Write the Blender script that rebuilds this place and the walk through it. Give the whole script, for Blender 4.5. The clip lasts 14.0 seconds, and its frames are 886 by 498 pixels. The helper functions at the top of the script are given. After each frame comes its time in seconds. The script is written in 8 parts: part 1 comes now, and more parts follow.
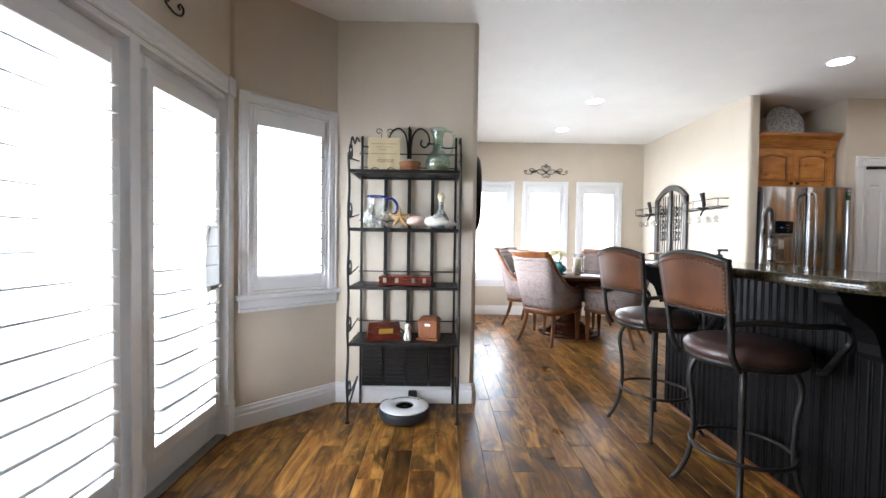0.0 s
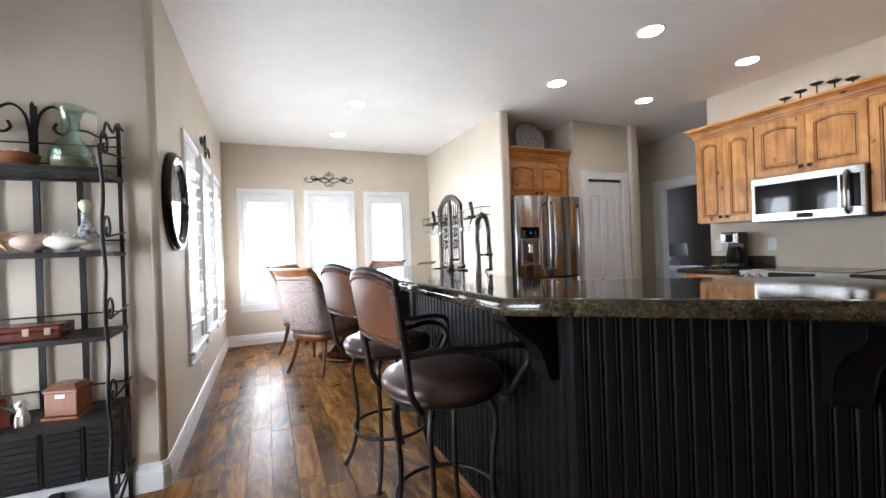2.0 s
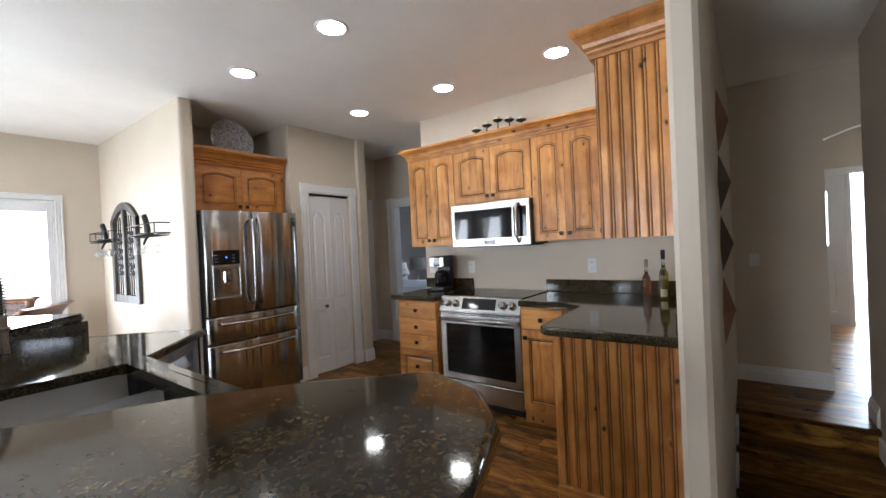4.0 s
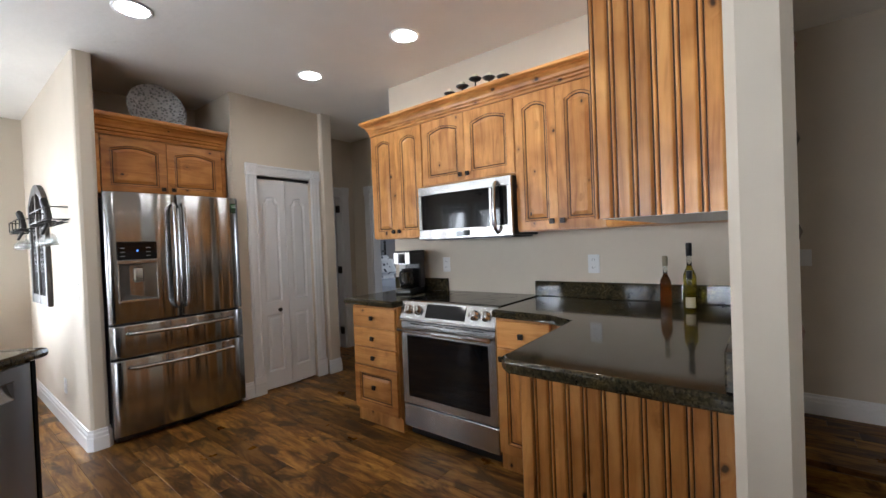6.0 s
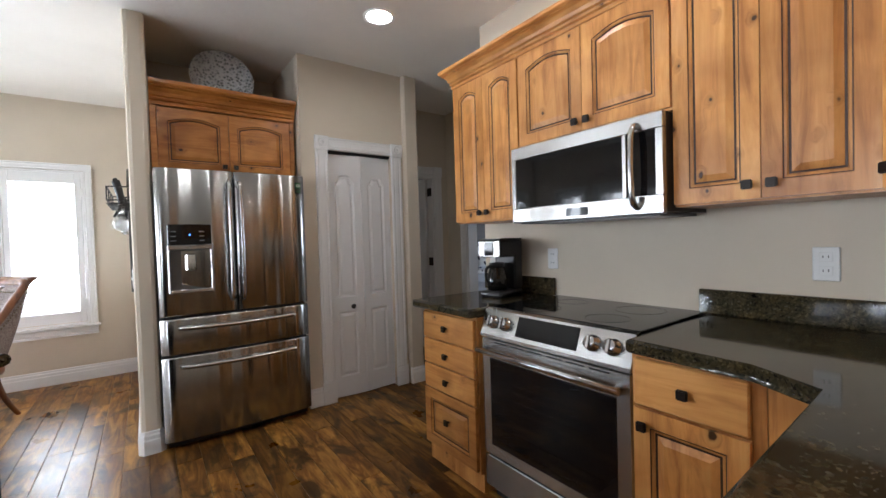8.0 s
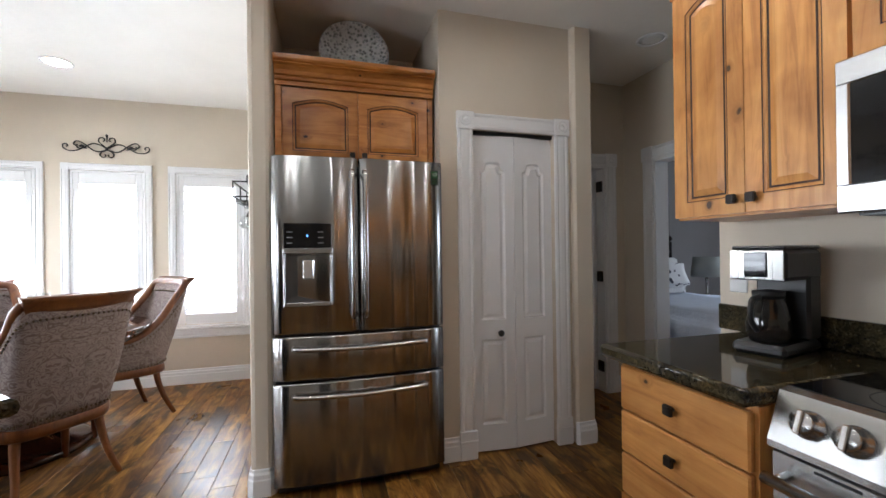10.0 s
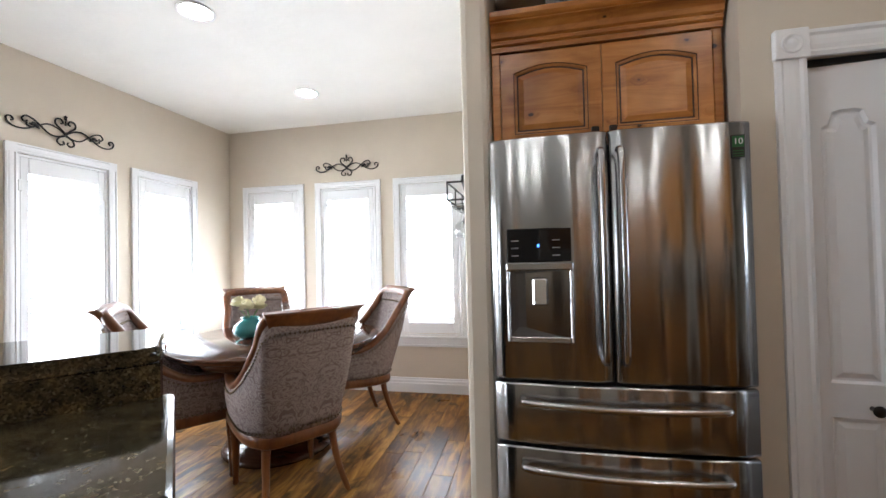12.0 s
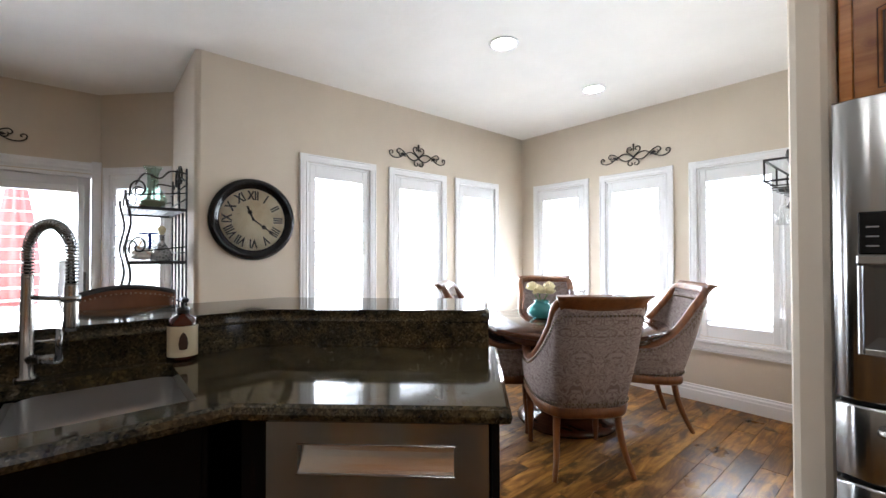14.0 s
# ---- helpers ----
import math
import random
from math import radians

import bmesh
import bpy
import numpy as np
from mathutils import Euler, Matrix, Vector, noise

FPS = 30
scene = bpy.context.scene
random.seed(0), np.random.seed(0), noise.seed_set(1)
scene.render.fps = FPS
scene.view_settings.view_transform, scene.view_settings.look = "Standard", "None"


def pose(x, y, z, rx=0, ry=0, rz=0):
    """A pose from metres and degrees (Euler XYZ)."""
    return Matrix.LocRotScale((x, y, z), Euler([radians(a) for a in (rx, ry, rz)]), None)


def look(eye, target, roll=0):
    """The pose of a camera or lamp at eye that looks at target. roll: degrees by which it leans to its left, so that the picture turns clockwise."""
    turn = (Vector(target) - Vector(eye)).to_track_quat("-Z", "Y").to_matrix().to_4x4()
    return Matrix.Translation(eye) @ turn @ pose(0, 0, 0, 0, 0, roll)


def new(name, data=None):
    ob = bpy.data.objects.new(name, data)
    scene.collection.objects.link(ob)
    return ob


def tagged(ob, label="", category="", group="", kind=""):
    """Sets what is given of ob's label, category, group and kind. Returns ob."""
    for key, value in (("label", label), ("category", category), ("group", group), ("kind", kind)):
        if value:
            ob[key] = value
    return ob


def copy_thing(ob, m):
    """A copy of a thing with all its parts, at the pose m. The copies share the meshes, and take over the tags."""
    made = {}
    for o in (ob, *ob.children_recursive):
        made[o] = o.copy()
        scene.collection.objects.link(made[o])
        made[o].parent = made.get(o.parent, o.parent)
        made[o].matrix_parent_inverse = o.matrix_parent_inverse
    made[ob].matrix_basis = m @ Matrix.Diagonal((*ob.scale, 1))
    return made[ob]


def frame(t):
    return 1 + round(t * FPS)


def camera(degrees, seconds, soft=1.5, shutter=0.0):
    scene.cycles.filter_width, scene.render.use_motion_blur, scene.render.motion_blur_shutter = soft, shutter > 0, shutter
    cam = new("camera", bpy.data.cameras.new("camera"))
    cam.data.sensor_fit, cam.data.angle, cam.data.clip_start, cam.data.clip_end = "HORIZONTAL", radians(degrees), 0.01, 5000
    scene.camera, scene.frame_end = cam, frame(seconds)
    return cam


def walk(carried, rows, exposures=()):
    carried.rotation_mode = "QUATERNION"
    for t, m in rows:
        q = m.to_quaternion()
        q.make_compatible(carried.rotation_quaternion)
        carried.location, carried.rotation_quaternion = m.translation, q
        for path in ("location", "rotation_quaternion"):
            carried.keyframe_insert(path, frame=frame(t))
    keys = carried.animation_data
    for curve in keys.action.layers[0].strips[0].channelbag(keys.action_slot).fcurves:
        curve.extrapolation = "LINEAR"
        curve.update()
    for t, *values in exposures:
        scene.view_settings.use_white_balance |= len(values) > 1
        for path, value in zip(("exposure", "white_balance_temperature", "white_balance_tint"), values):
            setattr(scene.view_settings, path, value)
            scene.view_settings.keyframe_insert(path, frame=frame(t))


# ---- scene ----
cam = camera(94.3, 14.0)
PATH = [
    (0, (1.109, 0.488, 1.16), (1.122, 2.487, 1.111), 0.8),
    (0.5, (1.268, 0.576, 1.164), (1.36, 2.574, 1.144), 0.1),
    (1, (1.446, 0.68, 1.159), (1.721, 2.661, 1.164), -0.8),
    (1.5, (1.634, 0.772, 1.173), (2.165, 2.7, 1.174), -1.4),
    (2, (1.869, 0.839, 1.182), (2.658, 2.677, 1.181), -2.0),
    (2.5, (2.058, 0.884, 1.189), (3.101, 2.591, 1.191), -2.0),
    (3, (2.226, 0.868, 1.257), (3.501, 2.409, 1.242), -1.7),
    (3.5, (2.507, 0.904, 1.302), (3.977, 2.261, 1.298), -2.4),
    (4, (2.797, 0.954, 1.338), (4.399, 2.15, 1.323), -2.6),
    (6.5, (3.771, 1.201, 1.275), (5.306, 2.482, 1.235), -2.0),
    (7, (3.962, 1.305, 1.265), (5.4, 2.693, 1.213), -2.1),
    (9.5, (4.569, 2.196, 1.238), (5.303, 4.057, 1.232), -0.6),
    (10, (4.602, 2.392, 1.24), (5.16, 4.312, 1.248), -0.7),
    (10.5, (4.656, 2.577, 1.254), (4.972, 4.552, 1.264), -0.9),
    (11, (4.643, 2.754, 1.243), (4.709, 4.753, 1.273), -1.3),
    (11.5, (4.554, 2.935, 1.272), (4.391, 4.928, 1.3), -1.3),
    (12, (4.495, 3.022, 1.29), (4.08, 4.978, 1.328), -1.3),
    (12.5, (4.468, 3.019, 1.303), (3.776, 4.895, 1.348), -1.2),
    (13, (4.478, 3.003, 1.287), (3.458, 4.722, 1.347), -0.7),
    (13.5, (4.497, 2.950, 1.274), (3.198, 4.466, 1.326), -0.4),
    (14, (4.536, 2.855, 1.264), (3.016, 4.153, 1.291), -0.1),
]
walk(cam, [(t, look(eye, target, roll)) for t, eye, target, roll in PATH], [(0, 1.18, 5900, 9), (7, 1.16, 5900, 9), (14, 1.12, 5900, 9)])

# ---- light ----
world = bpy.data.worlds.new("sky")
scene.world = world
world.use_nodes = True
wn = world.node_tree.nodes
sky = wn.new("ShaderNodeTexSky")
sky.sky_type, sky.sun_disc = "NISHITA", False
sky.sun_elevation, sky.sun_rotation = radians(58), radians(150)
world.node_tree.links.new(sky.outputs[0], wn["Background"].inputs[0])
wn["Background"].inputs[1].default_value = 0.15
sun = new("sun", bpy.data.lights.new("sun", "SUN"))
sun.data.energy, sun.data.angle, sun.data.color = 3.0, radians(0.6), (1.0, 0.95, 0.88)
sun.matrix_world = look((0, 0, 0), (-math.sin(radians(150)) * math.cos(radians(58)), -math.cos(radians(150)) * math.cos(radians(58)), -math.sin(radians(58))))


def area_lamp(name, m, w, h, power, color=(1, 1, 1)):
    """Sky light that enters through a window opening."""
    d = bpy.data.lights.new(name, "AREA")
    d.shape, d.size, d.size_y, d.energy, d.color = "RECTANGLE", w, h, power, color
    ob = new(name, d)
    ob.matrix_world = m
    return ob


# ---- materials ----
def material(name, base, rough=0.5, metal=0.0, **more):
    """A Principled material; returns it with its node tree and shader."""
    m = bpy.data.materials.new(name)
    m.use_nodes = True
    b = m.node_tree.nodes["Principled BSDF"]
    b.inputs["Base Color"].default_value = (*base, 1)
    b.inputs["Roughness"].default_value = rough
    b.inputs["Metallic"].default_value = metal
    for k, v in more.items():
        b.inputs[k.replace("_", " ")].default_value = v
    return m, m.node_tree, b


def node(t, kind, **props):
    n = t.nodes.new(kind)
    for k, v in props.items():
        n.inputs[k.replace("_", " ")].default_value = v
    return n


def coords(t, scale=(1, 1, 1), world_space=True):
    """Texture coordinates: world position, or the object's own."""
    if world_space:
        src = t.nodes.new("ShaderNodeNewGeometry").outputs["Position"]
    else:
        src = t.nodes.new("ShaderNodeTexCoord").outputs["Object"]
    mp = node(t, "ShaderNodeMapping", Scale=scale)
    t.links.new(src, mp.inputs["Vector"])
    return mp.outputs[0], mp


def ramp(t, fac, stops):
    r = t.nodes.new("ShaderNodeValToRGB")
    while len(r.color_ramp.elements) < len(stops):
        r.color_ramp.elements.new(0.5)
    for e, (p, c) in zip(r.color_ramp.elements, stops):
        e.position, e.color = p, (*c, 1)
    t.links.new(fac, r.inputs[0])
    return r.outputs[0]


def noise_tex(t, vec, scale, detail=4, rough=0.55, dist=0.0):
    n = node(t, "ShaderNodeTexNoise", Scale=scale, Detail=detail, Roughness=rough, Distortion=dist)
    t.links.new(vec, n.inputs["Vector"])
    return n.outputs["Fac"]


def bump(t, b, height, strength, distance):
    n = node(t, "ShaderNodeBump", Strength=strength, Distance=distance)
    t.links.new(height, n.inputs["Height"])
    t.links.new(n.outputs[0], b.inputs["Normal"])


def mixed(t, fac, a, c, mode="MIX"):
    """Mix two colours; fac, a and c are sockets or values."""
    n = t.nodes.new("ShaderNodeMix")
    n.data_type, n.blend_type = "RGBA", mode
    for sock, v in ((n.inputs[0], fac), (n.inputs[6], a), (n.inputs[7], c)):
        if hasattr(v, "links"):
            t.links.new(v, sock)
        else:
            sock.default_value = v if isinstance(v, float) else (*v, 1)
    return n.outputs[2]


def painted(name, base, rough, grain=60, strength=0.12, spread=0.05, gloss=0.5):
    """Paint on plaster or wood: slight unevenness of tone, fine roller relief."""
    m, t, b = material(name, base, rough, Specular_IOR_Level=gloss)
    v, _ = coords(t)
    lo = tuple(c * (1 - spread) for c in base)
    hi = tuple(min(1, c * (1 + spread)) for c in base)
    t.links.new(ramp(t, noise_tex(t, v, 1.7, 5), [(0.3, lo), (0.7, hi)]), b.inputs["Base Color"])
    bump(t, b, noise_tex(t, v, grain, 5, 0.6), strength, 0.004)
    return m


wall_paint = painted("wall_paint", (0.63, 0.555, 0.450), 0.75, 45, 0.10)
ceiling_paint = painted("ceiling_paint", (0.84, 0.81, 0.755), 0.55, 18, 0.60, 0.04)
white_trim = painted("white_trim", (0.80, 0.80, 0.80), 0.38, 90, 0.05, 0.02)
door_white = painted("door_white", (0.78, 0.78, 0.79), 0.4, 120, 0.06, 0.02)
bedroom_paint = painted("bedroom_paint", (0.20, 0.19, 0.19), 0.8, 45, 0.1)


def wood_floor():
    m, t, b = material("floor_wood", (0.3, 0.15, 0.06), 0.22, Specular_IOR_Level=0.19)
    v, mp = coords(t, (1, 1, 1))
    info = t.nodes.new("ShaderNodeObjectInfo")
    isl = t.nodes.new("ShaderNodeNewGeometry")
    rnd = t.nodes.new("ShaderNodeMath")
    t.links.new(info.outputs["Random"], rnd.inputs[0])
    t.links.new(isl.outputs["Random Per Island"], rnd.inputs[1])
    fr = t.nodes.new("ShaderNodeMath")
    fr.operation = "FRACT"
    t.links.new(rnd.outputs[0], fr.inputs[0])
    off = t.nodes.new("ShaderNodeCombineXYZ")
    mul = t.nodes.new("ShaderNodeMath")
    mul.operation = "MULTIPLY"
    mul.inputs[1].default_value = 37.0
    t.links.new(fr.outputs[0], mul.inputs[0])
    t.links.new(mul.outputs[0], off.inputs[2])
    add = t.nodes.new("ShaderNodeVectorMath")
    t.links.new(v, add.inputs[0])
    t.links.new(off.outputs[0], add.inputs[1])
    st = node(t, "ShaderNodeMapping", Scale=(6.5, 1.0, 6.5))
    t.links.new(add.outputs[0], st.inputs[0])
    grain = noise_tex(t, st.outputs[0], 2.6, 8, 0.62, 1.2)
    col = ramp(t, grain, [(0.25, (0.060, 0.022, 0.007)), (0.45, (0.23, 0.100, 0.024)), (0.62, (0.47, 0.246, 0.057)), (0.8, (0.65, 0.375, 0.102))])
    tone = ramp(t, fr.outputs[0], [(0.0, (0.40, 0.37, 0.34)), (0.5, (0.74, 0.72, 0.70)), (1.0, (1.0, 0.96, 0.90))])
    col = mixed(t, 1.0, col, tone, "MULTIPLY")
    st2 = node(t, "ShaderNodeMapping", Scale=(3.0, 1.3, 3.0))
    t.links.new(add.outputs[0], st2.inputs[0])
    stain = ramp(t, noise_tex(t, st2.outputs[0], 2.3, 5, 0.6, 0.8), [(0.49, (0, 0, 0)), (0.62, (1, 1, 1))])
    col = mixed(t, stain, col, mixed(t, 0.80, col, (0.018, 0.009, 0.005)))
    t.links.new(col, b.inputs["Base Color"])
    t.links.new(ramp(t, noise_tex(t, v, 4.0, 4), [(0.3, (0.26,) * 3), (0.7, (0.42,) * 3)]), b.inputs["Roughness"])
    bump(t, b, noise_tex(t, st2.outputs[0], 5.0, 6, 0.6, 0.6), 0.22, 0.006)
    return m


floor_wood = wood_floor()


def knotty_wood(name, axis, lo, mid, hi, rough=0.32, knots=True, grain_scale=2.2):
    """Stained knotty alder, its grain along the given axis."""
    m, t, b = material(name, mid, rough)
    s = [7.0, 7.0, 7.0]
    s[axis] = 0.7
    v, mp = coords(t, (1, 1, 1), True)
    info = t.nodes.new("ShaderNodeObjectInfo")
    mul = t.nodes.new("ShaderNodeVectorMath")
    mul.operation = "MULTIPLY_ADD"
    mul.inputs[1].default_value = (5.0, 3.0, 7.0)
    t.links.new(info.outputs["Random"], mul.inputs[0])
    t.links.new(v, mul.inputs[2])
    place = mul.outputs[0]
    halo = None
    if knots:
        ks = [10.0, 10.0, 10.0]
        ks[axis] = 7.0
        wob = node(t, "ShaderNodeTexNoise", Scale=26.0, Detail=3.0)
        t.links.new(place, wob.inputs["Vector"])
        jit = t.nodes.new("ShaderNodeVectorMath")
        jit.operation = "MULTIPLY_ADD"
        jit.inputs[1].default_value = (0.016, 0.016, 0.016)
        t.links.new(wob.outputs["Color"], jit.inputs[0])
        t.links.new(place, jit.inputs[2])
        kp = node(t, "ShaderNodeMapping", Scale=tuple(ks))
        t.links.new(jit.outputs[0], kp.inputs[0])
        vo = node(t, "ShaderNodeTexVoronoi", Scale=1.0, Randomness=1.0)
        t.links.new(kp.outputs[0], vo.inputs["Vector"])
        sep = t.nodes.new("ShaderNodeSeparateColor")
        t.links.new(vo.outputs["Color"], sep.inputs[0])
        keep = ramp(t, sep.outputs[0], [(0.22, (0, 0, 0)), (0.26, (1, 1, 1))])
        size = t.nodes.new("ShaderNodeMath")
        size.operation = "MULTIPLY_ADD"
        size.inputs[1].default_value, size.inputs[2].default_value = 0.06, 0.0
        t.links.new(sep.outputs[1], size.inputs[0])
        near = t.nodes.new("ShaderNodeMath")
        t.links.new(vo.outputs["Distance"], near.inputs[0])
        t.links.new(size.outputs[0], near.inputs[1])
        core = mixed(t, 1.0, ramp(t, near.outputs[0], [(0.085, (1, 1, 1)), (0.115, (0, 0, 0))]), keep, "MULTIPLY")
        halo = mixed(t, 1.0, ramp(t, near.outputs[0], [(0.10, (0.70, 0.70, 0.70)), (0.15, (0.30, 0.30, 0.30)), (0.30, (0, 0, 0))]), keep, "MULTIPLY")
        # the grain swirls round a knot
        bend = t.nodes.new("ShaderNodeVectorMath")
        bend.operation = "MULTIPLY_ADD"
        bend.inputs[1].default_value = (0.07, 0.07, 0.07)
        t.links.new(halo, bend.inputs[0])
        t.links.new(place, bend.inputs[2])
        place = bend.outputs[0]
    st = node(t, "ShaderNodeMapping", Scale=tuple(s))
    t.links.new(place, st.inputs[0])
    g = noise_tex(t, st.outputs[0], grain_scale, 8, 0.64, 1.4)
    col = ramp(t, g, [(0.26, lo), (0.47, mid), (0.74, hi)])
    cloud = ramp(t, noise_tex(t, place, 4.5, 3, 0.5, 0.5), [(0.30, (0.70, 0.60, 0.50)), (0.60, (1.06, 1.05, 1.03))])
    col = mixed(t, 1.0, col, cloud, "MULTIPLY")
    tone = ramp(t, info.outputs["Random"], [(0.0, (0.84, 0.80, 0.76)), (1.0, (1.10, 1.08, 1.06))])
    col = mixed(t, 1.0, col, tone, "MULTIPLY")
    if knots:
        col = mixed(t, halo, col, tuple(c * 0.62 for c in lo))
        col = mixed(t, core, col, tuple(c * 0.13 for c in lo))
    t.links.new(col, b.inputs["Base Color"])
    t.links.new(ramp(t, g, [(0.2, (rough + 0.1,) * 3), (0.8, (rough - 0.06,) * 3)]), b.inputs["Roughness"])
    bump(t, b, g, 0.08, 0.003)
    return m


ALDER = ((0.36, 0.140, 0.034), (0.61, 0.292, 0.084), (0.75, 0.420, 0.150))
alder_v = knotty_wood("alder_upright", 2, *ALDER)
alder_h = knotty_wood("alder_level", 1, *ALDER)
alder_hx = knotty_wood("alder_level_x", 0, *ALDER)
# the same alder, darker and redder: the alcove's shade is in the colour
ALDER_SHADED = ((0.25, 0.082, 0.017), (0.46, 0.190, 0.042), (0.60, 0.290, 0.080))
alder_fridge = knotty_wood("alder_dark_level", 0, *ALDER_SHADED)
glaze, _t, _b = material("dark_glaze", (0.040, 0.013, 0.004), 0.5)
chair_wood = knotty_wood("cherry_wood", 2, (0.065, 0.020, 0.006), (0.150, 0.052, 0.014), (0.225, 0.088, 0.025), 0.30, False)
table_wood = knotty_wood("mahogany", 0, (0.022, 0.008, 0.005), (0.055, 0.019, 0.009), (0.095, 0.036, 0.016), 0.12, False)


def granite_mat():
    """Polished green-brown granite: dark and tan crystals in uneven clouds."""
    m, t, b = material("granite", (0.06, 0.055, 0.04), 0.07, Specular_IOR_Level=0.42)
    v, _ = coords(t)
    wob = node(t, "ShaderNodeTexNoise", Scale=60.0, Detail=3.0)
    t.links.new(v, wob.inputs["Vector"])
    jit = t.nodes.new("ShaderNodeVectorMath")
    jit.operation = "MULTIPLY_ADD"
    jit.inputs[1].default_value = (0.012, 0.012, 0.012)
    t.links.new(wob.outputs["Color"], jit.inputs[0])
    t.links.new(v, jit.inputs[2])

    def crystals(scale, channel, stops):
        vo = node(t, "ShaderNodeTexVoronoi", Scale=scale)
        t.links.new(jit.outputs[0], vo.inputs["Vector"])
        sep = t.nodes.new("ShaderNodeSeparateColor")
        t.links.new(vo.outputs["Color"], sep.inputs[0])
        return ramp(t, sep.outputs[channel], stops)
    fine = crystals(165.0, 0, [(0.0, (0.018, 0.016, 0.012)), (0.35, (0.037, 0.032, 0.021)), (0.7, (0.054, 0.046, 0.030)), (0.95, (0.072, 0.062, 0.042)), (1.0, (0.094, 0.086, 0.068))])
    big = crystals(72.0, 1, [(0.0, (0.72, 0.72, 0.72)), (0.45, (0.97, 0.97, 0.95)), (1.0, (1.18, 1.14, 1.02))])
    col = mixed(t, 1.0, fine, big, "MULTIPLY")
    cloud = ramp(t, noise_tex(t, v, 15.0, 5, 0.62, 0.5), [(0.32, (0.48, 0.47, 0.46)), (0.50, (0.98, 0.95, 0.86)), (0.66, (1.55, 1.36, 0.98))])
    t.links.new(mixed(t, 1.0, col, cloud, "MULTIPLY"), b.inputs["Base Color"])
    return m


granite = granite_mat()


def worn_black():
    m, t, b = material("black_distressed_paint", (0.005, 0.005, 0.005), 0.45, Specular_IOR_Level=0.12)
    v, _ = coords(t, (14, 14, 1.6))
    w = ramp(t, noise_tex(t, v, 1.4, 6, 0.65, 0.4), [(0.66, (0, 0, 0)), (0.78, (1, 1, 1))])
    t.links.new(mixed(t, w, (0.0045, 0.0042, 0.0045), (0.030, 0.011, 0.006)), b.inputs["Base Color"])
    v2, _ = coords(t)
    t.links.new(ramp(t, noise_tex(t, v2, 9, 4), [(0.3, (0.36,) * 3), (0.7, (0.55,) * 3)]), b.inputs["Roughness"])
    return m


black_paint = worn_black()


def brushed_steel(name, base, rough, axis, wave=0.0):
    m, t, b = material(name, base, rough, 1.0)
    if wave:
        tan = t.nodes.new("ShaderNodeTangent")
        tan.direction_type, tan.axis = "RADIAL", "Z"
        t.links.new(tan.outputs[0], b.inputs["Tangent"])
        b.inputs["Anisotropic"].default_value, b.inputs["Anisotropic Rotation"].default_value = 0.8, 0.25
    s = [1.5, 1.5, 1.5]
    for i in range(3):
        if i != axis:
            s[i] = 150.0
    v, _ = coords(t, tuple(s))
    n = noise_tex(t, v, 1.0, 3, 0.6)
    if not wave:
        t.links.new(ramp(t, n, [(0.3, (rough * 0.94,) * 3), (0.7, (rough * 1.08,) * 3)]), b.inputs["Roughness"])
    else:
        s2 = [8.0, 8.0, 8.0]
        s2[2] = 0.10
        v2, _ = coords(t, tuple(s2))
        bump(t, b, noise_tex(t, v2, 1.0, 0, 0.5), 1.0, wave)
    return m


steel = brushed_steel("stainless_steel", (0.375, 0.372, 0.366), 0.21, 2, 0.045)
dishwasher_steel = brushed_steel("dishwasher_steel", (0.32, 0.33, 0.335), 0.32, 2, 0.06)
steel_h = brushed_steel("stainless_steel_level", (0.42, 0.417, 0.41), 0.24, 1, 0.006)
chrome, _t, _b = material("chrome", (0.72, 0.71, 0.70), 0.10, 1.0)
nickel = brushed_steel("brushed_nickel", (0.27, 0.262, 0.25), 0.26, 2)
handle_steel, _t, _b = material("satin_steel", (0.46, 0.455, 0.45), 0.24, 1.0)
black_gloss, _t, _b = material("black_glass", (0.006, 0.006, 0.007), 0.05, Specular_IOR_Level=0.32)
black_plastic, _t, _b = material("black_plastic", (0.014, 0.014, 0.015), 0.35)
dark_gap, _t, _b = material("dark_gap", (0.01, 0.01, 0.01), 0.8)
white_plastic, _t, _b = material("white_plastic", (0.75, 0.75, 0.74), 0.35)


def iron_mat():
    m, t, b = material("wrought_iron", (0.016, 0.014, 0.013), 0.42, 0.35)
    v, _ = coords(t)
    bump(t, b, noise_tex(t, v, 140, 4), 0.12, 0.002)
    t.links.new(ramp(t, noise_tex(t, v, 30, 4), [(0.3, (0.32,) * 3), (0.7, (0.55,) * 3)]), b.inputs["Roughness"])
    return m


iron = iron_mat()
bronze, _t, _b = material("dark_bronze", (0.022, 0.017, 0.014), 0.38, 0.6)


def pane_mat():
    """Thin window glass: mostly clear, with a Fresnel reflection."""
    m = bpy.data.materials.new("window_glass")
    m.use_nodes = True
    t = m.node_tree
    t.nodes.remove(t.nodes["Principled BSDF"])
    tr, gl, mx = t.nodes.new("ShaderNodeBsdfTransparent"), node(t, "ShaderNodeBsdfGlossy", Roughness=0.02), t.nodes.new("ShaderNodeMixShader")
    f = node(t, "ShaderNodeFresnel", IOR=1.45)
    t.links.new(f.outputs[0], mx.inputs[0])
    t.links.new(tr.outputs[0], mx.inputs[1])
    t.links.new(gl.outputs[0], mx.inputs[2])
    t.links.new(mx.outputs[0], t.nodes["Material Output"].inputs[0])
    return m


pane_glass = pane_mat()


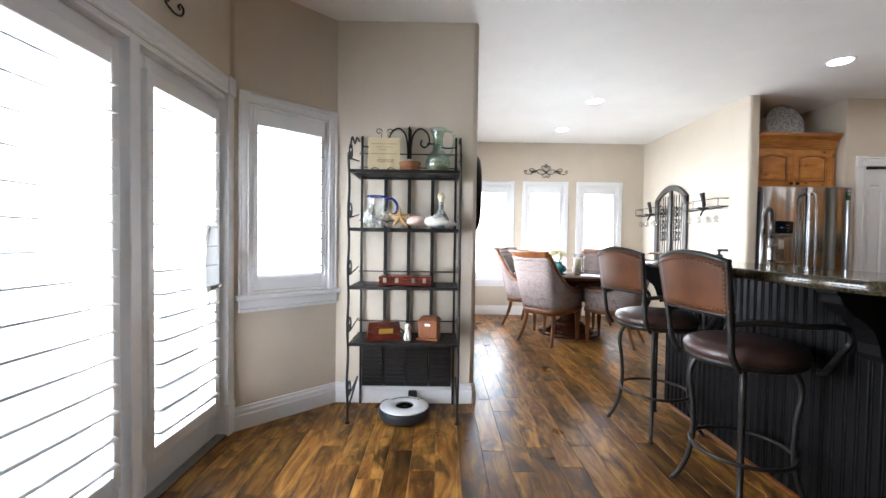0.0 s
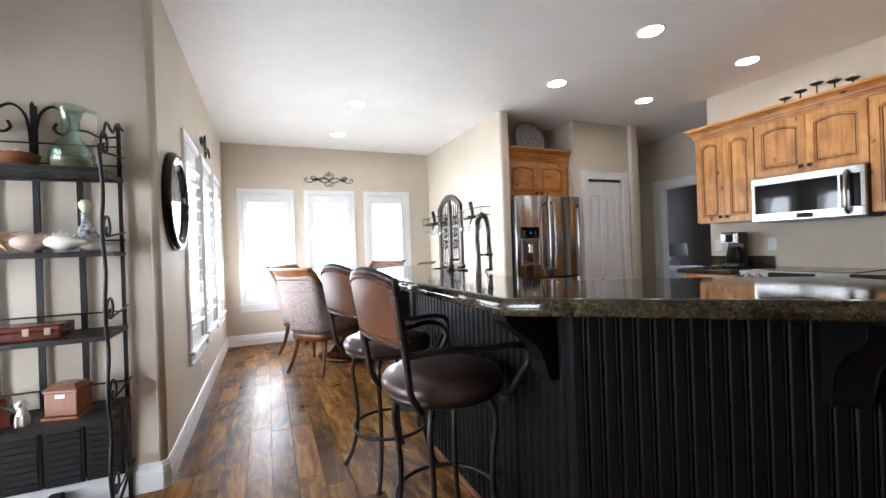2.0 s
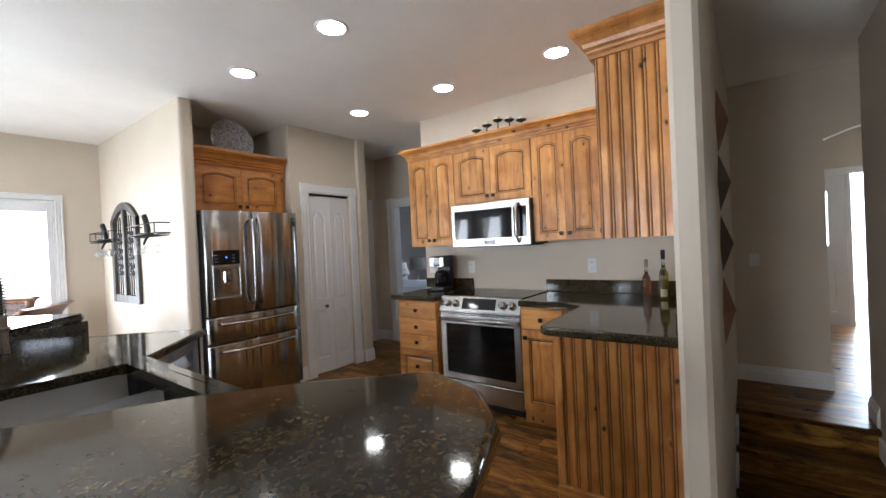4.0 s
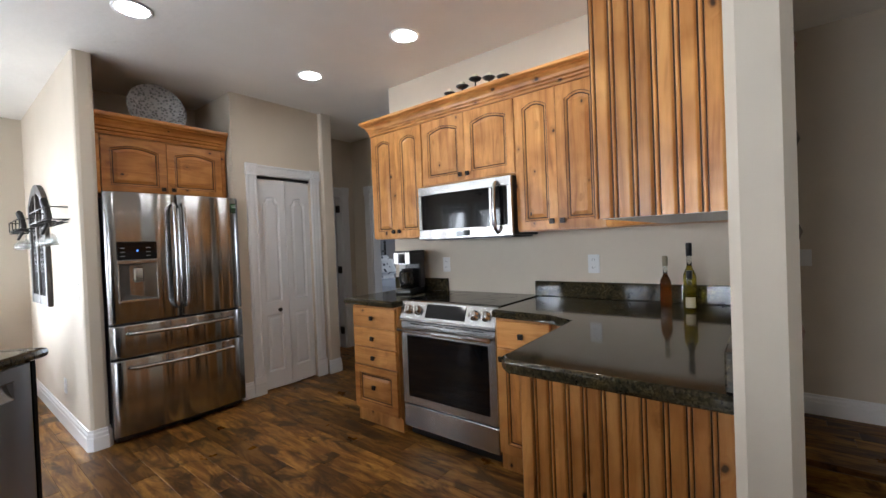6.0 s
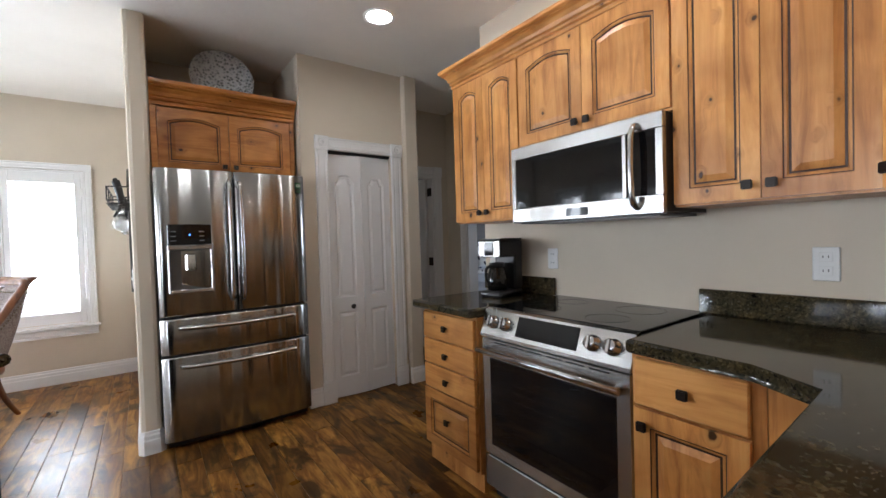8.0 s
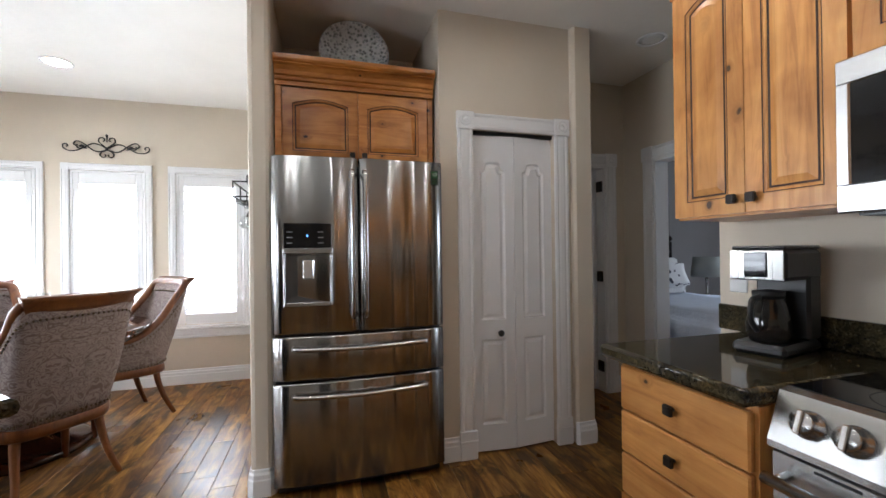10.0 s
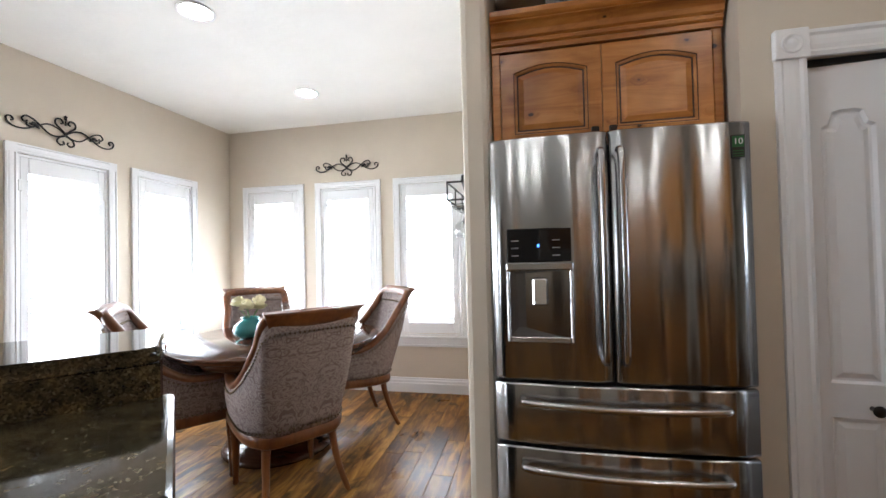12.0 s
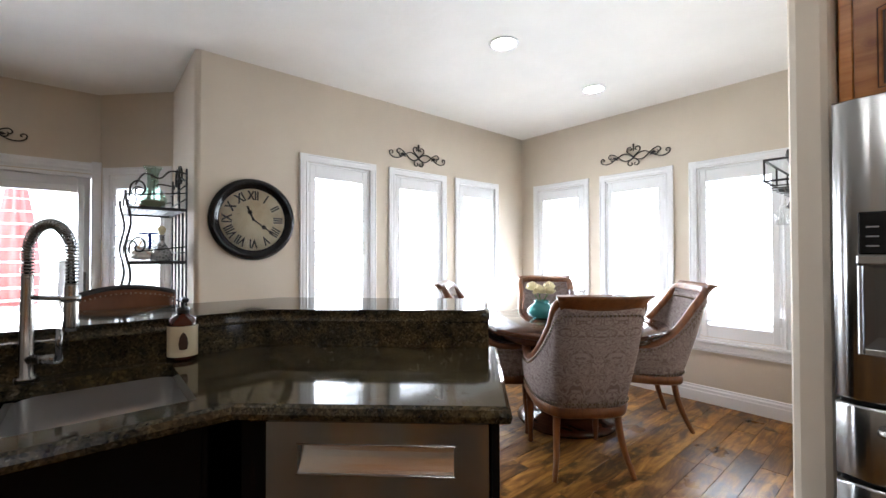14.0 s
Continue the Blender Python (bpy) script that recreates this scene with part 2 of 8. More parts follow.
def thin_glass(name, tint, gloss=0.12):
    """Thin-walled glassware: clear, a little tinted, with an even sheen."""
    m = bpy.data.materials.new(name)
    m.use_nodes = True
    t = m.node_tree
    t.nodes.remove(t.nodes["Principled BSDF"])
    tr, gl, mx = node(t, "ShaderNodeBsdfTransparent", Color=(*tint, 1)), node(t, "ShaderNodeBsdfGlossy", Roughness=0.05), t.nodes.new("ShaderNodeMixShader")
    mx.inputs[0].default_value = gloss
    t.links.new(tr.outputs[0], mx.inputs[1])
    t.links.new(gl.outputs[0], mx.inputs[2])
    t.links.new(mx.outputs[0], t.nodes["Material Output"].inputs[0])
    return m


clear_ware = thin_glass("clear_glassware", (0.95, 0.96, 0.96))


# ---- mesh helpers ----
def box(bm, x0, x1, y0, y1, z0, z1, m=None):
    vs = [bm.verts.new(Vector((x, y, z)) if m is None else m @ Vector((x, y, z))) for z in (z0, z1) for x, y in ((x0, y0), (x1, y0), (x1, y1), (x0, y1))]
    for f in ((3, 2, 1, 0), (4, 5, 6, 7), (0, 1, 5, 4), (1, 2, 6, 5), (2, 3, 7, 6), (3, 0, 4, 7)):
        bm.faces.new([vs[i] for i in f])
    return vs


def chamfer_box(bm, x0, x1, y0, y1, z0, z1, r=0.004, m=None, seg=1):
    """A box with its edges eased."""
    tmp = bmesh.new()
    box(tmp, x0, x1, y0, y1, z0, z1)
    bmesh.ops.bevel(tmp, geom=tmp.edges[:], offset=r, segments=seg, affect="EDGES", profile=0.5)
    join(bm, tmp, m)


def join(bm, tmp, m=None):
    """Adds the faces of tmp to bm, moved by m, and frees tmp."""
    made = {}
    for v in tmp.verts:
        made[v] = bm.verts.new(v.co if m is None else m @ v.co)
    for f in tmp.faces:
        g = bm.faces.new([made[v] for v in f.verts])
        g.smooth = f.smooth
    tmp.free()


def prism(bm, pts, z0, z1, m=None):
    lo = [bm.verts.new(Vector((x, y, z0)) if m is None else m @ Vector((x, y, z0))) for x, y in pts]
    hi = [bm.verts.new(Vector((x, y, z1)) if m is None else m @ Vector((x, y, z1))) for x, y in pts]
    n = len(pts)
    bm.faces.new(lo[::-1])
    bm.faces.new(hi)
    for i in range(n):
        bm.faces.new((lo[i], lo[(i + 1) % n], hi[(i + 1) % n], hi[i]))


def bridge_rings(bm, rings, closed=True, caps=True, smooth=True):
    """Skins rings of points that have the same count."""
    vr = [[bm.verts.new(p) for p in ring] for ring in rings]
    n = len(vr[0])
    for a, b in zip(vr, vr[1:]):
        for i in range(n if closed else n - 1):
            j = (i + 1) % n
            bm.faces.new((a[i], a[j], b[j], b[i])).smooth = smooth
    if caps and closed:
        bm.faces.new(vr[0][::-1])
        bm.faces.new(vr[-1])


def lathe(bm, profile, seg=20, m=None, smooth=True):
    """Turns (radius, height) pairs about z."""
    rings = []
    for r, z in profile:
        ring = [Vector((max(r, 1e-4) * math.cos(a), max(r, 1e-4) * math.sin(a), z)) for a in (2 * math.pi * i / seg for i in range(seg))]
        rings.append(ring if m is None else [m @ p for p in ring])
    bridge_rings(bm, rings, True, True, smooth)


def tube(bm, pts, r, seg=8, m=None, closed=False, flat=1.0):
    """A round bar along a line of points; r is one radius or one for each point; flat squashes it along z."""
    pts = [Vector(p) for p in pts]
    n = len(pts)
    rs = r if isinstance(r, (list, tuple)) else [r] * n
    rings, up = [], None
    for i, p in enumerate(pts):
        a = pts[(i - 1) % n] if closed or i else p
        b = pts[(i + 1) % n] if closed or i < n - 1 else p
        d = (b - a).normalized()
        if up is None:
            up = Vector((0, 0, 1)) if abs(d.z) < 0.9 else Vector((1, 0, 0))
        s = d.cross(up).normalized()
        up = s.cross(d).normalized()
        ring = []
        for k in range(seg):
            an = 2 * math.pi * k / seg
            q = p + (s * math.cos(an) + up * math.sin(an) * flat) * rs[i]
            ring.append(q if m is None else m @ q)
        rings.append(ring)
    if closed:
        rings.append(rings[0])
    bridge_rings(bm, rings, True, not closed)


def smooth_line(pts, steps=6, closed=False):
    """A Catmull-Rom line through points."""
    P = [Vector(p) for p in pts]
    n = len(P)
    out = []
    for i in range(n if closed else n - 1):
        a, b, c, d = (P[(i + k) % n] if closed else P[min(max(i + k, 0), n - 1)] for k in (-1, 0, 1, 2))
        for s in range(steps):
            u = s / steps
            out.append(0.5 * (2 * b + (c - a) * u + (2 * a - 5 * b + 4 * c - d) * u * u + (3 * b - a - 3 * c + d) * u ** 3))
    if not closed:
        out.append(P[-1])
    return out


def extrude_profile(bm, prof, path, closed=False):
    """Runs a moulding profile of (out, up) pairs along a level path of (x, y) points, mitred; out is to the right of the way."""
    P = [Vector((x, y)) for x, y in path]
    n = len(P)
    rings = []
    for i, p in enumerate(P):
        d0 = (p - P[i - 1]).normalized() if (i or closed) else (P[1] - p).normalized()
        d1 = (P[(i + 1) % n] - p).normalized() if (i < n - 1 or closed) else d0
        n0, n1 = Vector((d0.y, -d0.x)), Vector((d1.y, -d1.x))
        k = (n0 + n1)
        k = k / max(k.dot(n0), 0.2)
        rings.append([Vector((p.x + k.x * o, p.y + k.y * o, u)) for o, u in prof])
    if closed:
        rings.append(rings[0])
    bridge_rings(bm, rings, True, not closed, False)


def part(name, bm, mat, parent=None, label="", m=None):
    """Links a bmesh as one mesh object, under a thing or a part."""
    if len(bm.faces) > 1:
        bmesh.ops.recalc_face_normals(bm, faces=bm.faces[:])
    me = bpy.data.meshes.new(name)
    bm.to_mesh(me)
    bm.free()
    me.materials.append(mat)
    ob = new(name, me)
    if parent is not None:
        ob.parent = parent
    if m is not None:
        ob.matrix_basis = m
    if label:
        ob["label"] = label
    return ob


def same_mesh(ob, m, parent=None):
    """Another object on the mesh of ob."""
    o = new(ob.name.split(".")[0], ob.data)
    o.parent = parent if parent is not None else ob.parent
    o.matrix_basis = m
    return o


def thing(name, m, label, category, group="", kind=""):
    ob = new(name)
    ob.empty_display_size = 0.1
    ob.matrix_basis = m
    return tagged(ob, label, category, group, kind)


def sheet(x0, x1, z0, z1, y):
    """A single pane sheet in the plane y, facing -y."""
    bm = bmesh.new()
    bm.faces.new([bm.verts.new(p) for p in ((x0, y, z0), (x1, y, z0), (x1, y, z1), (x0, y, z1))])
    return bm


def bx(*a):
    bm = bmesh.new()
    box(bm, *a)
    return bm


def cbx(*a, r=0.004):
    bm = bmesh.new()
    chamfer_box(bm, *a, r=r)
    return bm


# ---- the rooms ----
CEIL = 2.66


def wall_with_holes(name, m, length, thick, height, holes, mat, label):
    """A wall from the origin of m along its x, its room face at y = 0, its body towards -y; holes are (x0, x1, z0, z1)."""
    bm = bmesh.new()
    xs = sorted({0, length, *(h[0] for h in holes), *(h[1] for h in holes)})
    for a, b in zip(xs, xs[1:]):
        cut = sorted((h[2], h[3]) for h in holes if h[0] <= a + 1e-6 and h[1] >= b - 1e-6)
        z = 0.0
        for lo, hi in cut + [(height, height)]:
            if lo - z > 1e-4:
                box(bm, a, b, -thick, 0, z, lo, m)
            z = hi
    bmesh.ops.remove_doubles(bm, verts=bm.verts[:], dist=1e-5)
    return tagged(part(name, bm, mat), label, "wall", kind="structure")


def at(x, y, deg, z=0.0):
    return pose(x, y, z, 0, 0, deg)


NOOK_X, NOOK_Y, PART_X, RACK_Y, PEND = 1.36, 6.845, 4.235, 3.375, 4.668
north_windows = [(1.533, 2.240), (2.367, 3.070), (3.200, 3.905)]
west_windows = [(4.088, 4.775), (4.911, 5.607), (5.730, 6.395)]
W_LO, W_HI, CAS = 0.515, 2.066, 0.062
wall_with_holes("wall_north", at(PART_X + 0.11, NOOK_Y, 180), PART_X + 0.11 - NOOK_X + 0.2, 0.16, CEIL,
                [(PART_X + 0.11 - b + CAS, PART_X + 0.11 - a - CAS, W_LO + CAS, W_HI - CAS) for a, b in north_windows], wall_paint, "tan painted plaster wall of the dining nook with three windows")
wall_with_holes("wall_west", at(NOOK_X, NOOK_Y, -90), NOOK_Y - RACK_Y - 0.12, 0.16, CEIL,
                [(NOOK_Y - b + CAS, NOOK_Y - a - CAS, W_LO + CAS, W_HI - CAS) for a, b in west_windows], wall_paint, "tan painted plaster wall with clock and three windows")
BAY_A, BAY_B = (0.380, RACK_Y), (-0.105, 2.915)
wall_with_holes("wall_rack", at(NOOK_X - 0.035, RACK_Y, 180), NOOK_X - BAY_A[0] - 0.035, 0.12, CEIL, [], wall_paint, "short tan plaster wall behind the iron rack")
bay_len = math.hypot(BAY_A[0] - BAY_B[0], BAY_A[1] - BAY_B[1])
bay_ang = math.degrees(math.atan2(BAY_B[1] - BAY_A[1], BAY_B[0] - BAY_A[0]))
BW_A, BW_B, BW_LO, BW_HI = 0.022, bay_len - 0.006, 0.78, 2.02
wall_with_holes("wall_bay", at(*BAY_A, bay_ang), bay_len, 0.16, CEIL, [(BW_A + CAS, BW_B - CAS, BW_LO + 0.05, BW_HI - CAS)], wall_paint, "angled tan wall of the bay with a shuttered window")
DOOR_X = -0.125
D_LO, D_HI = 1.38, 2.86
wall_with_holes("wall_patio", at(DOOR_X, 2.905, -90), 6.1, 0.16, CEIL, [(2.905 - D_HI, 2.905 - D_LO, 0.0, 1.96)], wall_paint, "tan wall with white patio doors")
bm = bmesh.new()
prism(bm, [(DOOR_X, 2.905), BAY_B, (-0.21, 3.05), (DOOR_X - 0.16, 3.03), (DOOR_X - 0.16, 2.905)], 0, CEIL)
tagged(part("wall_corner", bm, wall_paint), "tan plaster corner between patio wall and bay", "wall", kind="structure")
bm = bmesh.new()
arc_c = (NOOK_X - 0.035, RACK_Y + 0.035)
prism(bm, [(arc_c[0] + 0.035 * math.sin(radians(a)), arc_c[1] - 0.035 * math.cos(radians(a))) for a in range(0, 91, 10)] + [(NOOK_X, RACK_Y + 0.12), (NOOK_X - 0.035, RACK_Y + 0.12)], 0, CEIL)
for fc in bm.faces:
    fc.smooth = len(fc.verts) == 4 and fc.calc_area() < 0.03
tagged(part("wall_corner_round", bm, wall_paint), "rounded plaster corner between the rack and the clock wall", "wall", kind="structure")
# partition beside the refrigerator, the pantry wall and its pilaster
bm = bmesh.new()
prism(bm, [(PART_X, NOOK_Y), (PART_X, PEND + 0.025), (PART_X + 0.007, PEND + 0.007), (PART_X + 0.025, PEND), (PART_X + 0.085, PEND), (PART_X + 0.103, PEND + 0.007), (PART_X + 0.11, PEND + 0.025), (PART_X + 0.11, NOOK_Y)], 0, CEIL)
tagged(part("wall_partition", bm, wall_paint), "light plaster partition wall beside the refrigerator", "wall", kind="structure")
PAN_Y = 4.71
bm = bmesh.new()
box(bm, PART_X + 0.11, 5.38, 5.42, 5.54, 0, CEIL)
box(bm, 5.262, 5.38, PAN_Y + 0.115, 5.42, 0, CEIL)
tagged(part("wall_alcove", bm, wall_paint), "tan plaster alcove around the refrigerator", "wall", kind="structure")
P_LO, P_HI, PIL_X, PIL_Y = 5.465, 6.020, 6.138, 4.665
wall_with_holes("wall_pantry", at(PIL_X, PAN_Y, 180), PIL_X - 5.262, 0.115, CEIL, [(PIL_X - P_HI, PIL_X - P_LO, 0, 1.968)], wall_paint, "tan plaster wall with the white pantry door")
bm = bmesh.new()
prism(bm, [(PIL_X, PAN_Y + 0.1), (PIL_X, PIL_Y + 0.015), (PIL_X + 0.015, PIL_Y), (PIL_X + 0.123, PIL_Y), (PIL_X + 0.138, PIL_Y + 0.015), (PIL_X + 0.138, 5.6), (PIL_X + 0.02, 5.6), (PIL_X + 0.02, PAN_Y + 0.1)], 0, CEIL)
tagged(part("wall_pilaster", bm, wall_paint), "rounded tan plaster wall end at the hall", "wall", kind="structure")
box_pantry = bmesh.new()
box(box_pantry, 5.38, 6.156, 5.40, 5.5, 0, CEIL)
tagged(part("wall_pantry_back", box_pantry, wall_paint), "plain back wall of the pantry closet", "wall", kind="structure")
STOVE_X = 6.17
bm = bmesh.new()
box(bm, STOVE_X, STOVE_X + 0.12, 1.19, 3.70, 0, CEIL)
tagged(part("wall_stove", bm, wall_paint), "light tan kitchen wall behind the range", "wall", kind="structure")
bm = bmesh.new()
prism(bm, [(4.585, 1.10), (4.605, 1.08), (STOVE_X + 0.12, 1.08), (STOVE_X + 0.12, 1.188), (4.605, 1.188), (4.585, 1.168)], 0, CEIL)
tagged(part("wall_stub", bm, wall_paint), "pale plaster stub wall with a rounded end", "wall", kind="structure")
bm = bmesh.new()
box(bm, STOVE_X + 0.12, 7.40, 1.08, 1.188, 0, CEIL)
tagged(part("wall_landing", bm, wall_paint), "plaster wall beside the stair landing", "wall", kind="structure")
HALL_X, END_Y = 7.13, 5.40
wall_with_holes("wall_hall", at(HALL_X, 1.188, 90), END_Y - 1.188, 0.12, CEIL, [(4.20 - 1.188, 5.06 - 1.188, 0, 1.945)], wall_paint, "tan hall wall with the open bedroom doorway")
wall_with_holes("wall_hall_end", at(HALL_X, END_Y, 180), HALL_X - 6.15, 0.12, CEIL, [(0.19, 0.81, 0, 1.95)], wall_paint, "tan wall at the end of the hall with a doorway")
bm = bmesh.new()
for a in ((7.25, 11.2, 7.2, 7.3), (7.25, 11.2, 2.3, 2.4)):
    box(bm, *a, 0, CEIL)
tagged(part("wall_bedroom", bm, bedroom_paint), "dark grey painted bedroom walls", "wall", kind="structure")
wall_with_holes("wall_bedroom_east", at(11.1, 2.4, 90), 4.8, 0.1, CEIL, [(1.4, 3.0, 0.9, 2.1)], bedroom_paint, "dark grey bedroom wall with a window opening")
area_lamp("window_daylight", pose(11.25, 4.6, 1.5, 0, 90), 1.2, 1.6, 17.0, (0.80, 0.88, 1.0))
bm = bmesh.new()
box(bm, 6.25, 7.24, 7.2, 7.3, 0, CEIL)
box(bm, 6.15, 6.25, 5.61, 7.3, 0, CEIL)
tagged(part("wall_closet", bm, wall_paint), "plain wall behind the hall doorway", "wall", kind="structure")
# landing, stairs and the entry beyond
bm = bmesh.new()
box(bm, 7.40, 7.52, 0.445, 1.186, 0, CEIL)
arch = [(0.445 - 1.92 * i / 12, 2.075 + 0.17 * math.sin(math.pi * i / 12) ** 0.8) for i in range(13)]
ring = [[Vector((x, y, z)) for y, z in arch + [(-1.48, CEIL), (0.445, CEIL)]] for x in (7.40, 7.52)]
bridge_rings(bm, ring, True, True, False)
tagged(part("wall_entry", bm, wall_paint), "grey-lit tan wall at the stair landing", "wall", kind="structure")
bm = bmesh.new()
box(bm, 4.9, 6.90, 0.18, 0.30, -1.2, CEIL)
tagged(part("wall_stairwell", bm, wall_paint), "tan wall on the far side of the stairwell", "wall", kind="structure")
bm = bmesh.new()
box(bm, 7.52, 10.6, 1.08, 1.188, 0, CEIL)
box(bm, 6.90, 10.6, -1.6, -1.48, 0, CEIL)
box(bm, 6.78, 6.90, -1.6, 0.18, 0, CEIL)
tagged(part("wall_entry_hall", bm, wall_paint), "plain walls of the entry hall", "wall", kind="structure")
area_lamp("window_daylight", pose(10.70, -0.345, 1.05, 0, 90), 1.95, 0.38, 18.0, (0.86, 0.92, 1.0))
wall_with_holes("wall_front", at(10.5, -1.6, 90), 2.8, 0.12, CEIL, [(1.02, 2.42, 0, 2.08)], wall_paint, "front wall with the entry door and its sidelight")
bm = bmesh.new()
for a in ((-0.325, 4.98, -3.3, -3.18), (4.90, 5.02, -3.3, 0.18)):
    box(bm, *a, 0, CEIL)
tagged(part("wall_south", bm, wall_paint), "plain walls closing the family room", "wall", kind="structure")

# floor slab, with the stairwell left open
bm = bmesh.new()
for a in ((-0.4, 4.9, -3.3, 1.14), (1.2, 6.35, 1.14, 7.1), (-0.4, 1.2, 1.14, 3.5), (6.35, 11.2, 1.14, 7.3), (6.66, 11.0, -1.6, 1.14)):
    box(bm, *a, -0.20, -0.012)
tagged(part("floor", bm, glaze), "subfloor under the wood planks", "floor", kind="structure")
stairs = thing("staircase", pose(0, 0, 0), "dark wood steps going down from the landing", "stairs", kind="structure")
for i in range(4):
    x1 = 6.64 - 0.27 * i
    part("step", cbx(x1 - 0.30, x1 - 0.012, 0.302, 1.078, -0.18 * (i + 1) - 0.035, -0.18 * (i + 1), r=0.008), floor_wood, stairs)
    part("riser", bx(x1 - 0.012, x1 + 0.02, 0.302, 1.078, -0.18 * (i + 1), -0.18 * i - 0.037), floor_wood, stairs)
part("lower_floor", bx(4.89, 5.58, 0.30, 1.08, -0.95, -0.90), floor_wood, stairs)
part("nosing", cbx(6.61, 6.72, 0.302, 1.078, -0.037, 0.001, r=0.008), floor_wood, stairs)
for k, (y0, y1) in enumerate(((1.063, 1.079), (0.301, 0.317))):
    for i in range(4):
        part("skirting", cbx(6.37 - 0.27 * i, 6.64 - 0.27 * i, y0, y1, -0.18 * (i + 1), -0.18 * (i + 1) + 0.13, r=0.003), white_trim, stairs, "white skirting board")
bm = bmesh.new()
box(bm, 4.90, 6.66, 1.081, 1.14, -1.2, -0.013)
box(bm, 4.80, 4.888, 0.2, 1.14, -1.2, -0.21)
tagged(part("wall_stairwell_side", bm, wall_paint), "plaster side of the stairwell", "wall", kind="structure")

# ceiling
bm = bmesh.new()
LIGHTS = [(4.395, 2.895), (5.63, 2.00), (4.362, 3.866), (5.60, 2.965), (5.545, 3.94), (2.735, 6.07), (2.745, 4.916), (6.76, 4.67)]
box(bm, -0.4, 11.3, -3.4, 7.4, CEIL, CEIL + 0.12)
tagged(part("ceiling", bm, ceiling_paint), "white textured plaster ceiling", "ceiling", kind="structure")
lamp_on, lt, lb = material("lamp_lit", (0.9, 0.88, 0.84), 0.4)
lb.inputs["Emission Color"].default_value = (1.0, 0.95, 0.87, 1)
lb.inputs["Emission Strength"].default_value = 24.0
lamp_off, _t, _b = material("lamp_unlit", (0.75, 0.75, 0.74), 0.3)
for i, (x, y) in enumerate(LIGHTS):
    lit = i != 7
    d = thing("downlight", pose(x, y, CEIL), "round recessed ceiling light with white trim, " + ("lit" if lit else "unlit"), "ceiling light", "recessed ceiling lights")
    bm = bmesh.new()
    lathe(bm, [(0.098, -0.001), (0.098, -0.006), (0.088, -0.009), (0.080, -0.006), (0.078, -0.0015), (0.098, -0.001)], 28)
    part("trim_ring", bm, white_trim, d)
    bm = bmesh.new()
    lathe(bm, [(0.0, -0.004), (0.05, -0.0045), (0.078, -0.002), (0.0, -0.001)], 24)
    part("lens", bm, lamp_on if lit else lamp_off, d, "glowing lens" if lit else "")

# skirting boards
BASE = [(0, 0), (0.016, 0), (0.016, 0.085), (0.012, 0.092), (0.012, 0.112), (0.006, 0.122), (0.006, 0.136), (0, 0.14)]


def skirting(path, label="tall white moulded baseboard"):
    bm = bmesh.new()
    extrude_profile(bm, BASE, path)
    return tagged(part("baseboard", bm, white_trim), label, "baseboard", kind="structure")


skirting([(DOOR_X, -3.18), (DOOR_X, 1.26)])
skirting([BAY_B, BAY_A, (NOOK_X - 0.022, RACK_Y), (NOOK_X, RACK_Y + 0.022), (NOOK_X, NOOK_Y), (PART_X, NOOK_Y), (PART_X, PEND + 0.02), (PART_X + 0.02, PEND), (PART_X + 0.09, PEND), (PART_X + 0.11, PEND + 0.02), (PART_X + 0.11, 4.78)])
skirting([(5.262, PAN_Y), (5.366, PAN_Y)])
skirting([(PIL_X - 0.001, PAN_Y - 0.03), (PIL_X, PIL_Y + 0.015), (PIL_X + 0.015, PIL_Y), (PIL_X + 0.123, PIL_Y), (PIL_X + 0.138, PIL_Y + 0.015), (PIL_X + 0.138, 5.2)])
skirting([(HALL_X - 0.085, END_Y), (HALL_X, END_Y), (HALL_X, 5.165)])
skirting([(HALL_X, 4.09), (HALL_X, 1.19)])
skirting([(4.66, 1.188), (4.605, 1.188), (4.585, 1.168), (4.585, 1.10), (4.605, 1.08), (4.87, 1.08)])
skirting([(7.40, 1.078), (7.40, 0.445), (7.52, 0.445)])
skirting([(6.90, 0.20), (6.90, 0.30), (6.66, 0.30)])


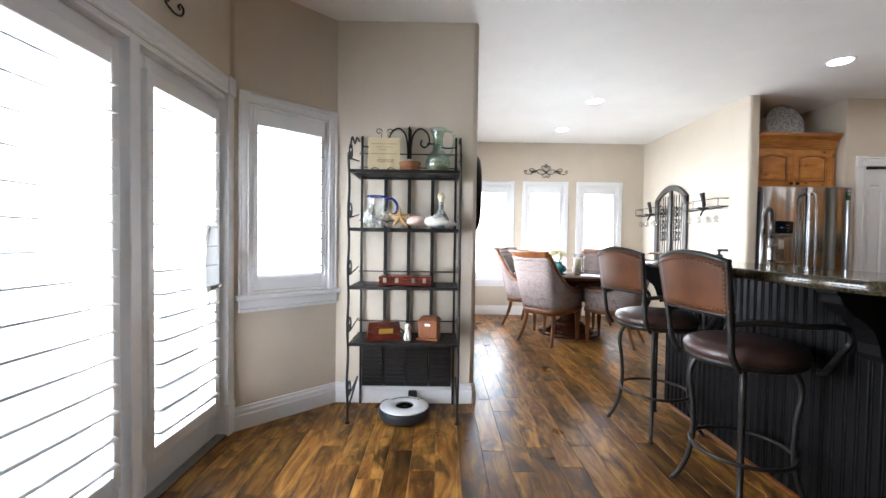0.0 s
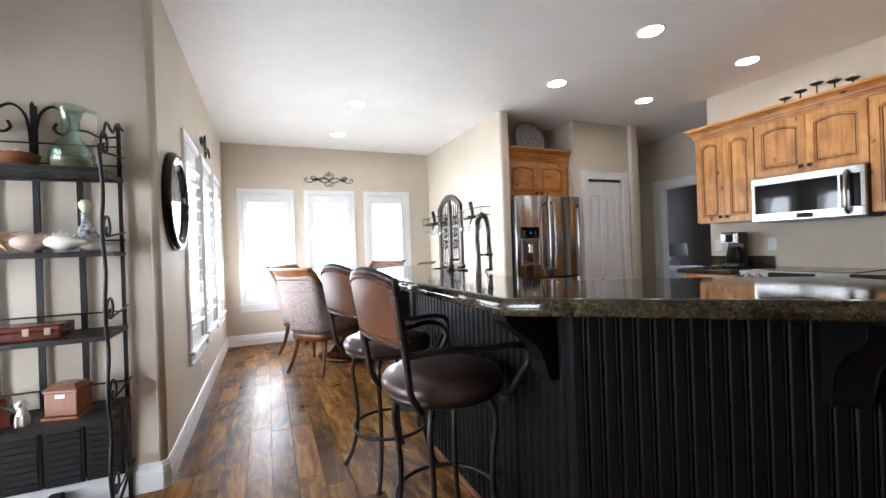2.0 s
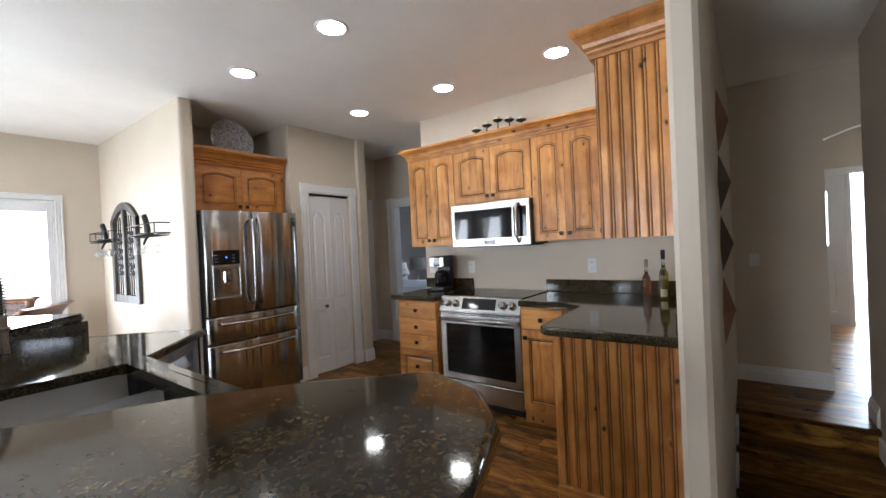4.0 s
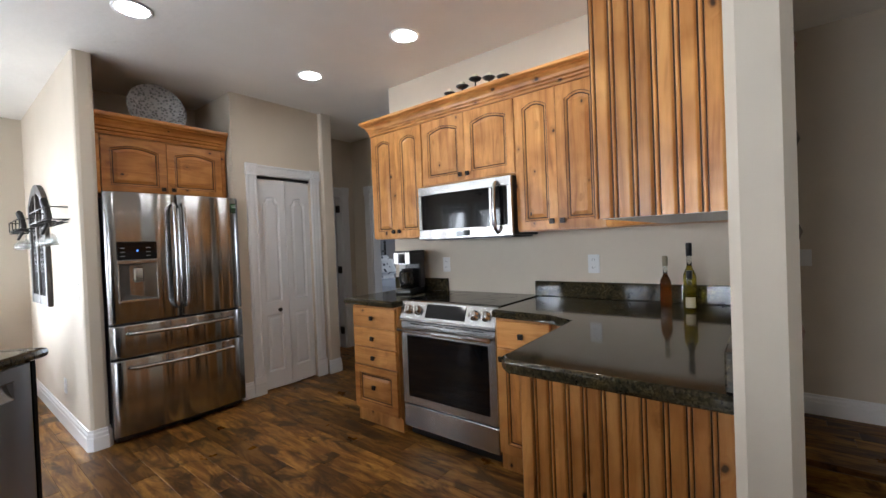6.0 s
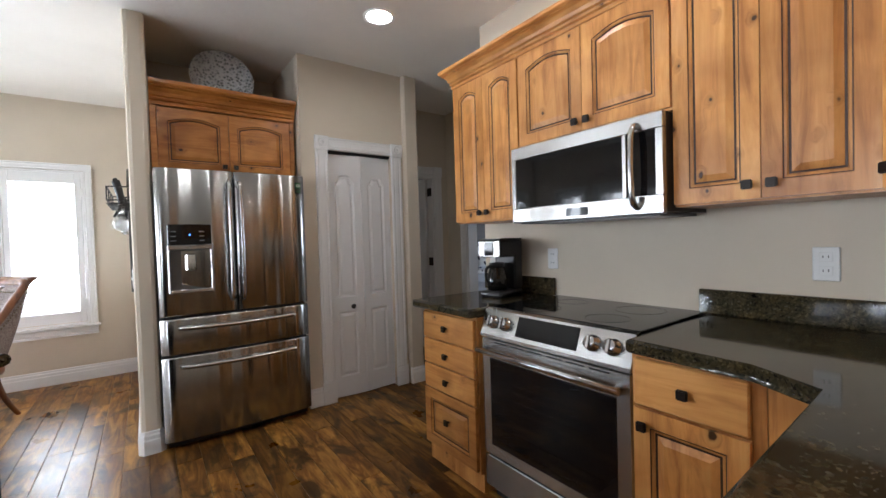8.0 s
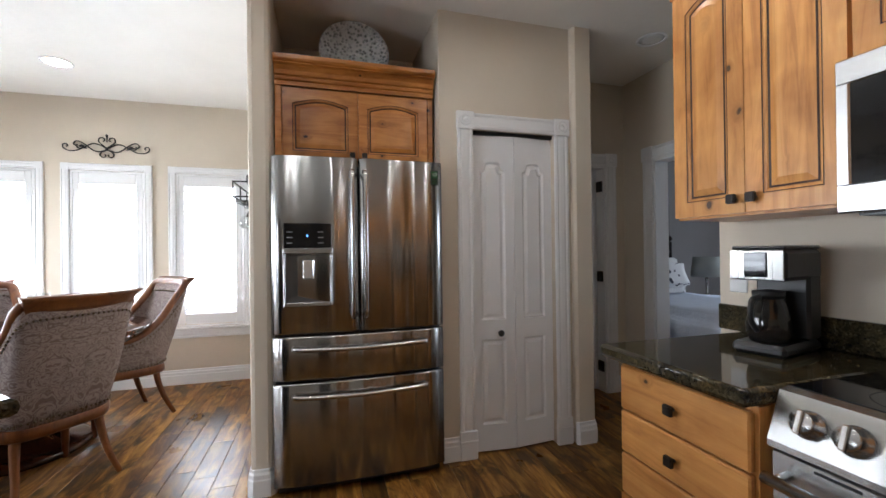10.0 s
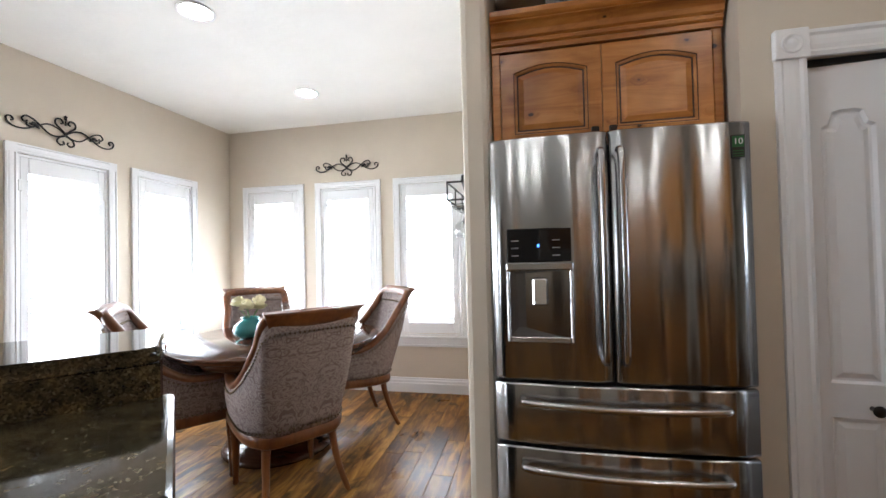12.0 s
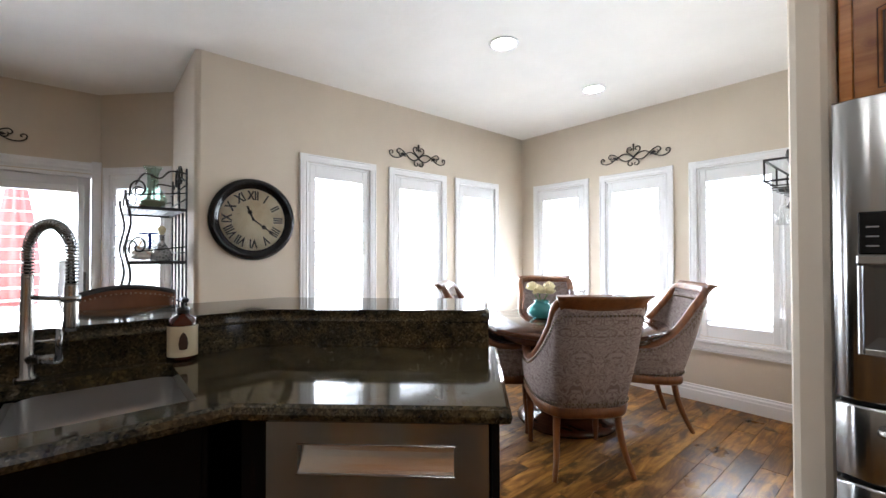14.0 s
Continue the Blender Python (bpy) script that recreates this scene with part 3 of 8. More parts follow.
def casing_frame(parent, w, h, cw, base_z, sill=False, blocks=True, legs_to=0.0):
    """Fluted casing round an opening whose outer size is w by h, in the plane y = 0, its room side towards -y."""
    def leg(x, z0, z1):
        bm = bmesh.new()
        prof = [(-cw / 2, 0), (-cw / 2, -0.016), (-cw * 0.36, -0.020), (-cw * 0.26, -0.014), (-cw * 0.1, -0.017), (cw * 0.1, -0.017), (cw * 0.26, -0.014), (cw * 0.36, -0.020), (cw / 2, -0.016), (cw / 2, 0)]
        bridge_rings(bm, [[Vector((x + a, b, z)) for a, b in prof] for z in (z0, z1)], True, True, False)
        return bm

    def head(z, x0, x1):
        bm = bmesh.new()
        prof = [(-cw / 2, 0), (-cw / 2, -0.016), (-cw * 0.36, -0.020), (-cw * 0.26, -0.014), (-cw * 0.1, -0.017), (cw * 0.1, -0.017), (cw * 0.26, -0.014), (cw * 0.36, -0.020), (cw / 2, -0.016), (cw / 2, 0)]
        bridge_rings(bm, [[Vector((x, b, z + a)) for a, b in prof] for x in (x0, x1)], True, True, False)
        return bm

    top = base_z + h
    for x in (cw / 2, w - cw / 2):
        part("casing", leg(x, legs_to + base_z, top - cw), white_trim, parent)
    part("head_casing", head(top - cw / 2, cw, w - cw), white_trim, parent)
    for x in (cw / 2, w - cw / 2):
        bm = bmesh.new()
        if blocks:
            chamfer_box(bm, x - cw / 2 - 0.006, x + cw / 2 + 0.006, -0.027, 0, top - cw - 0.006, top + 0.006, 0.003)
            mm = pose(x, -0.027, top - cw / 2, 90)
            lathe(bm, [(cw * 0.38, 0), (cw * 0.36, 0.004), (cw * 0.28, 0.004), (cw * 0.26, 0.0), (cw * 0.14, 0.001), (cw * 0.1, 0.005), (0, 0.006)], 20, mm)
        else:
            box(bm, x - cw / 2, x + cw / 2, -0.0175, 0, top - cw, top)
        part("corner_block", bm, white_trim, parent)
    if sill:
        bm = bmesh.new()
        chamfer_box(bm, -0.02, w + 0.02, -0.045, 0.0, base_z - 0.001, base_z + 0.026, 0.005)
        chamfer_box(bm, 0, w, -0.022, 0.0, base_z - 0.055, base_z - 0.003, 0.005)
        box(bm, 0, w, -0.028, 0.0, base_z - 0.075, base_z - 0.057)
        part("sill", bm, white_trim, parent)


def shutter(parent, x0, x1, z0, z1, y, stile, rail_t, rail_b, pitch=0.088, tilt=6, mid=None, hide_rod=True):
    """A plantation shutter: stiles, rails and open slats; y is the middle of its depth."""
    bm = bmesh.new()
    chamfer_box(bm, x0, x0 + stile, y - 0.014, y + 0.014, z0, z1, 0.004)
    chamfer_box(bm, x1 - stile, x1, y - 0.014, y + 0.014, z0, z1, 0.004)
    chamfer_box(bm, x0 + stile, x1 - stile, y - 0.013, y + 0.013, z1 - rail_t, z1, 0.004)
    chamfer_box(bm, x0 + stile, x1 - stile, y - 0.013, y + 0.013, z0, z0 + rail_b, 0.004)
    if mid:
        chamfer_box(bm, x0 + stile, x1 - stile, y - 0.013, y + 0.013, mid - 0.04, mid + 0.04, 0.004)
    panel = part("shutter", bm, white_trim, parent)
    w = x1 - x0 - 2 * stile - 0.004
    bm = bmesh.new()
    prof = [(-0.055, 0.0), (-0.03, 0.0035), (0, 0.0048), (0.03, 0.0035), (0.055, 0.0), (0.03, -0.0035), (0, -0.0048), (-0.03, -0.0035)]
    bridge_rings(bm, [[Vector((x, a, b)) for a, b in prof] for x in (-w / 2, w / 2)], True, True, True)
    n = int((z1 - rail_t - z0 - rail_b) / pitch)
    pitch = (z1 - rail_t - z0 - rail_b) / n
    first = None
    for i in range(n):
        z = z0 + rail_b + pitch * (i + 0.5)
        if mid and abs(z - mid) < 0.06:
            continue
        mm = pose((x0 + x1) / 2, y, z, tilt)
        if first is None:
            first = part("slat", bm, white_trim, panel, "", mm)
        else:
            same_mesh(first, mm, panel)
    bm = bmesh.new()
    for zz in (z0 + 0.18, z1 - 0.18):
        for xx in (x0, x1):
            chamfer_box(bm, xx - 0.012, xx + 0.012, y - 0.020, y - 0.013, zz - 0.035, zz + 0.035, 0.002)
    part("hinge", bm, white_plastic, parent)
    return panel


def window(name, m, w, lo, hi, label, lamp=0.0, sash_split=None):
    """A cased window with a shutter; m puts its lower left corner on the wall face, y into the wall."""
    win = thing(name, m, label, "window", kind="structure")
    casing_frame(win, w, hi - lo, CAS, lo, True, False)
    a, b, c, d = CAS + 0.003, w - CAS - 0.003, lo + 0.028, hi - CAS - 0.003
    bm = bmesh.new()
    for q in ((a, a + 0.016, c, d), (b - 0.016, b, c, d), (a + 0.016, b - 0.016, d - 0.016, d), (a + 0.016, b - 0.016, c, c + 0.016)):
        box(bm, q[0], q[1], -0.004, 0.155, q[2], q[3])
    part("jamb", bm, white_trim, win)
    shutter(win, a + 0.018, b - 0.018, c + 0.018, d - 0.018, 0.012, 0.030 if sash_split else 0.048, 0.10, 0.10)
    bm = bmesh.new()
    f = 0.016 if sash_split else 0.03
    for q in ((a + 0.016, a + 0.016 + f, c + 0.016, d - 0.016), (b - 0.016 - f, b - 0.016, c + 0.016, d - 0.016), (a + 0.016 + f, b - 0.016 - f, d - 0.016 - f, d - 0.016), (a + 0.016 + f, b - 0.016 - f, c + 0.016, c + 0.016 + f)):
        box(bm, q[0], q[1], 0.105, 0.145, q[2], q[3])
    if sash_split:
        box(bm, a + 0.016 + f, b - 0.016 - f, 0.108, 0.142, sash_split - 0.022, sash_split + 0.022)
    part("sash", bm, white_trim, win)
    g = part("pane", sheet(a + 0.03, b - 0.03, c + 0.03, d - 0.03, 0.125), pane_glass, win)
    g.visible_shadow = False
    if lamp:
        area_lamp("window_daylight", m @ pose((a + b) / 2, 0.20, (c + d) / 2, -113), b - a - 0.02, d - c - 0.02, lamp, (0.96, 0.98, 1.0))
    return win


LAMP = 23.5
area_lamp("window_daylight", pose(DOOR_X - 0.22, 2.12, 1.0, 0, -90), 1.7, 1.4, 75.0, (0.96, 0.98, 1.0))
# emissive white standing in for outdoor daylight: backdrop sheets and front door panes
day_glow, ht, hb = material("bright_haze", (0.8, 0.8, 0.8), 0.9)
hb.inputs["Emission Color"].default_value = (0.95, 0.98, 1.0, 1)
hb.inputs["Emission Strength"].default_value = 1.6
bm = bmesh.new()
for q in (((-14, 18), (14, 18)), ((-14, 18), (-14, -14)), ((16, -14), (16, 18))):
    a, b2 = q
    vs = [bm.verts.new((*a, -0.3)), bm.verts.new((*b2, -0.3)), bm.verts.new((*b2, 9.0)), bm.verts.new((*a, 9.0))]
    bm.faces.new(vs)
tagged(part("backdrop", bm, day_glow), "overexposed white daylight outside", "backdrop", kind="structure")
for i, (a, b) in enumerate(north_windows):
    window("window_%d" % (i + 1), at(a, NOOK_Y, 0), b - a, W_LO, W_HI, "white cased dining nook window with open plantation shutters", LAMP)
for i, (a, b) in enumerate(west_windows):
    window("window_%d" % (i + 4), at(NOOK_X, a, 90), b - a, W_LO, W_HI, "white cased window with open plantation shutters", LAMP)
window("window_7", at(*BAY_B, bay_ang + 180) @ pose(BW_A, 0, 0), BW_B - BW_A, BW_LO, BW_HI, "white cased bay window with open plantation shutters", LAMP * 0.5, 1.38)


# ---- patio doors ----
def patio_leaf(parent, y0, y1, handle):
    """One glazed leaf with its shutter, built facing +x at the door wall; y0 < y1."""
    m = at(DOOR_X - 0.045, y0, 90)
    w = y1 - y0
    leaf = part("door_leaf", bmesh.new(), door_white, parent, "white glazed door leaf with shutters", m)
    bm = bmesh.new()
    H = 1.935
    st = 0.085
    for q in ((0.004, st, 0.012, H), (w - st, w - 0.004, 0.012, H), (st, w - st, H - 0.12, H), (st, w - st, 0.012, 0.20)):
        chamfer_box(bm, q[0], q[1], 0.0, 0.044, q[2], q[3], 0.003)
    bm.to_mesh(leaf.data)
    bm.free()
    g = part("pane", sheet(st - 0.01, w - st + 0.01, 0.19, H - 0.11, 0.022), pane_glass, leaf)
    g.visible_shadow = False
    bm = bmesh.new()
    for q in ((st - 0.04, st, 0.17, H - 0.075), (w - st, w - st + 0.04, 0.17, H - 0.075), (st, w - st, H - 0.14, H - 0.075), (st, w - st, 0.17, 0.23)):
        chamfer_box(bm, q[0], q[1], -0.042, -0.001, q[2], q[3], 0.004)
    part("shutter_frame", bm, white_trim, leaf)
    bm = bmesh.new()
    pitch, z = 0.102, 0.29
    prof = [(-0.052, 0.0), (-0.03, 0.0035), (0, 0.0045), (0.03, 0.0035), (0.052, 0.0), (0.03, -0.0035), (0, -0.0045), (-0.03, -0.0035)]
    bridge_rings(bm, [[Vector((x, a, b)) for a, b in prof] for x in (-(w / 2 - st - 0.004), w / 2 - st - 0.004)])
    first = None
    while z < H - 0.16:
        mm = pose(w / 2, -0.022, z, 6)
        if first is None:
            first = part("slat", bm, white_trim, leaf, "", mm)
        else:
            same_mesh(first, mm, leaf)
        z += pitch
    if handle:
        bm = bmesh.new()
        chamfer_box(bm, w - 0.068, w - 0.030, -0.010, 0.0, 0.70, 1.12, 0.006)
        part("lock_plate", bm, nickel, leaf, "brushed nickel lock plate")
        bm = bmesh.new()
        tube(bm, [(w - 0.05, -0.008, 0.885), (w - 0.05, -0.05, 0.885), (w - 0.06, -0.058, 0.884), (w - 0.15, -0.055, 0.880)], 0.0095, 10)
        lathe(bm, [(0.016, 0), (0.016, 0.012), (0.013, 0.022), (0.0, 0.024)], 14, pose(w - 0.05, -0.008, 1.03, 90))
        part("door_handle", bm, nickel, leaf, "brushed nickel lever handle")
        bm = bmesh.new()
        chamfer_box(bm, w - 0.20, w - 0.10, -0.050, -0.043, 0.86, 1.22, 0.003)
        part("handle_cutout_panel", bm, white_trim, leaf)
        bm = bmesh.new()
        arc = [(w - 0.10 - 0.10 * math.sin(math.pi * i / 14), -0.05, 0.99 - 0.25 * math.cos(math.pi * i / 14)) for i in range(15)]
        tube(bm, arc, 0.007, 8, None, False)
        part("shutter_arch", bm, white_trim, leaf)
    return leaf


patio = thing("door_1", pose(0, 0, 0), "white double patio doors with shuttered glass", "door", kind="structure")
patio_leaf(patio, 1.40, 2.130, False)
patio_leaf(patio, 2.190, 2.845, True)
bm = bmesh.new()
chamfer_box(bm, DOOR_X - 0.10, DOOR_X + 0.004, 2.132, 2.188, 0.0, 1.955, 0.003)
part("mullion", bm, white_trim, patio)
bm = bmesh.new()
chamfer_box(bm, DOOR_X - 0.14, DOOR_X + 0.012, 1.38, 2.86, -0.001, 0.012, 0.003)
part("threshold", bm, nickel, patio)
bm = bmesh.new()
box(bm, DOOR_X - 0.145, DOOR_X + 0.001, 1.382, 2.858, 1.9365, 1.9595)
box(bm, DOOR_X - 0.145, DOOR_X + 0.001, 1.382, 1.399, 0.013, 1.9365)
box(bm, DOOR_X - 0.145, DOOR_X + 0.001, 2.8465, 2.858, 0.013, 1.9365)
part("jamb", bm, white_trim, patio)
pc = part("casing", bx(DOOR_X, DOOR_X + 0.020, 2.848, 2.912, 0.19, 1.965), white_trim, patio)
part("plinth_block", cbx(DOOR_X, DOOR_X + 0.028, 2.846, 2.914, 0.0, 0.19), white_trim, patio)
part("casing", bx(DOOR_X, DOOR_X + 0.020, 1.30, 1.395, 0.0, 1.965), white_trim, patio)
bm = bmesh.new()
prof = [(0, -0.045), (0.018, -0.045), (0.023, -0.028), (0.016, -0.018), (0.019, 0.0), (0.019, 0.018), (0.026, 0.032), (0.026, 0.045), (0, 0.045)]
bridge_rings(bm, [[Vector((DOOR_X + a, y, 2.012 + b)) for a, b in prof] for y in (1.30, 2.848)], True, True, False)
part("head_casing", bm, white_trim, patio)
part("corner_block", cbx(DOOR_X, DOOR_X + 0.034, 2.846, 2.914, 1.965, 2.068), white_trim, patio)

# ---- pantry door ----
pantry = thing("door_2", at(P_LO - 0.095, PAN_Y, 0), "white fluted pantry door casing with carved corner blocks", "door", kind="structure")
PW = P_HI - P_LO + 0.19
casing_frame(pantry, PW, 2.062, 0.095, 0.0, False, True, 0.17)
for x in (0.0475, PW - 0.0475):
    bm = bmesh.new()
    chamfer_box(bm, x - 0.054, x + 0.054, -0.026, 0, 0, 0.17, 0.003)
    chamfer_box(bm, x - 0.057, x + 0.057, -0.029, 0, 0.10, 0.115, 0.003)
    part("plinth_block", bm, white_trim, pantry)


def panel_outline(x0, x1, z0, z1, arch, n=9):
    """A panel's edge, anticlockwise from its lower left; arch is the rise of its top, which may be a cathedral curve."""
    pts = [(x0, z0), (x1, z0)]
    w = x1 - x0
    if arch:
        for i in range(n + 1):
            u = i / n
            pts.append((x1 - w * u, z1 - arch + arch * math.sin(math.pi * u) ** 1.0))
    else:
        pts += [(x1, z1), (x0, z1)]
    return pts


def inset(pts, d):
    """Moves a closed outline inwards."""
    n, out = len(pts), []
    for i in range(n):
        p, q, r = Vector(pts[i - 1]), Vector(pts[i]), Vector(pts[(i + 1) % n])
        a, b = (q - p).normalized(), (r - q).normalized()
        na, nb = Vector((-a.y, a.x)), Vector((-b.y, b.x))
        k = na + nb
        k /= max(k.dot(na), 0.35)
        out.append((q.x + k.x * d, q.y + k.y * d))
    return out


def raised_panel(bm, pts, y, steps):
    """Rings of a panel that is raised or sunk: steps are (inset, depth)."""
    rings = [[Vector((x, y + dy, z)) for x, z in (inset(pts, d) if d else pts)] for d, dy in steps]
    vr = [[bm.verts.new(p) for p in r] for r in rings]
    n = len(pts)
    for a, b in zip(vr, vr[1:]):
        for i in range(n):
            j = (i + 1) % n
            bm.faces.new((a[i], a[j], b[j], b[i]))
    bm.faces.new(vr[-1])


def framed_slab(bm, w, h, t, holes):
    """A slab front at y = 0, back at y = t, with panel openings cut in its front: holes are outlines that share the stile lines."""
    box(bm, 0, w, 0.012, t, 0, h)
    outer = [(0, 0), (w, 0), (w, h), (0, h)]
    tmp = bmesh.new()
    edges = []
    for pts in [outer] + holes:
        vs = [tmp.verts.new((x, 0, z)) for x, z in pts]
        edges += [tmp.edges.new((vs[i], vs[(i + 1) % len(vs)])) for i in range(len(vs))]
    bmesh.ops.triangle_fill(tmp, use_beauty=True, use_dissolve=False, edges=edges)
    join(bm, tmp)
    ring = [bm.verts.new((x, 0.0, z)) for x, z in outer]
    back = [bm.verts.new((x, 0.012, z)) for x, z in outer]
    for i in range(4):
        bm.faces.new((ring[i], ring[(i + 1) % 4], back[(i + 1) % 4], back[i]))


def pantry_leaf(x0, x1, turn, hinge_left):
    w = x1 - x0
    h = 1.93
    m = pose(x0 if hinge_left else x1, 0.035, 0.012, 0, 0, turn)
    off = 0 if hinge_left else -w
    bm = bmesh.new()
    sx = 0.058
    cx, top = w / 2, h - 0.16
    a = [(sx, 0.80), (w - sx, 0.80), (w - sx, top - 0.06), (w - sx - 0.02, top - 0.05), (cx + 0.045, top - 0.008), (cx + 0.02, top), (cx - 0.02, top), (cx - 0.045, top - 0.008), (sx + 0.02, top - 0.05), (sx, top - 0.06)]
    b = [(sx, 0.16), (w - sx, 0.16), (w - sx, 0.68), (sx, 0.68)]
    framed_slab(bm, w, h, 0.034, [a, b])
    for p in (a, b):
        raised_panel(bm, p, 0.0, [(0, 0), (0.009, 0.0105), (0.017, 0.0112), (0.036, 0.002)])
    for v in bm.verts:
        v.co.x += off
    return part("door_leaf", bm, door_white, pantry, "white moulded bifold leaf", m)


mid = PW / 2
pantry_leaf(0.098, mid - 0.001, -5, True)
pantry_leaf(mid + 0.001, PW - 0.098, 5, False)
bm = bmesh.new()
lathe(bm, [(0.008, 0), (0.008, 0.02), (0.018, 0.028), (0.02, 0.036), (0.014, 0.044), (0, 0.046)], 16, pose(mid - 0.112, 0.008, 0.735, 90))
part("knob", bm, bronze, pantry, "small dark knob")
part("track", bx(0.097, PW - 0.097, 0.02, 0.06, 1.946, 1.967), dark_gap, pantry)


# ---- cabinets ----
KNOB = None


def knob(parent, m):
    global KNOB
    if KNOB is None:
        bm = bmesh.new()
        tube(bm, [(0, 0, 0), (0, -0.016, 0)], 0.006, 8)
        tmp = bmesh.new()
        box(tmp, -0.015, 0.015, -0.028, -0.014, -0.015, 0.015)
        bmesh.ops.bevel(tmp, geom=tmp.edges[:], offset=0.003, segments=2, affect="EDGES")
        join(bm, tmp)
        KNOB = part("knob", bm, bronze, parent, "square dark bronze knob", m)
        return KNOB
    k = same_mesh(KNOB, m, parent)
    k["label"] = "square dark bronze knob"
    return k


def cabinet_door(parent, m, w, h, mat, arch=0.0, knob_at=None, glaze_line=True, name="door"):
    """A raised-panel door; local front at y = 0 towards -y."""
    bm = bmesh.new()
    s = 0.052 if w > 0.25 else 0.044
    a = panel_outline(s, w - s, s, h - s, arch)
    framed_slab(bm, w, h, 0.020, [a])
    raised_panel(bm, a, 0.0, [(0, 0), (0.003, 0.004), (0.010, 0.005), (0.014, 0.009), (0.020, 0.009), (0.042, 0.002)])
    d = part(name, bm, mat, parent, "", m)
    if glaze_line:
        bm = bmesh.new()
        for depth, off, wide in ((0.0012, 0.0012, 0.0030), (0.0088, 0.0140, 0.0065)):
            p, q = inset(a, off), inset(a, off + wide)
            vp = [bm.verts.new((x, depth - 0.0012, z)) for x, z in p]
            vq = [bm.verts.new((x, depth - 0.0006 + 0.0002, z)) for x, z in q]
            for i in range(len(p)):
                j = (i + 1) % len(p)
                bm.faces.new((vp[i], vp[j], vq[j], vq[i]))
        part("glaze_line", bm, glaze, d, "dark glaze in the groove")
    if knob_at:
        knob(d, pose(knob_at[0], 0, knob_at[1]))
    return d


def drawer_front(parent, m, w, h, mat, panel=False):
    if panel:
        d = cabinet_door(parent, m, w, h, mat, 0.0, (w / 2, h * 0.55), True, "drawer")
    else:
        d = part("drawer", cbx(0, w, 0, 0.02, 0, h, r=0.005), mat, parent, "", m)
        knob(d, pose(w / 2, 0, h / 2))
    return d


CROWN = [(0, 0), (0.012, 0), (0.014, 0.014), (0.010, 0.018), (0.020, 0.023), (0.022, 0.032), (0.018, 0.036), (0.028, 0.042), (0.033, 0.058), (0.046, 0.074), (0.060, 0.080), (0.056, 0.085), (0.066, 0.089), (0.072, 0.096), (0.072, 0.112), (0, 0.112)]


def crown(parent, path, z, mat, prof=CROWN, k=1.0):
    bm = bmesh.new()
    extrude_profile(bm, [(o * k, z + u * k) for o, u in prof], path)
    part("crown", bm, mat, parent, "stepped crown moulding")


def facing_west(x, y):
    """Local front towards -x: local x runs towards -y."""
    return at(x, y, -90)


UX, UTOP = 5.868, 2.175
upper_a = thing("upper_cabinet", at(UX, 3.63, -90), "honey-stained knotty wood wall cabinet with two arched doors", "cabinet", "kitchen wall cabinets")
bm = bmesh.new()
box(bm, 0, 0.54, 0.021, 0.30, 1.34, UTOP)
part("body", bm, alder_v, upper_a)
for i, (x, k) in enumerate(((0.004, 0.235), (0.271, 0.030))):
    cabinet_door(upper_a, pose(x, 0, 1.348), 0.264, UTOP - 1.36, alder_v, 0.03, (k, 0.045))
upper_b = thing("upper_cabinet", at(UX, 3.088, -90), "honey-stained knotty wood cabinet above the microwave", "cabinet", "kitchen wall cabinets")
part("body", bx(0, 0.752, 0.021, 0.30, 1.70, UTOP), alder_v, upper_b)
for x, k in ((0.004, 0.345), (0.378, 0.030)):
    cabinet_door(upper_b, pose(x, 0, 1.708), 0.371, UTOP - 1.72, alder_v, 0.03, (k, 0.040))
upper_c = thing("upper_cabinet", at(UX, 2.334, -90), "honey-stained knotty wood wall cabinet with two tall arched doors", "cabinet", "kitchen wall cabinets")
part("body", bx(0, 0.534, 0.021, 0.30, 1.34, UTOP), alder_v, upper_c)
for x, k in ((0.004, 0.230), (0.268, 0.030)):
    cabinet_door(upper_c, pose(x, 0, 1.348), 0.261, UTOP - 1.36, alder_v, 0.03, (k, 0.045))
crown(upper_b, [(-0.542, 0.300), (-0.542, 0.018), (1.290, 0.018), (1.33, 0.02)], UTOP - 0.004, alder_h)
# corner cabinet set at a slant between the two runs
corner_cab = thing("corner_cabinet", pose(0, 0, 0), "honey-stained slanted corner wall cabinet", "cabinet", "kitchen wall cabinets")
bm = bmesh.new()
prism(bm, [(UX + 0.021, 1.798), (STOVE_X - 0.003, 1.798), (STOVE_X - 0.003, 1.192), (5.56, 1.192), (5.56, 1.49)], 1.34, UTOP)
part("body", bm, alder_v, corner_cab)
ang = math.degrees(math.atan2(1.49 - 1.798, 5.56 - (UX + 0.021)))
cl = math.hypot(1.49 - 1.798, 5.56 - UX - 0.021)
cabinet_door(corner_cab, at(UX + 0.021, 1.798, ang + 0) @ pose(0.012, -0.020, 1.348), cl - 0.024, UTOP - 1.36, alder_v, 0.0, (0.035, 0.05))
# tall end cabinet with beadboard side
END_X = 4.70
end_cab = thing("end_cabinet", pose(0, 0, 0), "tall honey-stained wall cabinet with a beadboard side panel", "cabinet", "kitchen wall cabinets")
part("body", bx(END_X + 0.014, 5.555, 1.192, 1.470, 1.345, 2.15), alder_v, end_cab)
for i in range(2):
    w2 = (5.555 - END_X - 0.03) / 2
    cabinet_door(end_cab, at(5.55 - i * (w2 + 0.004), 1.472, 180) @ pose(0, -0.02, 1.352), w2, 0.78, alder_v, 0.03, (0.035 if i else w2 - 0.035, 0.045))
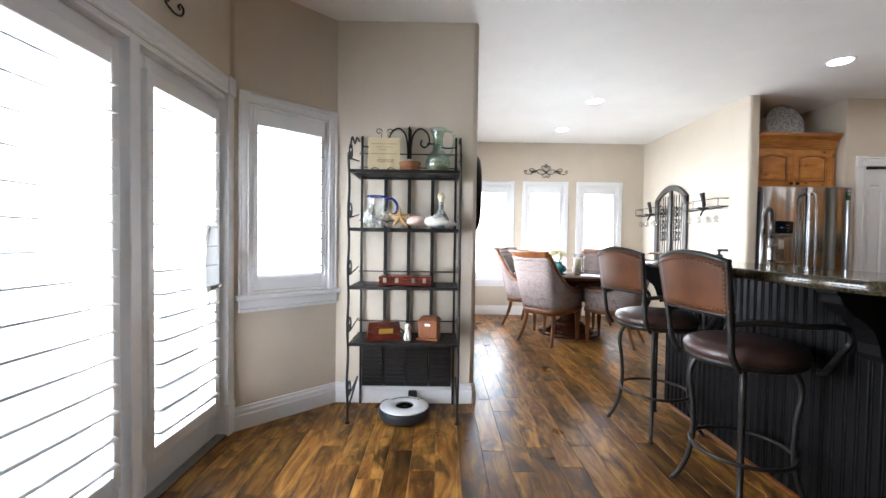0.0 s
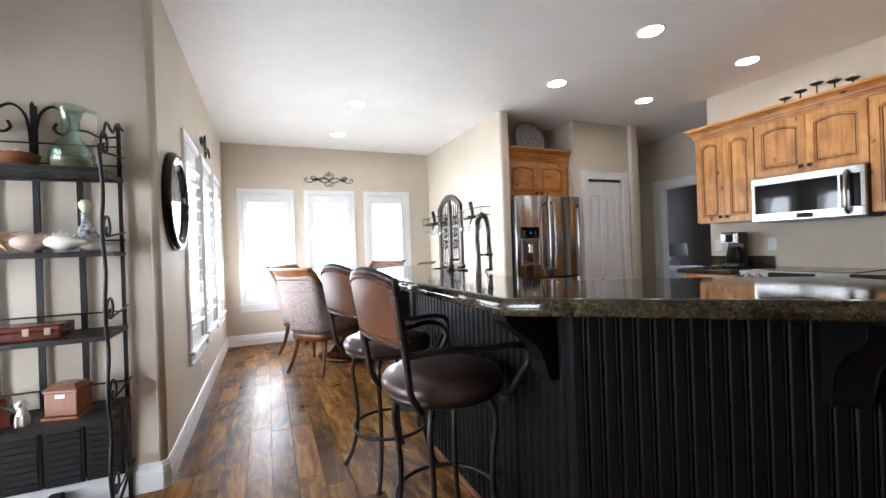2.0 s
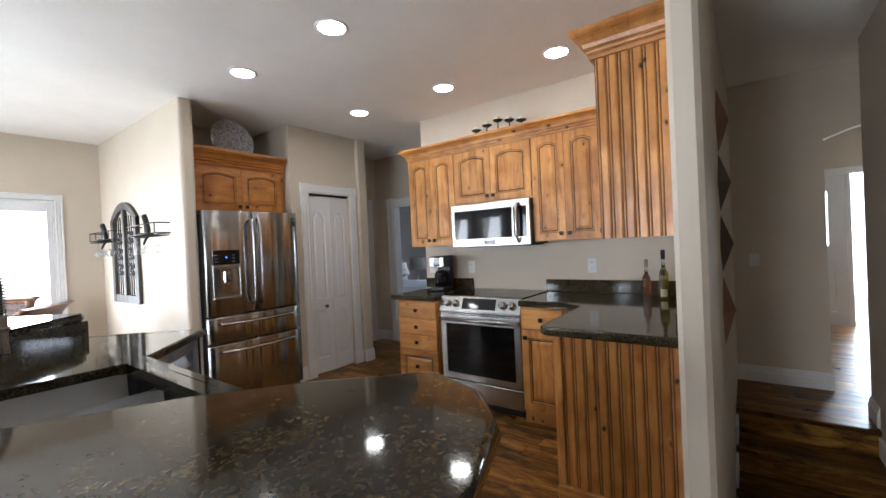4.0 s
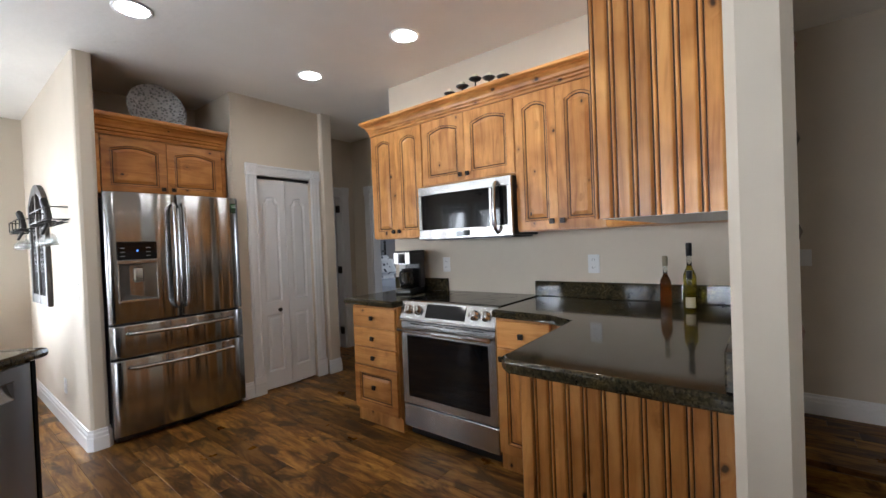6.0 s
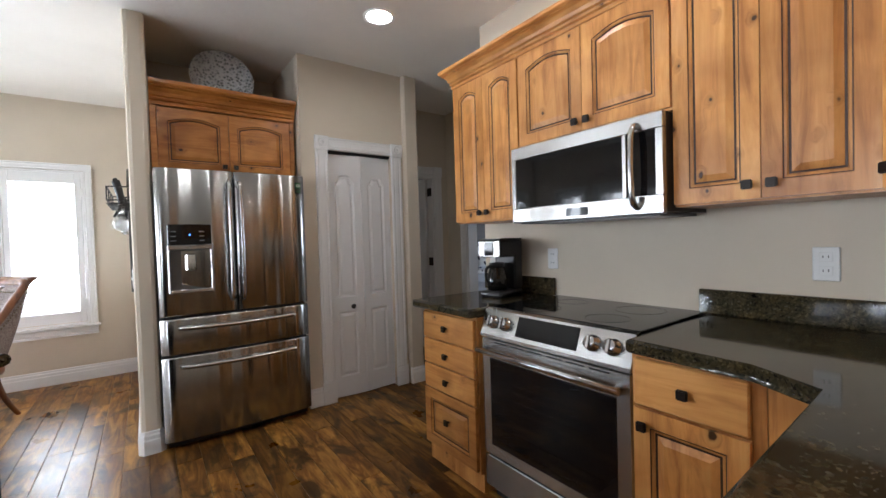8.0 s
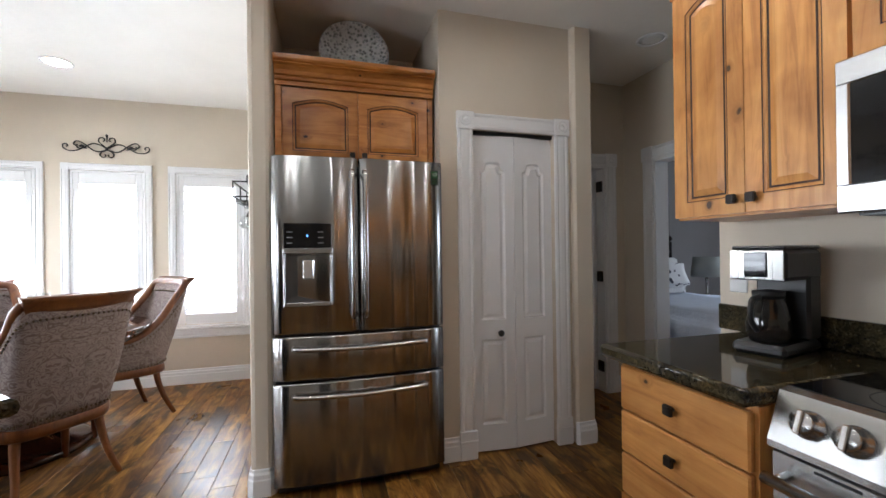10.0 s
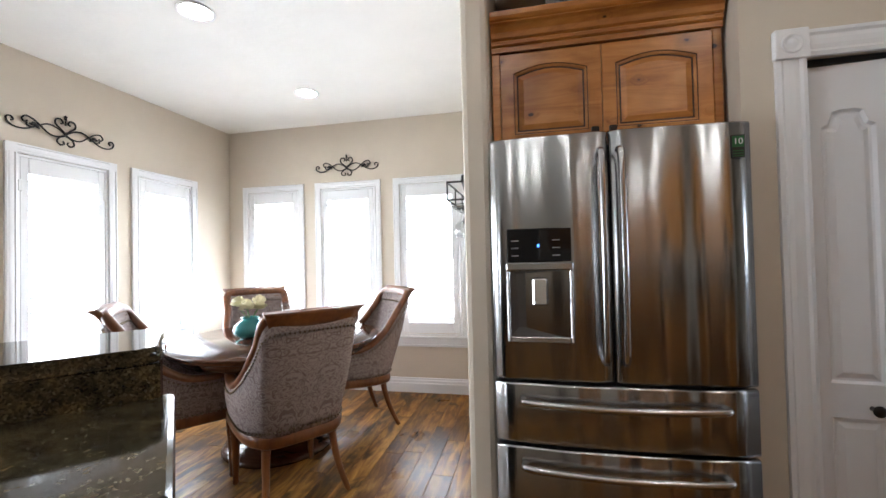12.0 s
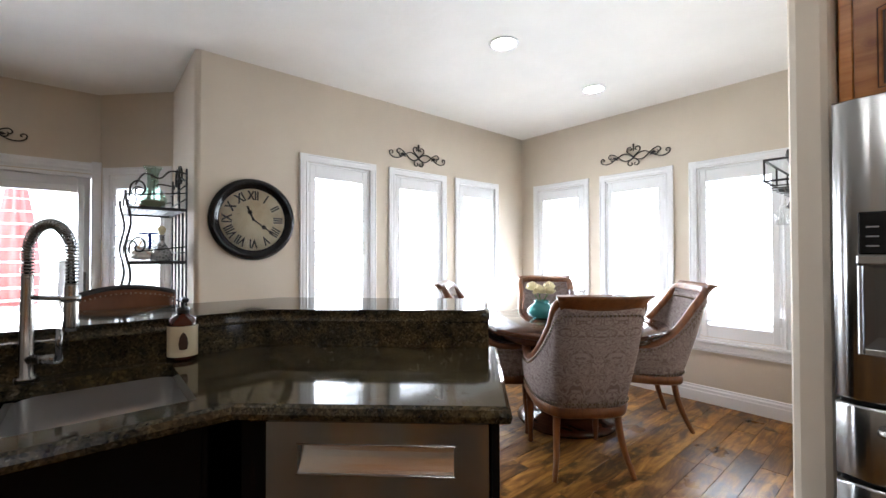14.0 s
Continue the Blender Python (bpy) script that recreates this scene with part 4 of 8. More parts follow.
part("underside", bx(END_X + 0.016, 5.55, 1.195, 1.468, 1.336, 1.3445), white_trim, end_cab, "pale underside panel")
crown(end_cab, [(5.56, 1.492), (END_X, 1.492), (END_X, 1.190)], 2.138, alder_hx, CROWN, 1.1)


def beads(parent, start, along, n, width, z0, z1, mat, normal, groove=0.006, name="bead_board"):
    """Upright boards with a bead at each joint, standing side by side."""
    a = Vector(along).normalized()
    nrm = Vector(normal).normalized()
    ang = math.degrees(math.atan2(a.y, a.x))
    bm = bmesh.new()
    t, e = 0.012, width
    prof = [(0.0, t), (0.0, 0.005), (0.004, 0.001), (0.007, 0.0), (e - 0.0175, 0.0), (e - 0.0155, 0.006), (e - 0.0135, 0.006), (e - 0.0115, 0.001), (e - 0.0085, 0.0), (e - 0.0055, 0.002), (e - 0.0040, 0.007), (e - 0.0040, t)]
    side = 1 if Vector((-a.y, a.x)).dot(nrm) < 0 else -1
    bridge_rings(bm, [[Vector((x, side * y, z)) for x, y in prof] for z in (z0, z1)], True, True, False)
    first = None
    for i in range(n):
        p = Vector(start) + a * width * i
        mm = pose(p.x, p.y, 0, 0, 0, ang)
        if first is None:
            first = part(name, bm, mat, parent, "", mm)
        else:
            same_mesh(first, mm, parent)
    # dark glaze behind the joints
    bm = bmesh.new()
    box(bm, 0, width * n, side * 0.0085 if side > 0 else -0.0125, side * 0.0125 if side > 0 else -0.0085, z0 + 0.001, z1 - 0.001, pose(start[0], start[1], 0, 0, 0, ang))
    for i in range(n):
        ys = sorted((side * 0.0050, side * 0.0064))
        box(bm, width * (i + 1) - 0.0162, width * (i + 1) - 0.0132, ys[0], ys[1], z0 + 0.001, z1 - 0.001, pose(start[0], start[1], 0, 0, 0, ang))
    part("joint_backing", bm, glaze, parent, "dark glaze in the joints")["kind"] = "stuff"


beads(end_cab, (END_X, 1.194, 0), (0, 1, 0), 6, 0.049, 1.337, 2.15, alder_v, (-1, 0, 0))

# ---- range wall base units and counters ----
BX = 5.552


def base_body(parent, x0, x1, d=0.60, toe=0.10):
    part("body", bx(x0, x1, 0.021, d, toe, 0.866), alder_v, parent)
    part("toe_kick", bx(x0, x1, 0.040, d, 0.0, toe - 0.001), alder_v, parent, "wooden toe board")


drawers = thing("drawer_unit", facing_west(BX, 3.565), "honey-stained knotty wood base unit with four drawers", "cabinet", "kitchen base cabinets")
base_body(drawers, 0, 0.456)
z = 0.858
for i, h in enumerate((0.150, 0.140, 0.136, 0.315)):
    drawer_front(drawers, pose(0.012, 0, z - h), 0.436, h - 0.006, alder_h, i == 3)
    z -= h
base_b = thing("base_cabinet", facing_west(BX, 2.334), "honey-stained knotty base unit with a drawer and a door", "cabinet", "kitchen base cabinets")
base_body(base_b, 0, 0.36)
drawer_front(base_b, pose(0.012, 0, 0.702), 0.316, 0.150, alder_h)
cabinet_door(base_b, pose(0.012, 0, 0.112), 0.316, 0.580, alder_v, 0.0, (0.035, 0.53))
pen = thing("peninsula_cabinet", pose(0, 0, 0), "honey-stained peninsula base with a beadboard end panel", "cabinet", "kitchen base cabinets")
PENX = 4.775
bm = bmesh.new()
prism(bm, [(PENX + 0.013, 1.192), (STOVE_X - 0.61, 1.192), (STOVE_X - 0.003, 1.192), (STOVE_X - 0.003, 1.972), (5.575, 1.972), (5.44, 1.755), (PENX + 0.013, 1.755)], 0.10, 0.866)
part("body", bm, alder_v, pen)
part("toe_kick", bx(PENX + 0.08, 5.44, 1.192, 1.69, 0.0, 0.099), glaze, pen)
part("base_moulding", cbx(PENX - 0.016, PENX + 0.05, 1.19, 1.765, 0.0, 0.115, r=0.006), alder_h, pen)
part("stile", cbx(PENX - 0.004, PENX + 0.02, 1.725, 1.765, 0.115, 0.866, r=0.003), alder_v, pen)
beads(pen, (PENX, 1.194, 0), (0, 1, 0), 10, 0.053, 0.116, 0.866, alder_v, (-1, 0, 0))
for i, (a, b) in enumerate(((5.42, 5.11), (5.105, 4.80))):
    cabinet_door(pen, at(a, 1.776, 180) @ pose(0, 0, 0.112), a - b, 0.580, alder_v, 0.0, (0.035 if i else a - b - 0.035, 0.53))
    drawer_front(pen, at(a, 1.776, 180) @ pose(0, 0, 0.702), a - b, 0.150, alder_hx)


def slab(name, parent, pts, z0, z1, r=0.012, mat=granite, seg=3):
    """A stone slab with rounded upper and lower edges."""
    bm = bmesh.new()
    prism(bm, pts, z0, z1)
    es = [e for e in bm.edges if abs(e.verts[0].co.z - e.verts[1].co.z) < 1e-5]
    bmesh.ops.bevel(bm, geom=es, offset=r, segments=seg, affect="EDGES", profile=0.6)
    for f in bm.faces:
        f.smooth = len(f.verts) == 4 and abs(f.normal.z) not in (0, 1) and f.calc_area() < 0.2
    return part(name, bm, mat, parent)


small_top = thing("worktop", pose(0, 0, 0), "polished dark green-brown granite counter beside the range", "countertop", "granite counters")
slab("slab", small_top, [(5.522, 3.105), (6.165, 3.105), (6.165, 3.61), (5.522, 3.61)], 0.868, 0.912)
part("splash", cbx(6.143, 6.166, 3.112, 3.69, 0.913, 1.012, r=0.004), granite, small_top)
big_top = thing("worktop", pose(0, 0, 0), "polished dark granite counter turning onto the peninsula", "countertop", "granite counters")
slab("slab", big_top, [(5.528, 2.330), (5.528, 1.985), (5.435, 1.825), (4.765, 1.825), (4.725, 1.785), (4.725, 1.192), (6.165, 1.192), (6.165, 2.330)], 0.868, 0.912)
part("splash", cbx(6.143, 6.166, 1.215, 2.365, 0.913, 1.012, r=0.004), granite, big_top)
part("splash", cbx(4.74, 6.166, 1.190, 1.212, 0.913, 1.012, r=0.004), granite, big_top)


# ---- breakfast bar island ----
BAR_Z = 1.05
BAR = [(2.41, 1.735), (3.015, 1.21), (3.07, 1.205), (3.205, 1.232), (3.376, 1.287), (3.49, 1.39), (3.552, 1.55), (3.35, 1.765), (3.15, 1.895), (2.845, 2.03), (2.845, 3.40), (3.415, 3.975), (3.442, 4.008), (3.436, 4.036), (3.176, 4.296), (3.146, 4.304), (3.112, 4.292), (2.41, 3.585)]
bar_top = thing("bar_counter", pose(0, 0, 0), "raised polished granite breakfast bar with slanted ends", "countertop", "granite counters")
slab("slab", bar_top, BAR, BAR_Z - 0.046, BAR_Z, 0.0215, granite, 5)
BASE_L, BASE_R, BASE_N, BASE_E = (2.75, 1.885), (3.375, 1.355), (2.75, 3.44), (3.39, 4.075)
island = thing("island_base", pose(0, 0, 0), "black distressed beadboard base of the breakfast bar", "cabinet", "island")
bm = bmesh.new()
prism(bm, [(BASE_L[0] + 0.013, BASE_L[1] + 0.006), (BASE_R[0] + 0.004, BASE_R[1] + 0.016), (3.50, 1.53), (3.33, 1.745), (3.14, 1.875), (2.825, 2.015), (2.825, 3.41), (3.435, 4.02), (BASE_E[0] + 0.0, BASE_E[1] - 0.014), (BASE_N[0] + 0.013, BASE_N[1] - 0.006)], 0.0, BAR_Z - 0.047)
part("body", bm, black_paint, island)
dv = Vector(BASE_R) - Vector(BASE_L)
nb = 17
beads(island, (*BASE_L, 0), (dv.x, dv.y, 0), nb, dv.length / nb, 0.002, BAR_Z - 0.048, black_paint, (-0.656, -0.755, 0))
nb = 32
beads(island, (*BASE_L, 0), (0, 1, 0), nb, (BASE_N[1] - BASE_L[1]) / nb, 0.002, BAR_Z - 0.048, black_paint, (-1, 0, 0))
dv = Vector(BASE_E) - Vector(BASE_N)
nb = 18
beads(island, (*BASE_N, 0), (dv.x, dv.y, 0), nb, dv.length / nb, 0.002, BAR_Z - 0.048, black_paint, (-0.7, 0.7, 0))
bm = bmesh.new()
extrude_profile(bm, [(0, 0), (0.014, 0), (0.012, 0.012), (0, 0.018)], [BASE_R, BASE_L, BASE_N, BASE_E][::-1])
part("shoe_moulding", bm, chair_wood, island, "worn brown shoe moulding")


def corbel(x, y, deg):
    m = at(x, y, deg)
    c = thing("corbel", m, "black carved wooden corbel under the bar top", "corbel", "bar corbels")
    bm = bmesh.new()
    top = BAR_Z - 0.047
    line = [(0, 0), (0, -0.27), (-0.03, -0.275), (-0.045, -0.25), (-0.05, -0.21), (-0.07, -0.16), (-0.115, -0.115), (-0.165, -0.09), (-0.195, -0.06), (-0.20, -0.03), (-0.215, -0.022), (-0.215, 0)]
    bridge_rings(bm, [[Vector((s, y2, top + z2)) for y2, z2 in line] for s in (-0.045, 0.045)], True, True, False)
    bmesh.ops.bevel(bm, geom=[e for e in bm.edges if abs(e.verts[0].co.x - e.verts[1].co.x) < 1e-6], offset=0.004, segments=1, affect="EDGES")
    part("bracket", bm, black_paint, c)
    part("cap", cbx(-0.055, 0.055, -0.225, 0.0, top - 0.018, top - 0.0005, r=0.003), black_paint, c)


corbel(BASE_L[0] + 0.002, BASE_L[1] + 0.11, -90)
corbel(3.275, 1.435, -42)
corbel(BASE_N[0] - 0.01, BASE_N[1] + 0.01, -115)
# sink side of the island
sinkbase = thing("sink_cabinet", pose(0, 0, 0), "black painted sink base unit of the island", "cabinet", "island")
LOWF = [(3.62, 1.72), (3.43, 2.02), (3.43, 3.08), (3.93, 3.575)]
bm = bmesh.new()
prism(bm, [(3.36, 2.06), (3.36, 3.055), (2.83, 3.055), (2.83, 2.06)], 0.10, 0.62)
part("body", bm, black_paint, sinkbase)
part("face", bx(3.36, 3.385, 2.06, 3.075, 0.10, 0.866), black_paint, sinkbase)
part("toe_kick", bx(2.83, 3.30, 2.06, 3.05, 0.0, 0.099), dark_gap, sinkbase)
for i in range(2):
    cabinet_door(sinkbase, at(3.407, 2.07 + 0.50 * i, 90) @ pose(0, 0, 0.115), 0.49, 0.54, black_paint, 0.0, (0.45 if i == 0 else 0.04, 0.50), False)
    part("drawer", cbx(3.386, 3.405, 2.07 + 0.50 * i, 2.56 + 0.50 * i, 0.675, 0.855, r=0.005), black_paint, sinkbase)
low_top = thing("worktop", pose(0, 0, 0), "polished granite counter around the sink", "countertop", "granite counters")
SX0, SX1, SY0, SY1 = 2.915, 3.365, 2.33, 3.055
bm = bmesh.new()
FX = 3.452
for pts in ([(2.846, SY1), (FX, SY1), (FX, 3.115), (3.893, 3.592), (3.455, 4.03), (2.846, 3.42)], [(2.846, 2.04), (3.15, 1.91), (3.36, 1.78), (3.56, 1.55), (3.64, 1.70), (FX, 2.0), (FX, SY0), (2.846, SY0)], [(2.846, SY0), (SX0, SY0), (SX0, SY1), (2.846, SY1)], [(SX1, SY0), (FX, SY0), (FX, SY1), (SX1, SY1)]):
    prism(bm, pts, 0.868, 0.908)
part("slab", bm, granite, low_top)
bm = bmesh.new()
extrude_profile(bm, [(-0.03, 0.866), (0.004, 0.866), (0.014, 0.873), (0.018, 0.888), (0.014, 0.903), (0.004, 0.9095), (-0.03, 0.9095)], [(3.64, 1.70), (FX, 2.0), (FX, 3.115), (3.893, 3.592), (3.455, 4.03)])
part("edge", bm, granite, low_top)
part("splash", bx(2.827, 2.844, 2.05, 3.40, 0.908, BAR_Z - 0.047), granite, low_top)
bm = bmesh.new()
prism(bm, [(2.827, 3.40), (2.846, 3.395), (3.455, 4.005), (3.44, 4.02)], 0.908, BAR_Z - 0.047)
part("splash", bm, granite, low_top)
sink_steel = brushed_steel("sink_steel", (0.48, 0.48, 0.48), 0.36, 1)
sink = thing("sink", pose(0, 0, 0), "stainless steel double-bowl undermount sink", "sink")
for y0, y1 in ((SY0 - 0.006, 2.675), (2.695, SY1 + 0.006)):
    bm = bmesh.new()
    rr = []
    for inset_d, z in ((0.0, 0.867), (0.004, 0.80), (0.012, 0.73), (0.05, 0.705), (0.12, 0.70)):
        ring = []
        x0, x1, a, b = SX0 - 0.006 + inset_d, SX1 + 0.006 - inset_d, y0 + inset_d, y1 - inset_d
        r = max(0.06 - inset_d * 0.3, 0.02)
        for cx, cy, s in ((x1 - r, b - r, 0), (x0 + r, b - r, 90), (x0 + r, a + r, 180), (x1 - r, a + r, 270)):
            for k in range(5):
                an = radians(s + 22.5 * k)
                ring.append(Vector((cx + r * math.cos(an), cy + r * math.sin(an), z)))
        rr.append(ring)
    vr = [[bm.verts.new(p) for p in r] for r in rr]
    for a, b in zip(vr, vr[1:]):
        for i in range(20):
            bm.faces.new((a[i], a[(i + 1) % 20], b[(i + 1) % 20], b[i])).smooth = True
    bm.faces.new(vr[-1])
    bw = part("bowl", bm, sink_steel, sink)
    bm = bmesh.new()
    lathe(bm, [(0.04, 0.0), (0.04, 0.004), (0.03, 0.001), (0.0, 0.001)], 16, pose((SX0 + SX1) / 2, (y0 + y1) / 2, 0.7005))
    part("drain", bm, chrome, sink)
part("divider", bx(SX0, SX1, 2.676, 2.694, 0.80, 0.862), sink_steel, sink)
# tall spring faucet
faucet = thing("kitchen_faucet", pose(2.868, 2.715, 0.908), "tall brushed nickel spring-neck kitchen faucet", "faucet")
bm = bmesh.new()
lathe(bm, [(0.028, 0), (0.028, 0.008), (0.018, 0.014), (0.0155, 0.22), (0.0145, 0.225), (0.014, 0.30), (0.013, 0.302), (0.0, 0.303)], 18)
part("column", bm, nickel, faucet)
arc = [Vector((0, 0, 0.29))] + [Vector((0.078 - 0.078 * math.cos(math.pi * i / 16), 0.0, 0.36 + 0.085 * math.sin(math.pi * i / 16))) for i in range(17)] + [Vector((0.156, 0, 0.27))]
arc = [Vector((p.x * 0.78, p.x * 0.62, p.z)) for p in arc]
bm = bmesh.new()
tube(bm, arc, 0.008, 8)
part("hose", bm, nickel, faucet)
line = smooth_line(arc, 5)
bm = bmesh.new()
coil, turns, up = [], 44, Vector((0.62, -0.78, 0))
N = turns * 8
reach = [0.0]
for a, b in zip(line, line[1:]):
    reach.append(reach[-1] + (b - a).length)
k = 0
for i in range(N + 1):
    want = reach[-1] * i / N
    while k < len(line) - 2 and reach[k + 1] < want:
        k += 1
    p = line[k].lerp(line[k + 1], (want - reach[k]) / max(reach[k + 1] - reach[k], 1e-6))
    d = (line[k + 1] - line[k]).normalized()
    s = d.cross(up).normalized()
    an = 2 * math.pi * i / 8
    coil.append(p + (s * math.cos(an) + up * math.sin(an)) * 0.0135)
tube(bm, coil, 0.0028, 4)
part("spring", bm, nickel, faucet, "coiled steel spring")
bm = bmesh.new()
e = arc[-1]
lathe(bm, [(0.012, 0.05), (0.016, 0.04), (0.0165, -0.05), (0.019, -0.07), (0.018, -0.085), (0.0, -0.086)], 16, pose(e.x, e.y, e.z - 0.04))
part("spray_head", bm, nickel, faucet)
bm = bmesh.new()
tube(bm, [(0, 0, 0.235), (e.x, e.y, 0.235)], 0.0065, 8)
lathe(bm, [(0.022, -0.008), (0.022, 0.008)], 14, pose(e.x, e.y, 0.235))
part("support_arm", bm, nickel, faucet)
bm = bmesh.new()
tube(bm, [(0.0, 0, 0.06), (0.035, 0.03, 0.06), (0.085, 0.07, 0.065)], 0.014, 10)
tube(bm, [(0.085, 0.07, 0.06), (0.087, 0.072, 0.15)], 0.008, 8)
part("lever", bm, nickel, faucet)
# soap dispenser
label_mat, _t, _b = material("paper_label", (0.55, 0.48, 0.33), 0.7)
amber, _t, _b = material("amber_glass", (0.055, 0.011, 0.005), 0.08, Transmission_Weight=0.15, IOR=1.45)
soap = thing("soap_dispenser", pose(2.885, 3.093, 0.9095) @ Matrix.Scale(1.18, 4), "amber soap bottle with a pump and printed paper label", "soap dispenser")
bm = bmesh.new()
lathe(bm, [(0.0, 0.001), (0.036, 0.001), (0.038, 0.006), (0.038, 0.10), (0.033, 0.118), (0.016, 0.128), (0.014, 0.135), (0.0, 0.135)], 24)
part("bottle", bm, amber, soap)
bm = bmesh.new()
tmp_ring = [Vector((0.0386 * math.cos(a), 0.0386 * math.sin(a), 0)) for a in (radians(-95 + 10 * i) for i in range(18))]
bridge_rings(bm, [[p + Vector((0, 0, z)) for p in tmp_ring] for z in (0.012, 0.098)], False, False)
part("label", bm, label_mat, soap, "cream paper label")
bm = bmesh.new()
lathe(bm, [(0.0, 0), (0.010, 0.002), (0.013, 0.018), (0.010, 0.034), (0.006, 0.044), (0, 0.05)], 10, pose(0.0392, -0.004, 0.032, 0, 0, 0) @ Matrix.Diagonal((0.06, 1, 1, 1)))
part("print", bm, glaze, soap, "brown printed bird shape")
bm = bmesh.new()
lathe(bm, [(0.017, 0.133), (0.017, 0.148), (0.006, 0.150), (0.006, 0.168), (0.0, 0.168)], 14)
chamfer_box(bm, -0.008, 0.045, -0.009, 0.009, 0.166, 0.178, 0.003)
part("pump", bm, black_plastic, soap)
# dishwasher in the slanted north arm, facing south-east
dw = thing("dishwasher", at(3.433, 3.138, 46.5), "stainless steel dishwasher with a recessed handle", "dishwasher")
part("body", bx(0.050, 0.612, 0.022, 0.36, 0.10, 0.860), black_plastic, dw)
HX0, HX1, HZ0, HZ1 = 0.144, 0.528, 0.732, 0.800
bm = bmesh.new()
for q in ((0.066, 0.611, 0.12, HZ0), (0.066, 0.611, HZ1, 0.856), (0.066, HX0, HZ0, HZ1), (HX1, 0.611, HZ0, HZ1)):
    box(bm, q[0], q[1], -0.004, 0.020, q[2], q[3])
bmesh.ops.remove_doubles(bm, verts=bm.verts[:], dist=1e-5)
part("door", bm, dishwasher_steel, dw)
bm = bmesh.new()
prof = [(0.0205, HZ1 - 0.001), (0.019, HZ1 - 0.008), (0.0165, HZ1 - 0.020), (0.0125, HZ1 - 0.034), (0.007, HZ1 - 0.048), (0.001, HZ1 - 0.060), (-0.003, HZ0 + 0.001), (0.0205, HZ0 + 0.001)]
bridge_rings(bm, [[Vector((x, y, z)) for y, z in prof] for x in (HX0 + 0.001, HX1 - 0.001)], True, True, False)
part("pocket_handle", bm, handle_steel, dw, "curved steel pocket handle")
bm = bmesh.new()
for q in ((HX0 - 0.003, HX1 + 0.003, HZ1, HZ1 + 0.004), (HX0 - 0.003, HX1 + 0.003, HZ0 - 0.004, HZ0)):
    chamfer_box(bm, q[0], q[1], -0.0065, -0.002, q[2], q[3], 0.001)
part("handle_lip", bm, handle_steel, dw, "bright steel lip")
part("filler", bx(0.0, 0.062, 0.004, 0.36, 0.0, 0.862), black_paint, dw)
part("end_panel", bx(0.617, 0.636, -0.006, 0.56, 0.0, 0.862), black_paint, dw)

# ---- refrigerator alcove ----
FX0, FX1, FY = 4.352, 5.242, 4.585
fridge = thing("refrigerator", pose(0, 0, 0), "stainless steel french-door refrigerator with two drawers", "refrigerator")
dark_side, _t, _b = material("fridge_side", (0.06, 0.058, 0.056), 0.45, 0.3)
part("body", cbx(FX0 + 0.006, FX1 - 0.006, FY + 0.07, 5.38, 0.03, 1.70, r=0.006), dark_side, fridge)
part("grille", bx(FX0 + 0.02, FX1 - 0.02, FY + 0.06, FY + 0.10, 0.012, 0.045), black_plastic, fridge)


def bowed_front(bm, x0, x1, z0, z1, bow=0.020, t=0.062, n=10, whole=(FX0, FX1), r=0.010, hole=None):
    """A fridge door: front face bowed across the whole fridge's width, edges eased."""
    def yy(x):
        u = (x - whole[0]) / (whole[1] - whole[0]) * 2 - 1
        return FY + bow * u * u
    xs = [x0 + (x1 - x0) * i / n for i in range(n + 1)]
    zs = [z0, z0 + r * 0.4, z0 + r, z1 - r, z1 - r * 0.4, z1]
    dy = [r, r * 0.25, 0, 0, r * 0.25, r]
    rows = []
    for z, d in zip(zs, dy):
        rows.append([bm.verts.new((x, yy(x) + d + (r if i in (0, n) else 0), z)) for i, x in enumerate(xs)])
    for a, b in zip(rows, rows[1:]):
        for i in range(n):
            bm.faces.new((a[i], a[i + 1], b[i + 1], b[i])).smooth = True
    bk = [[bm.verts.new((x, FY + t, z)) for x in (x0, x1)] for z in (z0, z1)]
    bm.faces.new(rows[0][::-1] + [bk[0][0], bk[0][1]])
    bm.faces.new(rows[-1] + [bk[1][1], bk[1][0]])
    bm.faces.new([r2[0] for r2 in rows] + [bk[1][0], bk[0][0]])
    bm.faces.new([r2[-1] for r2 in rows][::-1] + [bk[0][1], bk[1][1]])
    bm.faces.new((bk[0][0], bk[1][0], bk[1][1], bk[0][1]))


FM = 4.778
doors = []
for x0, x1, z0, z1, nm in ((FX0, FM - 0.003, 0.822, 1.735, "door"), (FM + 0.003, FX1, 0.822, 1.735, "door"), (FX0, FX1, 0.585, 0.812, "drawer"), (FX0, FX1, 0.05, 0.575, "drawer")):
    bm = bmesh.new()
    bowed_front(bm, x0, x1, z0, z1)
    doors.append(part(nm, bm, steel, fridge))
for x, d in ((FM - 0.030, doors[0]), (FM + 0.034, doors[1])):
    bm = bmesh.new()
    pts = smooth_line([(x, FY + 0.002, 0.900), (x, FY - 0.040, 0.915), (x, FY - 0.052, 1.0), (x, FY - 0.058, 1.28), (x, FY - 0.052, 1.56), (x, FY - 0.040, 1.645), (x, FY + 0.002, 1.66)], 4)
    tube(bm, pts, 0.0125, 10)
    part("handle", bm, handle_steel, d, "bowed steel bar handle")
